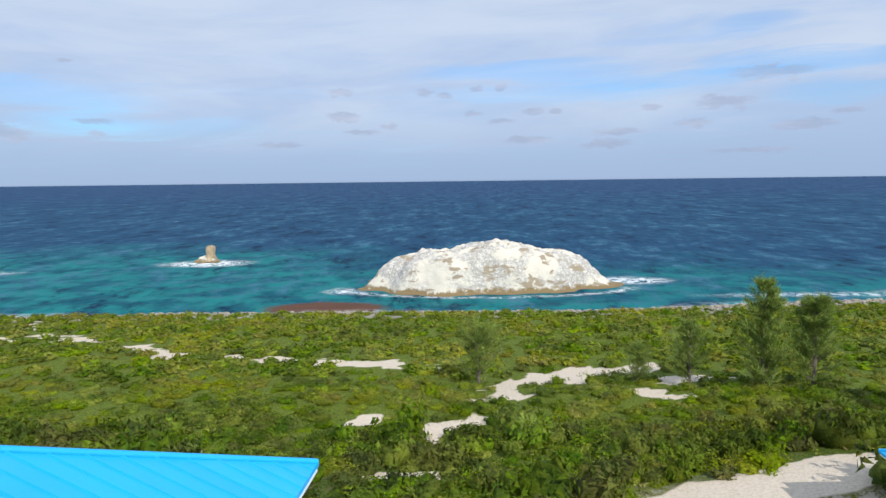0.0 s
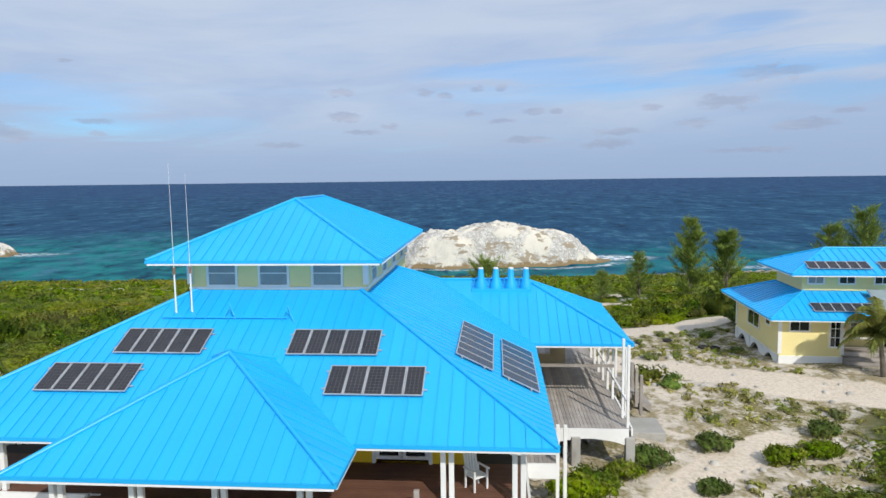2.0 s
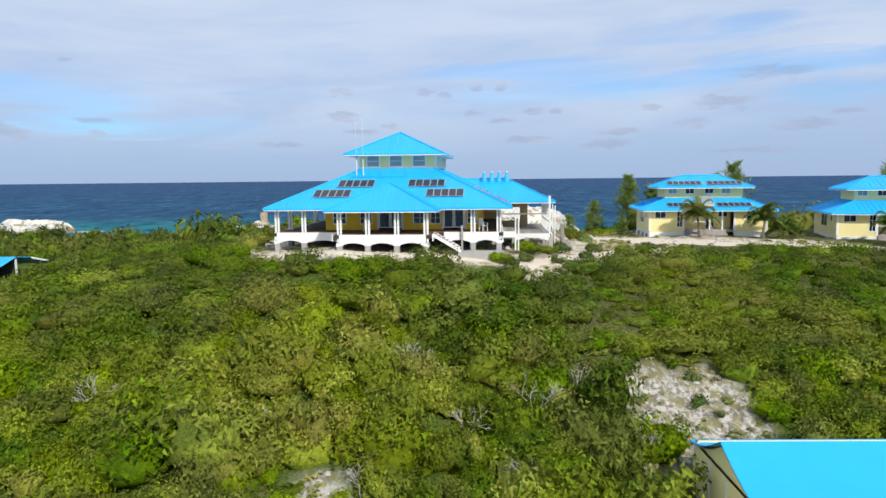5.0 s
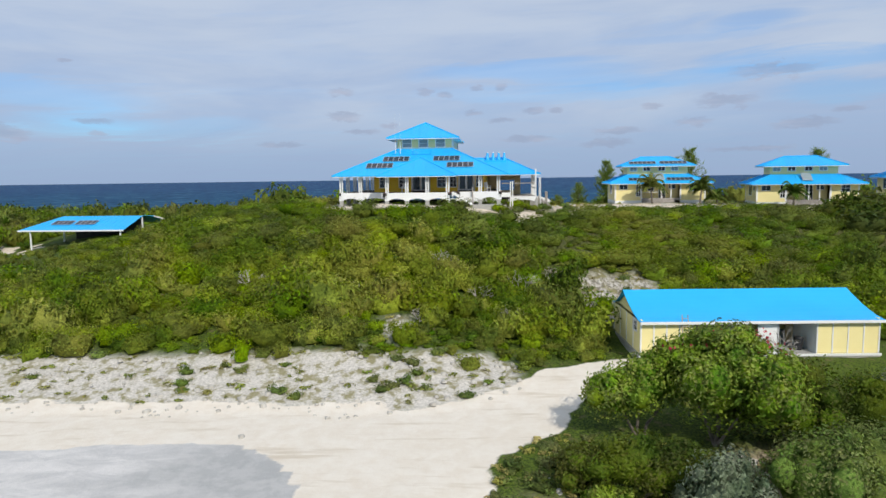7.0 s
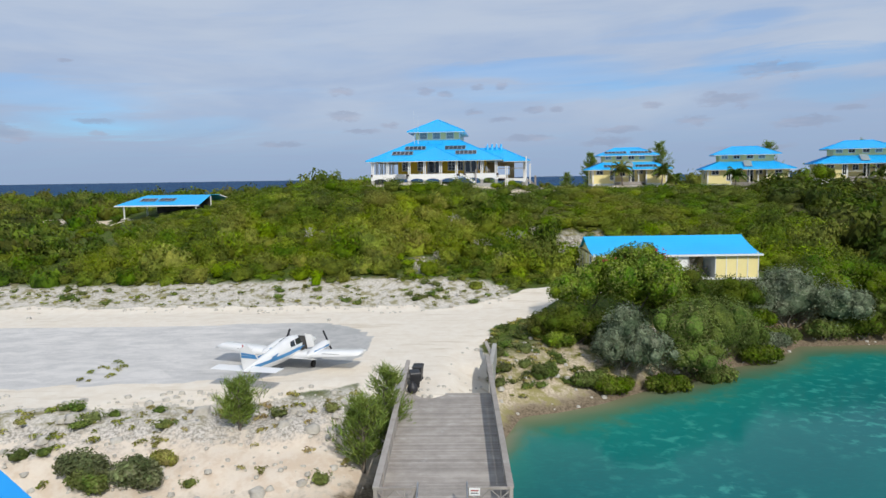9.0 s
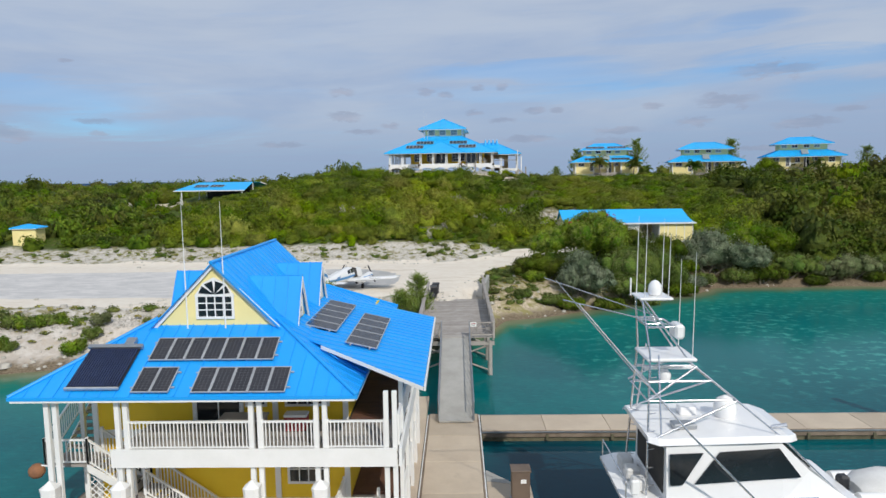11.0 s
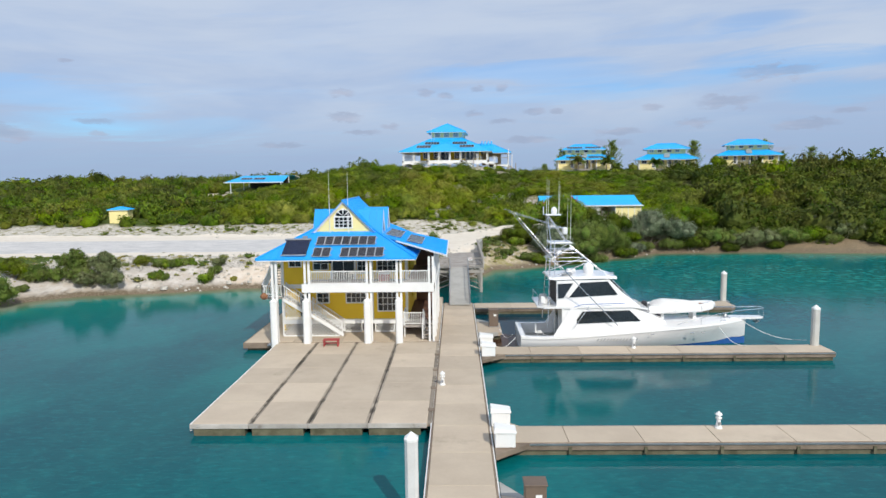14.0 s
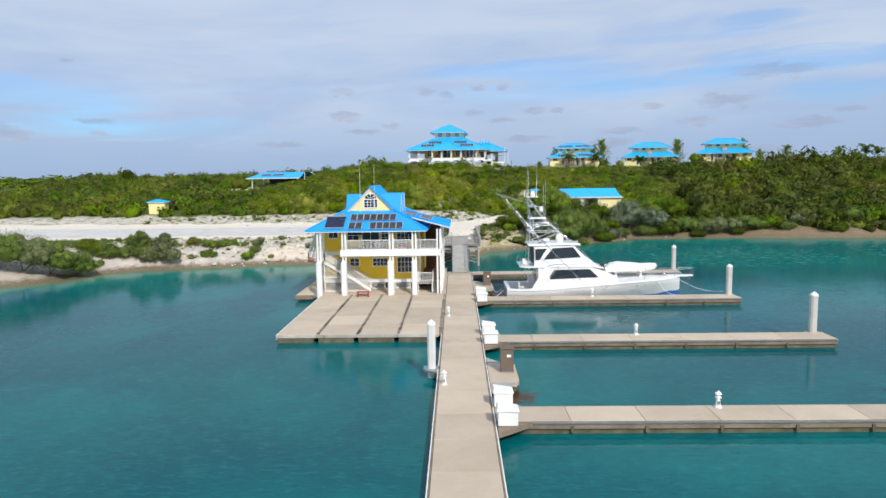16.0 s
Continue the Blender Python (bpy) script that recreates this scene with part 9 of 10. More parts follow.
def bush_base(seed, leaves, leaf, flat=0.8, lumps=5, core=True):
    """A rounded shrub of unit radius: small leaf blades on lumpy tufts over a dark inside."""
    r_ = np.random.default_rng(seed)
    cent = np.stack([r_.uniform(-0.6, 0.6, lumps), r_.uniform(-0.6, 0.6, lumps), r_.uniform(0.2, 0.72, lumps) * flat], 1)
    rad = r_.uniform(0.26, 0.5, lumps)
    d = r_.normal(size=(leaves, 3))
    d[:, 2] = np.abs(d[:, 2]) * 0.95 - 0.15
    d /= np.linalg.norm(d, axis=1)[:, None]
    k = r_.integers(0, lumps, leaves)
    p = cent[k] + d * (rad[k] * r_.uniform(0.78, 1.2, leaves))[:, None] * np.array([1, 1, 0.85])
    p[:, 2] = np.maximum(p[:, 2], 0.02)
    t = np.cross(d, r_.normal(size=(leaves, 3)))
    t /= np.linalg.norm(t, axis=1)[:, None] + 1e-9
    nrm = d * 1.25 + r_.normal(size=(leaves, 3)) * 0.42 + np.array([0, 0, 0.15])
    nrm /= np.linalg.norm(nrm, axis=1)[:, None]
    u = np.cross(nrm, t)
    u /= np.linalg.norm(u, axis=1)[:, None] + 1e-9
    t = np.cross(u, nrm)
    L = 1.15 * leaf * r_.uniform(0.65, 1.4, leaves)[:, None]
    Wd = L * r_.uniform(0.42, 0.62, leaves)[:, None]
    a, b, c = p - t * L * 0.45 + u * Wd * 0.6, p + t * L * 0.62, p - t * L * 0.45 - u * Wd * 0.6
    vs = np.stack([a, b, c], 1).reshape(-1, 3)
    qs_ = np.arange(leaves * 3).reshape(-1, 3)
    qs_ = np.concatenate([qs_, qs_[:, 2:]], 1)
    if core:
        # one low dome that follows the tufts
        cv, cq, off = [], [], len(vs)
        for lv, (q, h) in enumerate(((0.95, 0.02), (0.85, 0.35), (0.5, 0.62))):
            for i in range(8):
                an = 2 * math.pi * i / 8 + lv * 0.4
                dirn = np.array([math.cos(an) * q, math.sin(an) * q, h])
                dirn /= np.linalg.norm(dirn)
                reach = 0.2
                for c_, r0 in zip(cent, rad):
                    along = float(c_ @ dirn)
                    off2 = float(c_ @ c_) - along * along
                    if off2 < r0 * r0:
                        reach = max(reach, along + math.sqrt(r0 * r0 - off2))
                cv.append(dirn * reach * 0.76)
        cv.append(np.array([0, 0, 0.5 * flat]))
        for lv in range(2):
            for i in range(8):
                cq.append((off + lv * 8 + i, off + lv * 8 + (i + 1) % 8, off + lv * 8 + 8 + (i + 1) % 8, off + lv * 8 + 8 + i))
        for i in range(8):
            cq.append((off + 16 + i, off + 16 + (i + 1) % 8, off + 24, off + 24))
        vs = np.concatenate([vs, np.array(cv)])
        qs_ = np.concatenate([qs_, np.array(cq)])
    return vs, qs_


def place_plants(x0, x1, y0, y1, spacing, seed):
    r_ = np.random.default_rng(seed)
    nx, ny = int((x1 - x0) / spacing), int((y1 - y0) / spacing)
    gx_, gy_ = np.meshgrid(np.arange(nx), np.arange(ny))
    x = x0 + (gx_.ravel() + r_.uniform(-0.1, 1.1, nx * ny)) * spacing
    y = y0 + (gy_.ravel() + r_.uniform(-0.1, 1.1, nx * ny)) * spacing
    return x, y


BUILT = ((-1.65, 170.0, 11.0, 14.2), (10.5, 168.5, 5.5, 8.0), (32.5, 184.8, 7.6, 5.6), (51.0, 179.6, 7.6, 5.8), (70.0, 178.6, 7.6, 5.8), (123, 178, 7.6, 5.8), (23.3, 133.0, 9.8, 5.2), (-44, 165.5, 7.6, 4.4), (-59.8, 135.4, 3.0, 2.8), (32.0, 177.5, 6.0, 3.0), (50, 172.5, 5.0, 2.0), (4.2, 157.2, 5.0, 2.0))


def open_ground(x, y, margin=0.0):
    """True where shrubs may stand."""
    sand, grey, rock = masks(x, y)
    ok = (sand < 0.4) & (grey < 0.1) & (land(x, y) > 0.9)
    for cx, cy, hx, hy in BUILT:
        ok &= ~((np.abs(x - cx) < hx + margin) & (np.abs(y - cy) < hy + margin))
    return ok, rock


def plant(name, label, x, y, size, bases, material, squash, sink=0.08):
    z = ground_height(x, y) - sink * size
    return scatter_mesh(name, bases, np.stack([x, y, z], 1), size, rng.uniform(0, 6.28, len(x)), material, label=label, category="shrubs", squash=squash)


# hill scrub between the strip and the house, densest and nearest to the camera's way
fine = [bush_base(k, 540, 0.100, 0.9, 11) for k in range(7)]
under_b = [bush_base(70 + k, 92, 0.19, 0.8, 6) for k in range(5)]
mid_b = [bush_base(20 + k, 135, 0.17, 0.9, 8) for k in range(6)]
shore_b = [bush_base(30 + k, 165, 0.155, 0.85, 7) for k in range(5)]
seaside_b = [bush_base(50 + k, 210, 0.125, 0.8, 8) for k in range(5)]
far_b = [bush_base(40 + k, 54, 0.27, 0.8, 5) for k in range(5)]


def crest(x):
    """Where the scrub ends below the house."""
    return np.interp(x, (-40, -16.5, -15, -13, -9, -4, 5.3, 8.5, 10, 12.2, 14.8, 17.7, 21, 30, 46), (180, 174, 164, 154.2, 153.2, 152.4, 152.9, 154.4, 156.6, 158.9, 161.3, 163.7, 166.4, 168.2, 167))


x, y = place_plants(-42, 46, 126, 168, 1.5, 1)
ok, rock = open_ground(x, y, 0.6)
keep = ok & (rng.uniform(size=len(x)) > rock * (0.80 + 0.2 * (wavy(x, y, 0.45, 1.0) < 0.15))) & (y > 127.3 + 2.2 * wavy(x, y, 0.3, 1.0)) & ~((y < 138.5) & (x > 14.2) & (x < 34)) & ~((np.hypot((x - 16.6) / 4.4, (y - 142.6) / 4.0) + 0.12 * wavy(x, y, 0.9, 4.0) < 1) & (rng.uniform(size=len(x)) < 0.88)) & (y < crest(x) + 0.5 * wavy(x, y, 0.6, 3.0))
x, y = x[keep], y[keep]
size = np.exp(rng.normal(0.30, 0.34, len(x))).clip(0.6, 2.5) * (1 + 0.3 * wavy(x, y, 0.35, 6.0)) * np.clip((y - 122) / 14, 0.62, 1.0)
species = wavy(x, y, 0.6, 8.0) + rng.normal(0, 0.6, len(x)) + (0.55 + 0.6 * step(x, 2.0, 9.0)) * step(y, 141, 149) - 0.25 * (1 - step(y, 141, 149))
size = np.where(y > 150.8, size * 0.8, size)
size = np.where(np.hypot((x + 45) / 12, (y - 160) / 14) < 1, np.minimum(size, 0.8), size)
lower_x, lower_y = place_plants(-42, 46, 127, 168, 1.45, 11)
ok, rock = open_ground(lower_x, lower_y, 0.6)
ok &= (rock < 0.5) & (lower_y > 128.6 + 1.6 * wavy(lower_x, lower_y, 0.3, 1.0)) & ~((lower_y < 138.5) & (lower_x > 14.2) & (lower_x < 34)) & (lower_y < crest(lower_x) - 0.3)
lower_x, lower_y = lower_x[ok], lower_y[ok]
plant("under_scrub", "low green undergrowth between the bushes of the hill", lower_x, lower_y, rng.uniform(0.75, 1.15, len(lower_x)), under_b, L_deep, rng.uniform(0.55, 0.85, len(lower_x)))
near = y > 146.5
small_leaf = [bush_base(80 + k, 660, 0.078, 0.88, 12) for k in range(5)]
for sel, mat_, nm, lb, base_ in ((species < 0.15, L_scrub, "hill_scrub", "dense yellow-green coastal scrub on the slope", fine), (species >= 0.15, L_deep, "hill_thicket", "darker glossy thicket among the hill scrub", fine)):
    s_ = sel & ~near
    plant(nm, lb, x[s_], y[s_], size[s_], base_, mat_, rng.uniform(0.8, 1.6, s_.sum()))
    s_ = sel & near
    plant("crest_" + nm.split("_")[1], lb.replace("slope", "crest").replace("hill", "crest"), x[s_], y[s_], size[s_] * 1.3, small_leaf, mat_, rng.uniform(0.55, 0.9, s_.sum()))
# taller rounded bushes that stand out of the scrub
big_b = [bush_base(90 + k, 1300, 0.062, 0.85, 16) for k in range(4)]
tall = (rng.uniform(size=len(x)) < 0.085) & (y < 151) & (y > 131)
for pick, mat_, nm, lb in ((rng.uniform(size=len(x)) < 0.5, L_deep, "tall_thicket", "tall dark rounded bushes standing out of the scrub"), (None, L_scrub, "tall_scrub", "tall bright rounded bushes standing out of the scrub")):
    s_ = tall & (pick if pick is not None else ~last)
    last = pick
    plant(nm, lb, x[s_], y[s_], rng.uniform(1.5, 2.6, s_.sum()), big_b, mat_, rng.uniform(0.85, 1.2, s_.sum()))
# the flanks of the hill, and right and left of the houses
x, y = place_plants(-112, 130, 104, 208, 1.95, 2)
ok, rock = open_ground(x, y, 0.9)
inner = (x > -42) & (x < 46) & (y > 126) & (y < 168)
yard = ((np.hypot((x + 1) / 1.05, y - 168) < 14.5) | ((x > 8) & (x < 28) & (y > crest(x)) & (y < 190.5 + 0.58 * (x - 10)) & (wavy(x, y, 0.4, 2.0) < 0.5)) | ((x > 24) & (x < 80) & (y > 167) & (y < 192) & (rng.uniform(size=len(x)) < 0.75)))
strip = (y < 129.5) & (x < 12)
right_low = (x > 3) & (x < 36) & (y < 137)
keep = ok & ~inner & ~strip & ~right_low & ~yard & (np.hypot(x - 14.5, y - 189.3) > 3.0) & (rng.uniform(size=len(x)) > rock * 0.9) & (land(x, y) > 1.2) & ~((y < 120) & (x < 45))
x, y = x[keep], y[keep]
size = np.exp(rng.normal(0.36, 0.32, len(x))).clip(0.7, 2.8) * (1 + 0.3 * wavy(x, y, 0.3, 6.0))
size = np.where(np.hypot((x + 45) / 12, (y - 160) / 14) < 1, np.minimum(size, 0.8), size)
size = np.where(y > 172, size * 0.85, size) * (1 + 0.45 * step(x, 26, 40) * (y < 168))
species = wavy(x, y, 0.4, 8.0) + rng.normal(0, 0.6, len(x)) + 1.2 * step(x, 26, 42) * (y < 168)
for sel, mat_, nm, lb in ((species < 0.25, L_flank, "flank_scrub", "yellow-green scrub on the island's flanks"), (species >= 0.25, L_wood, "flank_thicket", "dark green thicket on the island's flanks")):
    wood = sel & (x > 27) & (y < 169)
    sel = sel & ~wood
    plant(nm, lb, x[sel], y[sel], size[sel], mid_b, mat_, rng.uniform(0.8, 1.6, sel.sum()))
    leaves_ = mat_
    plant(nm.replace("flank", "shore_hill"), lb.replace("the island's flanks", "the hill above the lagoon").replace("yellow-green", "mid green"), x[wood], y[wood], size[wood], shore_b, leaves_, rng.uniform(0.8, 1.5, wood.sum()))
# low scrub on the sea side
x, y = place_plants(-112, 112, 176, 297, 1.62, 3)
ok, rock = open_ground(x, y, 1.0)
yard = (np.hypot((x + 1) / 1.15, y - 170) < 17) | ((x > 8) & (x < 42) & (y < np.where(x < 28, 190.5 + 0.58 * (x - 10), 204)) & (wavy(x, y, 0.5, 2.0) < 0.75))
hidden = np.abs(x - 6) > 0.70 * (y - 161) + np.where(x < 0, 26, 12)
keep = ok & ~yard & ~hidden & (rng.uniform(size=len(x)) > rock * 0.9) & (y < 293.5 + 2.0 * wavy(x, y, 0.15, 5.0) + 0.1 * np.maximum(x - 40, 0))
keep &= rng.uniform(size=len(x)) > np.where(y > 226, 0.42, 0.10) + 0.12 * (wavy(x, y, 0.35, 3.0) > 0.6)
x, y = x[keep], y[keep]
size = rng.uniform(0.6, 1.25, len(x)) * (1 + 0.3 * wavy(x, y, 0.4, 6.0)) * np.where(y < 214, 1.3, np.where(y > 226, 1.32, 1.08))
species = wavy(x, y, 0.3, 4.0) + rng.normal(0, 0.3, len(x)) - 0.35 * step(y, 212, 225)
for sel, mat_, nm, lb in ((species < 0.2, L_low, "seaside_scrub", "low bright green wind-clipped scrub by the sea"), (species >= 0.2, L_deep, "seaside_thicket", "darker shrubs in the seaside scrub")):
    for far in (False, True):
        s_ = sel & ((y > 226) == far)
        plant(nm if not far else nm.replace("seaside", "shore"), lb if not far else lb.replace("by the sea", "above the sea shore").replace("seaside scrub", "scrub of the sea shore"), x[s_], y[s_], size[s_], far_b if far else seaside_b, mat_, rng.uniform(0.5, 0.85, s_.sum()))
# far scrub that closes the island on both sides
x, y = place_plants(-330, 330, 80, 215, 6.6, 4)
keep = ((x < -112) | (x > 130)) & (land(x, y) > 1.5) & (masks(x, y)[0] < 0.2)
x, y = x[keep], y[keep]
plant("far_scrub", "distant scrub along the island", x, y, rng.uniform(2.9, 4.2, len(x)), far_b, L_flank, rng.uniform(0.5, 0.7, len(x)))
# tufts and small shrubs on rock, banks and yards
tuft = [bush_base(60 + k, 34, 0.34, 0.6, 3, core=False) for k in range(4)]
x, y = place_plants(-60, 60, 86, 206, 0.85, 5)
ok, rock = open_ground(x, y, 0.1)
bank = (land(x, y) < 2.95) & (y < 125)
chance = np.where(rock > 0.4, np.where((x > 6) & (y > 150), 1.0, 0.4), 0.0) + np.where(bank, 0.24, 0.0) + np.where(bank & (x > 2.6), 0.5, 0.0) + np.where((x > 8) & (x < 44) & (y > 152) & (y < 200), 0.9, 0.0) + np.where((y > 99) & (y < 125) & (x > 2.5) & (x < 9), 0.5, 0)
chance = chance * (0.45 + 0.9 * (wavy(x, y, 0.5, 3.0) > 0.0))
chance = chance + np.where((x < -3) & (y > 95.8) & (y < 99.0) & (wavy(x, y, 0.3, 2.0) > -0.3), 0.6, 0.0)
chance = chance + np.where((x < -3) & (y > 94.5) & (y < 103) & (y > 95.6 + 0.42 * np.maximum(x + 20, 0)) & (y < 98.4 + 0.42 * np.maximum(x + 20, 0)), 0.55, 0.0) + np.where((x > 2.4) & (x < 8.5) & (y > 103) & (y < 122), 0.7, 0.0)
chance = np.maximum(chance, 0.85 * (np.hypot((x + 22.6) / 0.9, (y - 104.2) / 3.4) < 1.0))
keep = (ok | (np.hypot((x + 22.6) / 0.9, (y - 104.2) / 3.4) < 1.0)) & (rng.uniform(size=len(x)) < chance)
x, y = x[keep], y[keep]
plant("grass_tufts", "dry grass tufts and small weeds on pale ground", x, y, rng.uniform(0.25, 0.6, len(x)), tuft, L_grass, rng.uniform(0.5, 0.9, len(x)))
keep = (rng.uniform(size=len(x)) < np.where((x > 2.6) & (y < 118), 0.5, 0.16)) & (np.hypot(x + 22.6, y - 104.2) > 4.5) & ~((x > 8) & (y > 168) & (rng.uniform(size=len(x)) < 0.75))
x, y = x[keep], y[keep]
plant("small_shrubs", "small round green shrubs on the rocky edge", x, y, rng.uniform(0.45, 0.9, len(x)), mid_b[:3], L_olive, rng.uniform(0.7, 1.0, len(x)))
# stones
x, y = place_plants(-50, 40, 88, 206, 0.62, 6)
sand, grey, rock = masks(x, y)
bank = (land(x, y) < 2.9) & (land(x, y) > 0.0) & (y < 126)
keep = (rng.uniform(size=len(x)) < np.where(rock > 0.3, np.where(y > 140, 0.14, 0.34), 0) + np.where(bank, np.where(x < -3, 0.62, 0.25), 0.0) + np.where(sand > 0.5, 0.006, 0)) & (grey < 0.1)
x, y = x[keep], y[keep]
pos = np.stack([x, y, ground_height(x, y)], 1)
M["stone"] = surface("pale coral stones", (0.56, 0.53, 0.47), (0.38, 0.355, 0.31), 1.6, rough=0.95, bump=0.4)
scatter_mesh("loose_stones", [stone_base(k) for k in range(5)], pos, rng.uniform(0.06, 0.26, len(x)) * rng.uniform(0.6, 1.4, len(x)) * np.where((y < 98) & (x < -3), np.where(rng.uniform(size=len(x)) < 0.10, 1.9, 0.8), 1.0), rng.uniform(0, 6.28, len(x)), M["stone"], label="loose pale coral stones and rubble", category="stones")
x, y = place_plants(-60, 110, 293, 305, 0.8, 9)
keep = rng.uniform(size=len(x)) < 0.5
x, y = x[keep], y[keep]
pos = np.stack([x, y, ground_height(x, y)], 1)
scatter_mesh("shore_rubble", [stone_base(k) for k in range(5)], pos, rng.uniform(0.2, 0.7, len(x)), rng.uniform(0, 6.28, len(x)), M["grey_rubble"], label="grey rock rubble along the sea shore", category="stones")


# ---------------------------------------------------------------- single trees and big shrubs
def branch(g, a, b, r0, r1, bends=3, wob=0.12, r_=random):
    a, b = Vector(a), Vector(b)
    pts = [a.lerp(b, k / bends) + Vector((r_.uniform(-wob, wob), r_.uniform(-wob, wob), 0)) * (0 < k < bends) for k in range(bends + 1)]
    for k in range(bends):
        g.tube(pts[k], pts[k + 1], r0 + (r1 - r0) * k / bends, r0 + (r1 - r0) * (k + 1) / bends, 6, caps=False)


def crown_mesh(name, blobs, count, leaf, material, seed, droop=0.0, narrow=0.42):
    """Leaf blades over several lumps (centre, radii)."""
    r_ = np.random.default_rng(seed)
    P, N, T = [], [], []
    for (cx, cy, cz), (rx, ry, rz) in blobs:
        k = max(20, int(count * (rx * ry * rz) ** (2 / 3) / sum((b[1][0] * b[1][1] * b[1][2]) ** (2 / 3) for b in blobs)))
        d = r_.normal(size=(k, 3))
        d /= np.linalg.norm(d, axis=1)[:, None]
        rr = r_.uniform(0.74, 1.14, k)[:, None]
        P.append(np.array([cx, cy, cz]) + d * rr * np.array([rx, ry, rz]) + r_.normal(0, 0.05, (k, 3)))
        N.append(d)
        T.append(np.full(k, r_.uniform(1.1, 1.9)))
    P, N = np.concatenate(P), np.concatenate(N)
    k = len(P)
    nrm = N * 1.1 + r_.normal(size=(k, 3)) * 0.42
    nrm /= np.linalg.norm(nrm, axis=1)[:, None]
    t = np.cross(nrm, r_.normal(size=(k, 3)))
    t[:, 2] -= droop
    t /= np.linalg.norm(t, axis=1)[:, None]
    u = np.cross(nrm, t)
    u /= np.linalg.norm(u, axis=1)[:, None] + 1e-9
    L = leaf * r_.uniform(0.7, 1.4, k)[:, None]
    Wd = L * narrow * r_.uniform(0.8, 1.2, k)[:, None]
    vs = np.stack([P - t * L * 0.5, P + u * Wd * 0.5 - t * 0.05 * L, P + t * L * 0.5, P - u * Wd * 0.5 - t * 0.05 * L], 1).reshape(-1, 3)
    me = quad_mesh(name, vs, np.arange(4 * k).reshape(-1, 4), False)
    attribute(me, "bush", np.repeat(np.concatenate(T), 4))
    me.materials.append(material)
    return me


def core_mesh(blobs, material, shrink=0.8, seed=0):
    g = Geo()
    for k, ((cx, cy, cz), (rx, ry, rz)) in enumerate(blobs):
        rows = []
        for j in range(5):
            ph = math.pi * (j + 0.15) / 4.3
            rows.append([(cx + rx * shrink * math.sin(ph) * math.cos(2 * math.pi * i / 8) * (1 + 0.12 * math.sin(3 * i + k + j)), cy + ry * shrink * math.sin(ph) * math.sin(2 * math.pi * i / 8) * (1 + 0.12 * math.cos(2 * i + k)), cz + rz * shrink * math.cos(ph)) for i in range(8)])
        g.loft(rows)
    return g.mesh("inner_foliage", material)


def broad_tree(label, x, y, blobs, count, leaf, material, seed, name="tree", narrow=0.45, group="", grow=1.0, sprays=(11, 0.24, 0.38)):
    z = gz(x, y)
    blobs = [(tuple(v * grow for v in c), tuple(v * grow for v in r)) for c, r in blobs]
    count = int(count * grow * 1.45)
    t = thing(name, label, name, pose(x, y, z), group)
    r_ = random.Random(seed)
    g = Geo()
    for (cx, cy, cz), (rx, ry, rz) in blobs:
        branch(g, (r_.uniform(-0.2, 0.2), r_.uniform(-0.2, 0.2), -0.3), (cx * 0.8, cy * 0.8, cz), 0.11, 0.03, 4, 0.15, r_)
    part("trunk", g, M["bark"], t)
    small = []
    rr = np.random.default_rng(seed)
    for (cx, cy, cz), (rx, ry, rz) in blobs:
        small.append(((cx, cy, cz), (rx * 0.78, ry * 0.78, rz * 0.78)))
        for q in range(sprays[0]):
            d = rr.normal(size=3)
            d /= np.linalg.norm(d)
            d[2] = abs(d[2]) * 0.9 - 0.2
            s_ = rr.uniform(sprays[1], sprays[2])
            out_ = 1.02 - s_
            small.append(((cx + d[0] * rx * out_, cy + d[1] * ry * out_, cz + d[2] * rz * out_), (rx * s_, ry * s_, rz * s_ * 1.2)))
    part("crown", crown_mesh("crown", small, count, leaf, material, seed, narrow=narrow), None, t)
    part("inner_foliage", core_mesh([((c[0], c[1], c[2]), r) for c, r in small], material, 0.66), None, t)
    return t


# the group of big shrubs between the bridge, the storehouse and the water
broad_tree("bright green broad-leaved shrub tree beside the sand track", 11.9, 119.4, (((0, 0, 2.0), (2.1, 1.9, 1.5)), ((1.5, 0.5, 2.2), (1.6, 1.5, 1.4)), ((-1.2, -0.4, 1.7), (1.4, 1.4, 1.2))), 3600, 0.24, L_lime, 1, grow=1.42)
bt = broad_tree("tall leafy tree with pink blossom against the storehouse", 15.6, 118.2, (((0, 0, 2.6), (2.3, 2.2, 2.4)), ((0.4, 0.2, 3.9), (1.6, 1.6, 1.2)), ((1.5, -1.2, 2.6), (1.8, 1.7, 1.9)), ((-1.4, 0.8, 3.3), (1.2, 1.2, 1.0))), 6400, 0.24, L_lime, 2, grow=1.42)
part("blossom", crown_mesh("blossom", (((1.2, 0.6, 5.6), (2.4, 1.4, 0.7)), ((3.2, 0.8, 4.8), (1.3, 0.9, 0.6)), ((-1.6, 1.0, 4.9), (1.2, 0.9, 0.6))), 260, 0.2, L_flower, 3, narrow=0.8), None, bt, "crimson blossom")
broad_tree("dark green shrub mass on the bank", 9.9, 113.3, (((0, 0, 1.3), (2.8, 1.6, 1.5)), ((2.0, -0.4, 1.2), (1.8, 1.4, 1.3)), ((-1.8, 0.4, 1.0), (1.6, 1.3, 1.1))), 5200, 0.2, L_wood, 4, "shrub", grow=1.25)
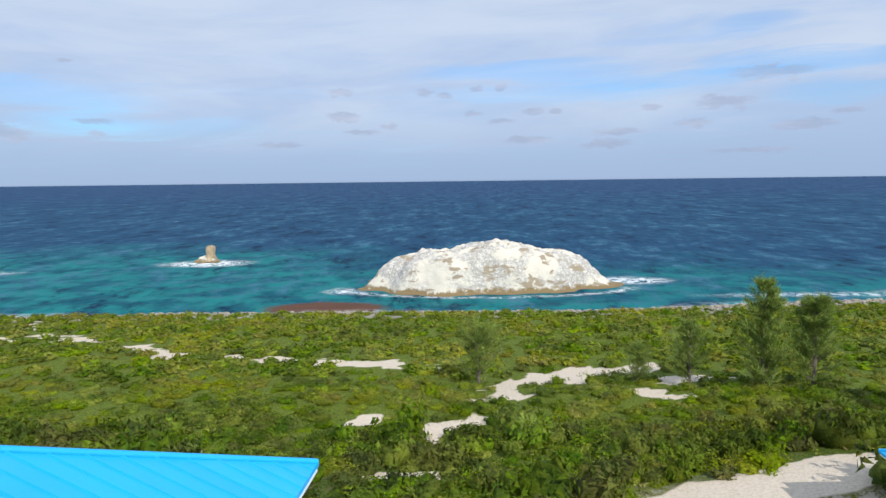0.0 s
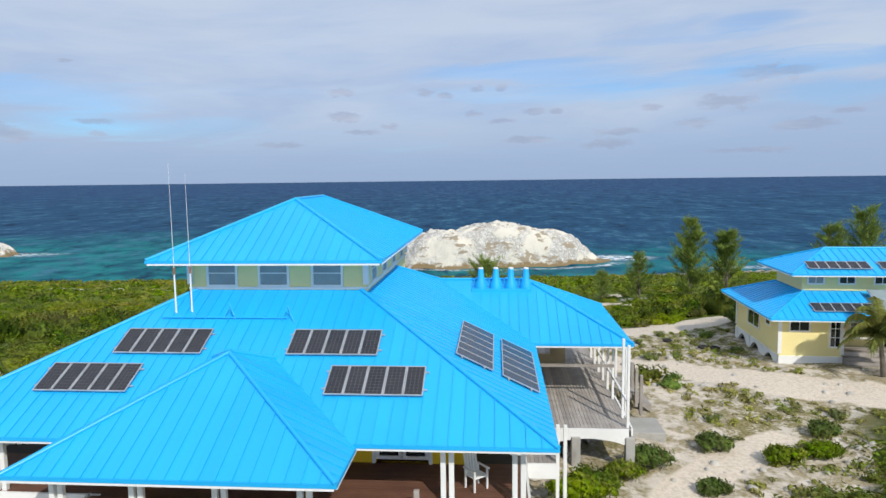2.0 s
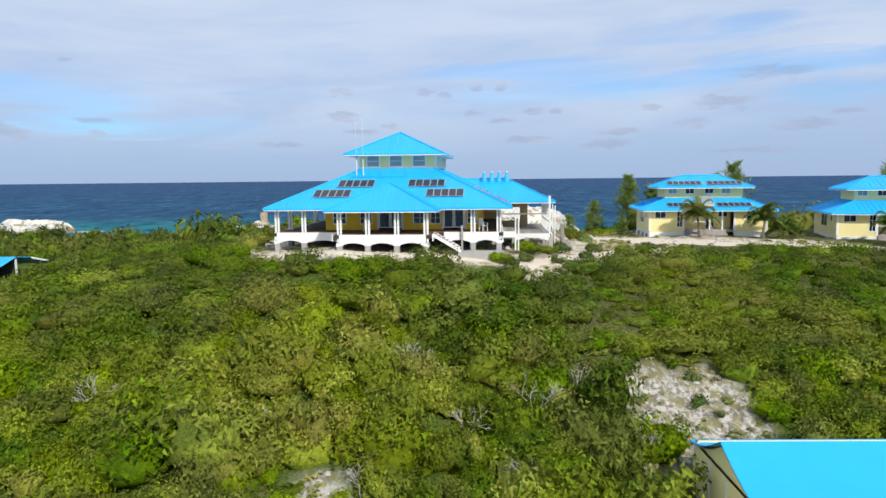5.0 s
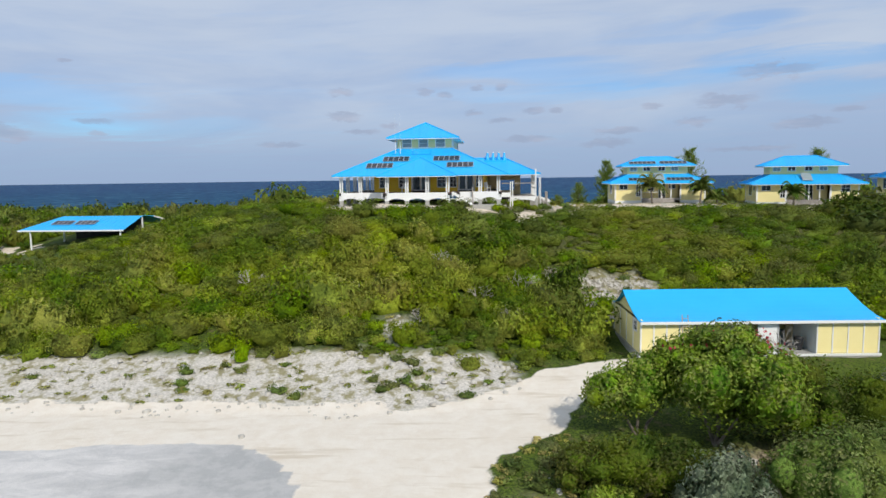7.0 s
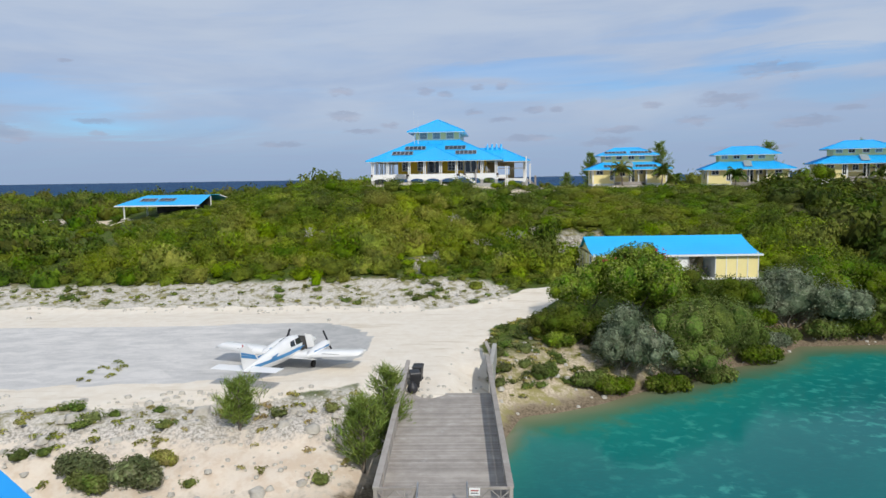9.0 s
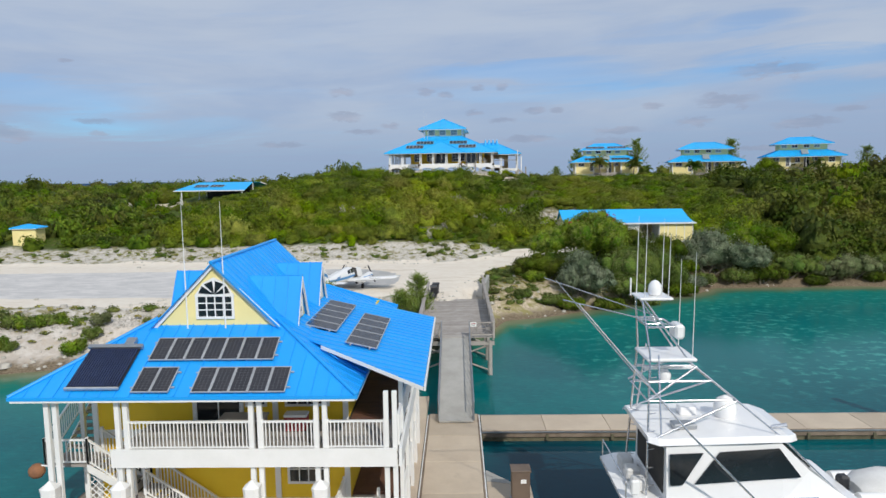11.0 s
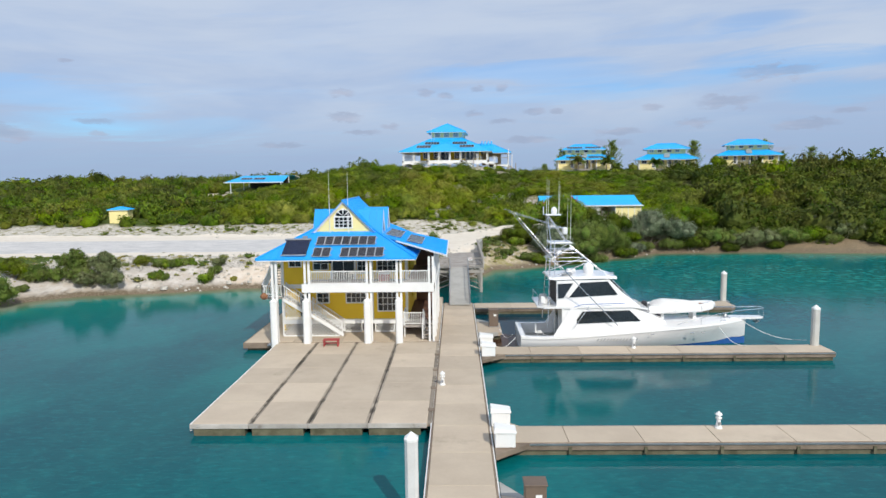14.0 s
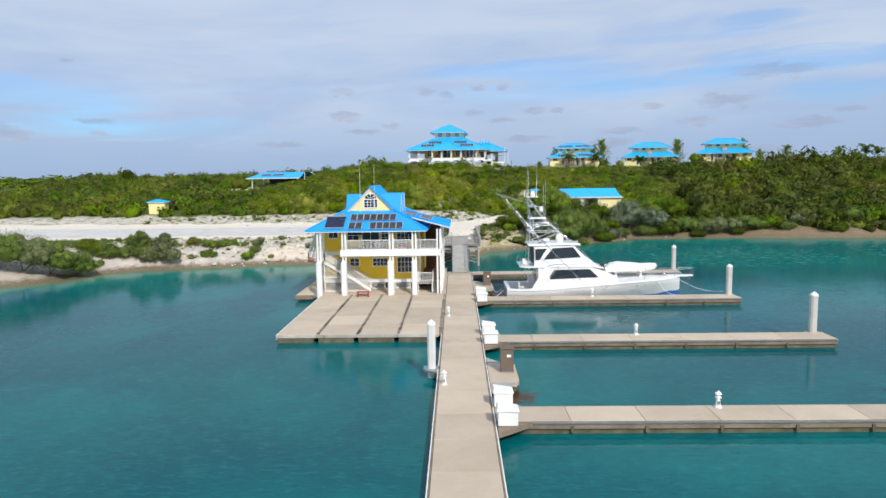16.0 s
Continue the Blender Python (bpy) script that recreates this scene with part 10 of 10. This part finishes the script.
broad_tree("silver-leaved shrub leaning over the water", 13.0, 110.4, (((0, 0, 1.7), (1.4, 1.3, 1.6)), ((0.9, -0.8, 1.1), (1.4, 1.3, 1.2)), ((-0.6, -0.5, 1.0), (1.1, 1.0, 1.0))), 3600, 0.2, L_silver, 5, "shrub", 0.4, "silver shrubs", grow=1.6, sprays=(18, 0.17, 0.28))
broad_tree("mixed green shrub overhanging the lagoon", 18.0, 112.2, (((0, 0, 1.8), (2.0, 1.6, 2.0)), ((1.8, 0.6, 2.0), (1.9, 1.6, 1.9)), ((0.3, -1.2, 1.0), (1.8, 1.3, 1.2))), 5600, 0.19, L_olive, 6, "shrub", grow=1.6)
broad_tree("dark rounded shrubs behind the silver ones", 20.5, 118.5, (((0, 0, 1.9), (2.6, 2.0, 2.0)), ((2.6, 0.3, 1.6), (2.2, 1.8, 1.7)), ((-2.0, 0.5, 1.8), (1.8, 1.6, 1.7))), 5200, 0.2, L_wood, 7, "shrub", grow=1.42)
broad_tree("grey-green feathery shrub at the water's edge", 22.4, 115.0, (((0, 0, 1.7), (1.7, 1.4, 1.9)), ((1.2, 0.3, 1.2), (1.3, 1.2, 1.4))), 3400, 0.18, L_olive, 8, "shrub", grow=1.5)
broad_tree("broad silver-grey shrub on the lagoon shore", 31.2, 122.6, (((0, 0, 2.0), (3.0, 2.0, 2.2)), ((2.4, -0.6, 1.6), (2.2, 1.6, 1.7)), ((-2.0, -0.4, 1.6), (1.8, 1.5, 1.6))), 5600, 0.22, L_silver, 9, "shrub", 0.4, "silver shrubs", grow=1.55, sprays=(18, 0.17, 0.28))
broad_tree("dense green shrub behind the shore rocks", 35.5, 125.0, (((0, 0, 2.0), (3.0, 2.0, 2.2)), ((3.0, 0.3, 1.8), (2.4, 1.8, 1.9))), 4200, 0.22, L_deep, 10, "shrub", grow=1.42)
for k, (x_, y_, s_, mt) in enumerate(((40.5, 122.2, 1.9, L_olive), (36.8, 121.4, 1.5, L_wood), (44.8, 121.8, 1.5, L_sage), (48.0, 122.0, 1.9, L_sage), (52.0, 122.2, 1.8, L_olive), (56.5, 122.4, 1.6, L_deep), (61.0, 122.6, 1.8, L_sage), (66.5, 122.8, 1.8, L_wood), (71.5, 122.8, 1.8, L_olive), (33.5, 121.2, 1.2, L_olive), (42.8, 121.0, 0.8, L_wood), (50.0, 121.3, 0.8, L_wood), (59.0, 121.6, 0.9, L_olive), (26.0, 120.2, 1.2, L_deep), (77, 123.5, 1.8, L_deep), (8.3, 112.2, 0.7, L_lime), (9.6, 107.6, 0.7, L_olive), (11.2, 107.4, 0.8, L_deep), (15.4, 108.6, 0.9, L_deep), (19.6, 110.8, 0.9, L_olive), (24.6, 115.0, 1.0, L_deep), (26.8, 117.6, 0.9, L_silver), (28.6, 119.4, 0.9, L_olive), (6.6, 107.4, 0.5, L_olive))):
    broad_tree("shore shrub on the rocky edge of the lagoon", x_, y_, (((0, 0, 0.9 * s_), (1.5 * s_, 1.1 * s_, 1.0 * s_)), ((1.3 * s_, 0.2, 0.8 * s_), (1.2 * s_, 1.0 * s_, 0.9 * s_))), 2200, 0.22, mt, 30 + k, "shrub", 0.42, "shore shrubs")
# left shore
for k, (x_, y_, s_, mt) in enumerate(((-49.0, 87.6, 1.3, L_deep), (-46.8, 80.8, 1.9, L_olive), (-49.2, 79.2, 2.6, L_olive), (-51.8, 78.4, 2.9, L_sage), (-55.0, 77.6, 3.0, L_olive), (-58.5, 77.0, 3.2, L_deep), (-62, 76.5, 3.8, L_deep), (-17.6, 92.9, 0.95, L_sage), (-17.0, 92.2, 0.7, L_olive), (-14.8, 92.5, 0.9, L_sage), (-14.2, 94.2, 0.45, L_grass))):
    broad_tree("mangrove shrub on the lagoon bank", x_, y_, (((0, 0, 0.85 * s_), (1.3 * s_, 1.0 * s_, 0.95 * s_)), ((0.9 * s_, -0.3 * s_, 0.6 * s_), (0.9 * s_, 0.8 * s_, 0.7 * s_))), 2400, 0.2, mt, 60 + k, "shrub", 0.42, "bank shrubs")
# two broad grey-green shrubs that reach from the bank's top down to the beach
for k, (x_, y_, s_, mt) in enumerate(((-42.7, 88.6, 1.0, L_olive), (-39.3, 88.3, 1.05, L_sage))):
    broad_tree("tall ragged shrub reaching down the lagoon bank", x_, y_, (((0, 0.3, 1.7 * s_), (1.9 * s_, 1.5 * s_, 1.5 * s_)), ((1.3 * s_, -0.9, 0.6 * s_), (1.6 * s_, 1.2 * s_, 1.2 * s_)), ((-1.4 * s_, -0.8, 0.6 * s_), (1.5 * s_, 1.2 * s_, 1.2 * s_)), ((0.4, -0.2, 2.7 * s_), (0.9 * s_, 0.9 * s_, 0.9 * s_)), ((-1.0, 0.1, 2.2 * s_), (0.8 * s_, 0.8 * s_, 0.8 * s_))), 5200, 0.19, mt, 85 + k, "shrub", 0.42, "tall bank shrubs", sprays=(16, 0.16, 0.27))
broad_tree("rounded green shrub at the foot of the bank", -46.2, 87.6, (((0, 0, 1.0), (1.5, 1.1, 1.3)), ((-0.8, -0.3, 0.7), (1.0, 0.9, 0.9))), 2400, 0.19, L_olive, 88, "shrub", 0.42, "bank shrubs")
broad_tree("dark rounded bush on the bank's top", -37.0, 92.6, (((0, 0, 0.6), (1.0, 0.9, 0.75)),), 1800, 0.16, L_deep, 89, "shrub", 0.42, "bank shrubs")
for k in range(6):
    broad_tree("low light green hedge shrub along the bank's top", -35.4 + 0.72 * k, 92.9 + 0.24 * k, (((0, 0, 0.42), (0.75, 0.6, 0.55)), ((0.3, -0.35, 0.2), (0.6, 0.5, 0.4))), 700, 0.17, L_lime if k % 2 else L_olive, 90 + k, "shrub", 0.42, "low bank hedge")
for k, (x_, y_, s_, mt) in enumerate(((-34.2, 89.6, 0.62, L_lime), (-33.4, 89.9, 0.42, L_olive), (-28.9, 90.3, 0.72, L_lime), (-28.3, 92.0, 0.55, L_olive), (-28.4, 93.4, 0.62, L_sage), (-46.5, 85.0, 0.45, L_olive), (-26.0, 91.6, 0.25, L_grass))):
    broad_tree("small ragged shrub on the rubble bank", x_, y_, (((0, 0, 0.8 * s_), (1.35 * s_, 0.9 * s_, 1.0 * s_)), ((0.8 * s_, 0.5 * s_, 1.1 * s_), (0.9 * s_, 0.8 * s_, 0.8 * s_))), 1100, 0.17, mt, 100 + k, "shrub", 0.42, "bank shrubs", sprays=(10, 0.2, 0.32))


def casuarina(label, x, y, h, w_, seed, count=1500):
    """A feathery she-oak: a leaning trunk with many thin drooping sprays."""
    z = gz(x, y)
    t = thing("casuarina_tree", label, "tree", pose(x, y, z), "casuarinas")
    r_ = random.Random(seed)
    rr = np.random.default_rng(seed)
    g = Geo()
    branch(g, (0, 0, -0.2), (r_.uniform(-0.2, 0.2), r_.uniform(-0.2, 0.2), h), 0.05 + 0.018 * h, 0.015, 5, 0.06 * h * 0.3, r_)
    V = []
    for k in range(int(40 + 7 * h)):
        f = r_.uniform(0.03, 1.0)
        a = r_.uniform(0, 6.28)
        reach = w_ * (1.05 - f) ** 0.6 * r_.uniform(0.4, 1.25) + 0.12
        p0 = Vector((0, 0, h * f * 0.97))
        p1 = p0 + Vector((math.cos(a) * reach, math.sin(a) * reach, reach * r_.uniform(0.5, 1.3)))
        branch(g, p0, p1, 0.03, 0.008, 2, 0.05, r_)
        m_ = max(8, int(count * 1.25 / (40 + 7 * h)))
        for q in range(m_):
            s = r_.uniform(0.25, 1.1)
            c_ = p0.lerp(p1, s) + Vector((r_.gauss(0, 0.12), r_.gauss(0, 0.12), r_.gauss(0, 0.1)))
            d_ = (p1 - p0).normalized() * 0.6 + Vector((r_.gauss(0, 0.5), r_.gauss(0, 0.5), r_.uniform(-0.2, 0.7)))
            d_.normalize()
            sd = d_.cross(Vector((r_.gauss(0, 1), r_.gauss(0, 1), r_.gauss(0, 1)))).normalized()
            L = r_.uniform(0.28, 0.62) * (0.7 + 0.05 * h)
            V += [c_ - sd * 0.019 * (1 + h * 0.08), c_ + sd * 0.019 * (1 + h * 0.08), c_ + d_ * L + sd * 0.006, c_ + d_ * L - sd * 0.006]
    part("trunk", g, M["bark"], t)
    me = quad_mesh("needles", np.array([tuple(v) for v in V]), np.arange(len(V)).reshape(-1, 4), False)
    me.materials.append(L_needle)
    part("needles", me, None, t)
    return t


casuarina("tall feathery casuarina on the sea side", 31.6, 215.5, 9.0, 2.0, 1, 6000)
casuarina("leaning feathery casuarina beside a taller one", 35.6, 215.2, 7.4, 2.3, 2, 5600)
casuarina("slim young casuarina in the seaside scrub", 27.0, 219.5, 5.6, 1.6, 3, 3000)
casuarina("broad hazy casuarina in the seaside scrub", 8.4, 223.5, 5.6, 3.0, 4, 3400)
casuarina("small casuarina at the scrub's edge", 23.0, 222.0, 3.6, 1.5, 5, 1800)
casuarina("wind-blown casuarina behind the cottages", 43.5, 203.0, 9.8, 2.4, 6, 3600)
casuarina("wind-blown casuarina behind the cottages", 41.0, 204.0, 8.2, 2.2, 7, 3200)
casuarina("wind-blown casuarina behind the cottages", 66.0, 203.0, 9.6, 2.6, 8, 3200)
casuarina("wind-blown casuarina behind the cottages", 86.0, 204.0, 9.6, 2.6, 9, 3000)
casuarina("wind-blown casuarina behind the cottages", 100.0, 206.0, 7.5, 2.4, 12, 2600)
casuarina("wind-blown casuarina behind the cottages", 92.0, 206.0, 6.5, 2.2, 13, 2600)
casuarina("bushy young casuarina by the bridge", -4.1, 94.6, 3.6, 1.3, 10, 2600)
casuarina("bushy young casuarina by the bridge", -3.0, 96.2, 4.4, 1.2, 14, 2400)
casuarina("small round young casuarina on the bank", -11.0, 96.6, 2.4, 1.1, 11, 2200)


def palm(label, x, y, h, seed, fronds=22, length=2.4):
    z = gz(x, y)
    t = thing("coconut_palm", label, "palm", pose(x, y, z), "coconut palms")
    r_ = random.Random(seed)
    g = Geo()
    lean = Vector((r_.uniform(-0.3, 0.3), r_.uniform(-0.3, 0.3), h))
    for k in range(6):
        a, b = lean * (k / 6), lean * ((k + 1) / 6)
        g.tube(a, b, 0.17 - 0.015 * k, 0.155 - 0.015 * k, 8, caps=False)
    part("trunk", g, M["bark"], t)
    for k in range(fronds):
        a = 2 * math.pi * k / fronds * 2.4 + r_.uniform(-0.2, 0.2)
        lift = r_.uniform(0.2, 1.9)
        L = length * r_.uniform(0.8, 1.15)
        f = Geo()
        prev = None
        ns = 9
        for i in range(ns + 1):
            s = i / ns
            p_ = lean + Vector((math.cos(a), math.sin(a), 0)) * (L * s * (0.9 - 0.15 * lift)) + Vector((0, 0, L * (lift * s - (0.55 + 0.35 * lift) * s * s)))
            side = Vector((-math.sin(a), math.cos(a), 0))
            if prev is not None:
                f.tube(prev, p_, 0.025 * (1.1 - s), 0.02 * (1.05 - s), 4, caps=False)
                for sg_ in (-1, 1):
                    for q in range(4):
                        c_ = prev.lerp(p_, q / 4)
                        tip = c_ + side * sg_ * (0.5 * math.sin(math.pi * min(1, 0.15 + 0.85 * s)) + 0.1) + (p_ - prev).normalized() * 0.3 - Vector((0, 0, 0.22 + r_.uniform(0, 0.15)))
                        w_ = (p_ - prev).normalized() * 0.055
                        f.add([c_ - w_, c_ + w_, tip], [(0, 1, 2)])
            prev = p_
        part("frond", f, L_palm, t)
    return t


palm("young coconut palm in front of the cottage steps", 29.6, 177.8, 2.5, 1, 34, 2.6)
palm("young coconut palm beside the cottage", 36.0, 177.0, 2.1, 2, 24, 2.4)
palm("young coconut palm beside the cottage", 39.0, 178.5, 1.0, 3, 18, 2.0)
palm("young coconut palm before the second cottage", 46.8, 172.6, 1.9, 4, 20, 2.2)
palm("young coconut palm before the third cottage", 69.5, 171.5, 1.6, 5, 20, 2.2)
palm("tall coconut palm on the skyline", 96.0, 172.0, 2.6, 6, 16, 2.6)
palm("tall coconut palm on the skyline", 103.0, 172.0, 3.2, 7, 18, 2.8)
palm("tall coconut palm on the skyline", 107.0, 173.0, 2.8, 8, 16, 2.8)
broad_tree("dark round tree beside the cottage", 60.5, 172.5, (((0, 0, 2.0), (2.0, 1.8, 1.7)), ((1.3, 0.2, 1.6), (1.5, 1.4, 1.3))), 1800, 0.26, L_deep, 90)


# low shrubs against the piers of the house and in its yard
for k, (x_, y_, s_, mt) in enumerate(((8.9, 162.4, 0.75, L_scrub), (9.6, 163.6, 0.6, L_deep), (12.5, 166.2, 0.6, L_olive), (11.3, 165.2, 0.45, L_scrub), (5.0, 159.2, 0.35, L_olive), (6.4, 155.9, 0.55, L_scrub), (7.2, 156.2, 0.4, L_olive), (16.0, 168.4, 0.5, L_olive), (18.6, 167.2, 0.55, L_scrub), (20.6, 167.9, 0.5, L_deep), (14.6, 164.6, 0.4, L_olive), (21.8, 170.0, 0.45, L_olive), (8.6, 158.6, 0.4, L_olive))):
    broad_tree("low green shrub on the dry ground of the yard", x_, y_, (((0, 0, 0.8 * s_), (1.5 * s_, 1.2 * s_, 1.0 * s_)), ((1.2 * s_, 0.3 * s_, 0.6 * s_), (1.1 * s_, 1.0 * s_, 0.7 * s_))), 900, 0.16, mt, 130 + k, "shrub", 0.42, "yard shrubs")


def bare_tree(label, x, y, h, seed, group="dead shrubs"):
    z = gz(x, y)
    t = thing("dead_shrub", label, "shrub", pose(x, y, z), group)
    r_ = random.Random(seed)
    g = Geo()

    def grow(p, d, L, r, depth):
        q = p + d * L
        g.tube(p, q, r, r * 0.65, 5, caps=False)
        if depth:
            for _ in range(3):
                nd = (d + Vector((r_.gauss(0, 0.5), r_.gauss(0, 0.5), r_.gauss(0.05, 0.3)))).normalized()
                grow(q, nd, L * r_.uniform(0.55, 0.8), r * 0.6, depth - 1)
    for _ in range(4):
        grow(Vector((0, 0, -0.1)), Vector((r_.gauss(0, 0.5), r_.gauss(0, 0.5), 1)).normalized(), h * 0.38, 0.05, 3)
    part("branch", g, M["twig"], t)


for k, (x_, y_, h_) in enumerate(((7.4, 141.5, 2.6), (3.6, 139.0, 2.0), (10.2, 143.0, 2.4), (6.0, 136.0, 2.0), (-6.5, 137.0, 2.2), (-16, 140, 2.2), (0.5, 143, 1.9), (13, 138.5, 2.0), (-1.0, 133.8, 1.6))):
    bare_tree("bleached bare shrub among the hill scrub", x_, y_, h_, k)
bare_tree("leafless grey tree before the open bay", 23.6, 126.6, 3.4, 40, "yard trees")

# old tyres on the yard
for k, (x_, y_) in enumerate(((18.0, 187.7), (20.7, 189.1), (22.3, 186.3), (22.95, 185.7), (24.3, 185.6))):
    t = thing("old_tyre", "old black tyre lying on the pale ground", "tyre", pose(x_, y_, gz(x_, y_) + 0.02, 0, 0, 20 * k), "yard tyres")
    rows_ = []
    for i in range(16):
        a = 2 * math.pi * i / 16
        rows_.append([(math.cos(a) * (0.25 + 0.10 * math.cos(b_)), math.sin(a) * (0.25 + 0.10 * math.cos(b_)), 0.10 + 0.095 * math.sin(b_)) for b_ in [2 * math.pi * j / 8 for j in range(8)]])
    part("casing", Geo().loft(rows_ + [rows_[0]], caps=False), M["tyre"], t)
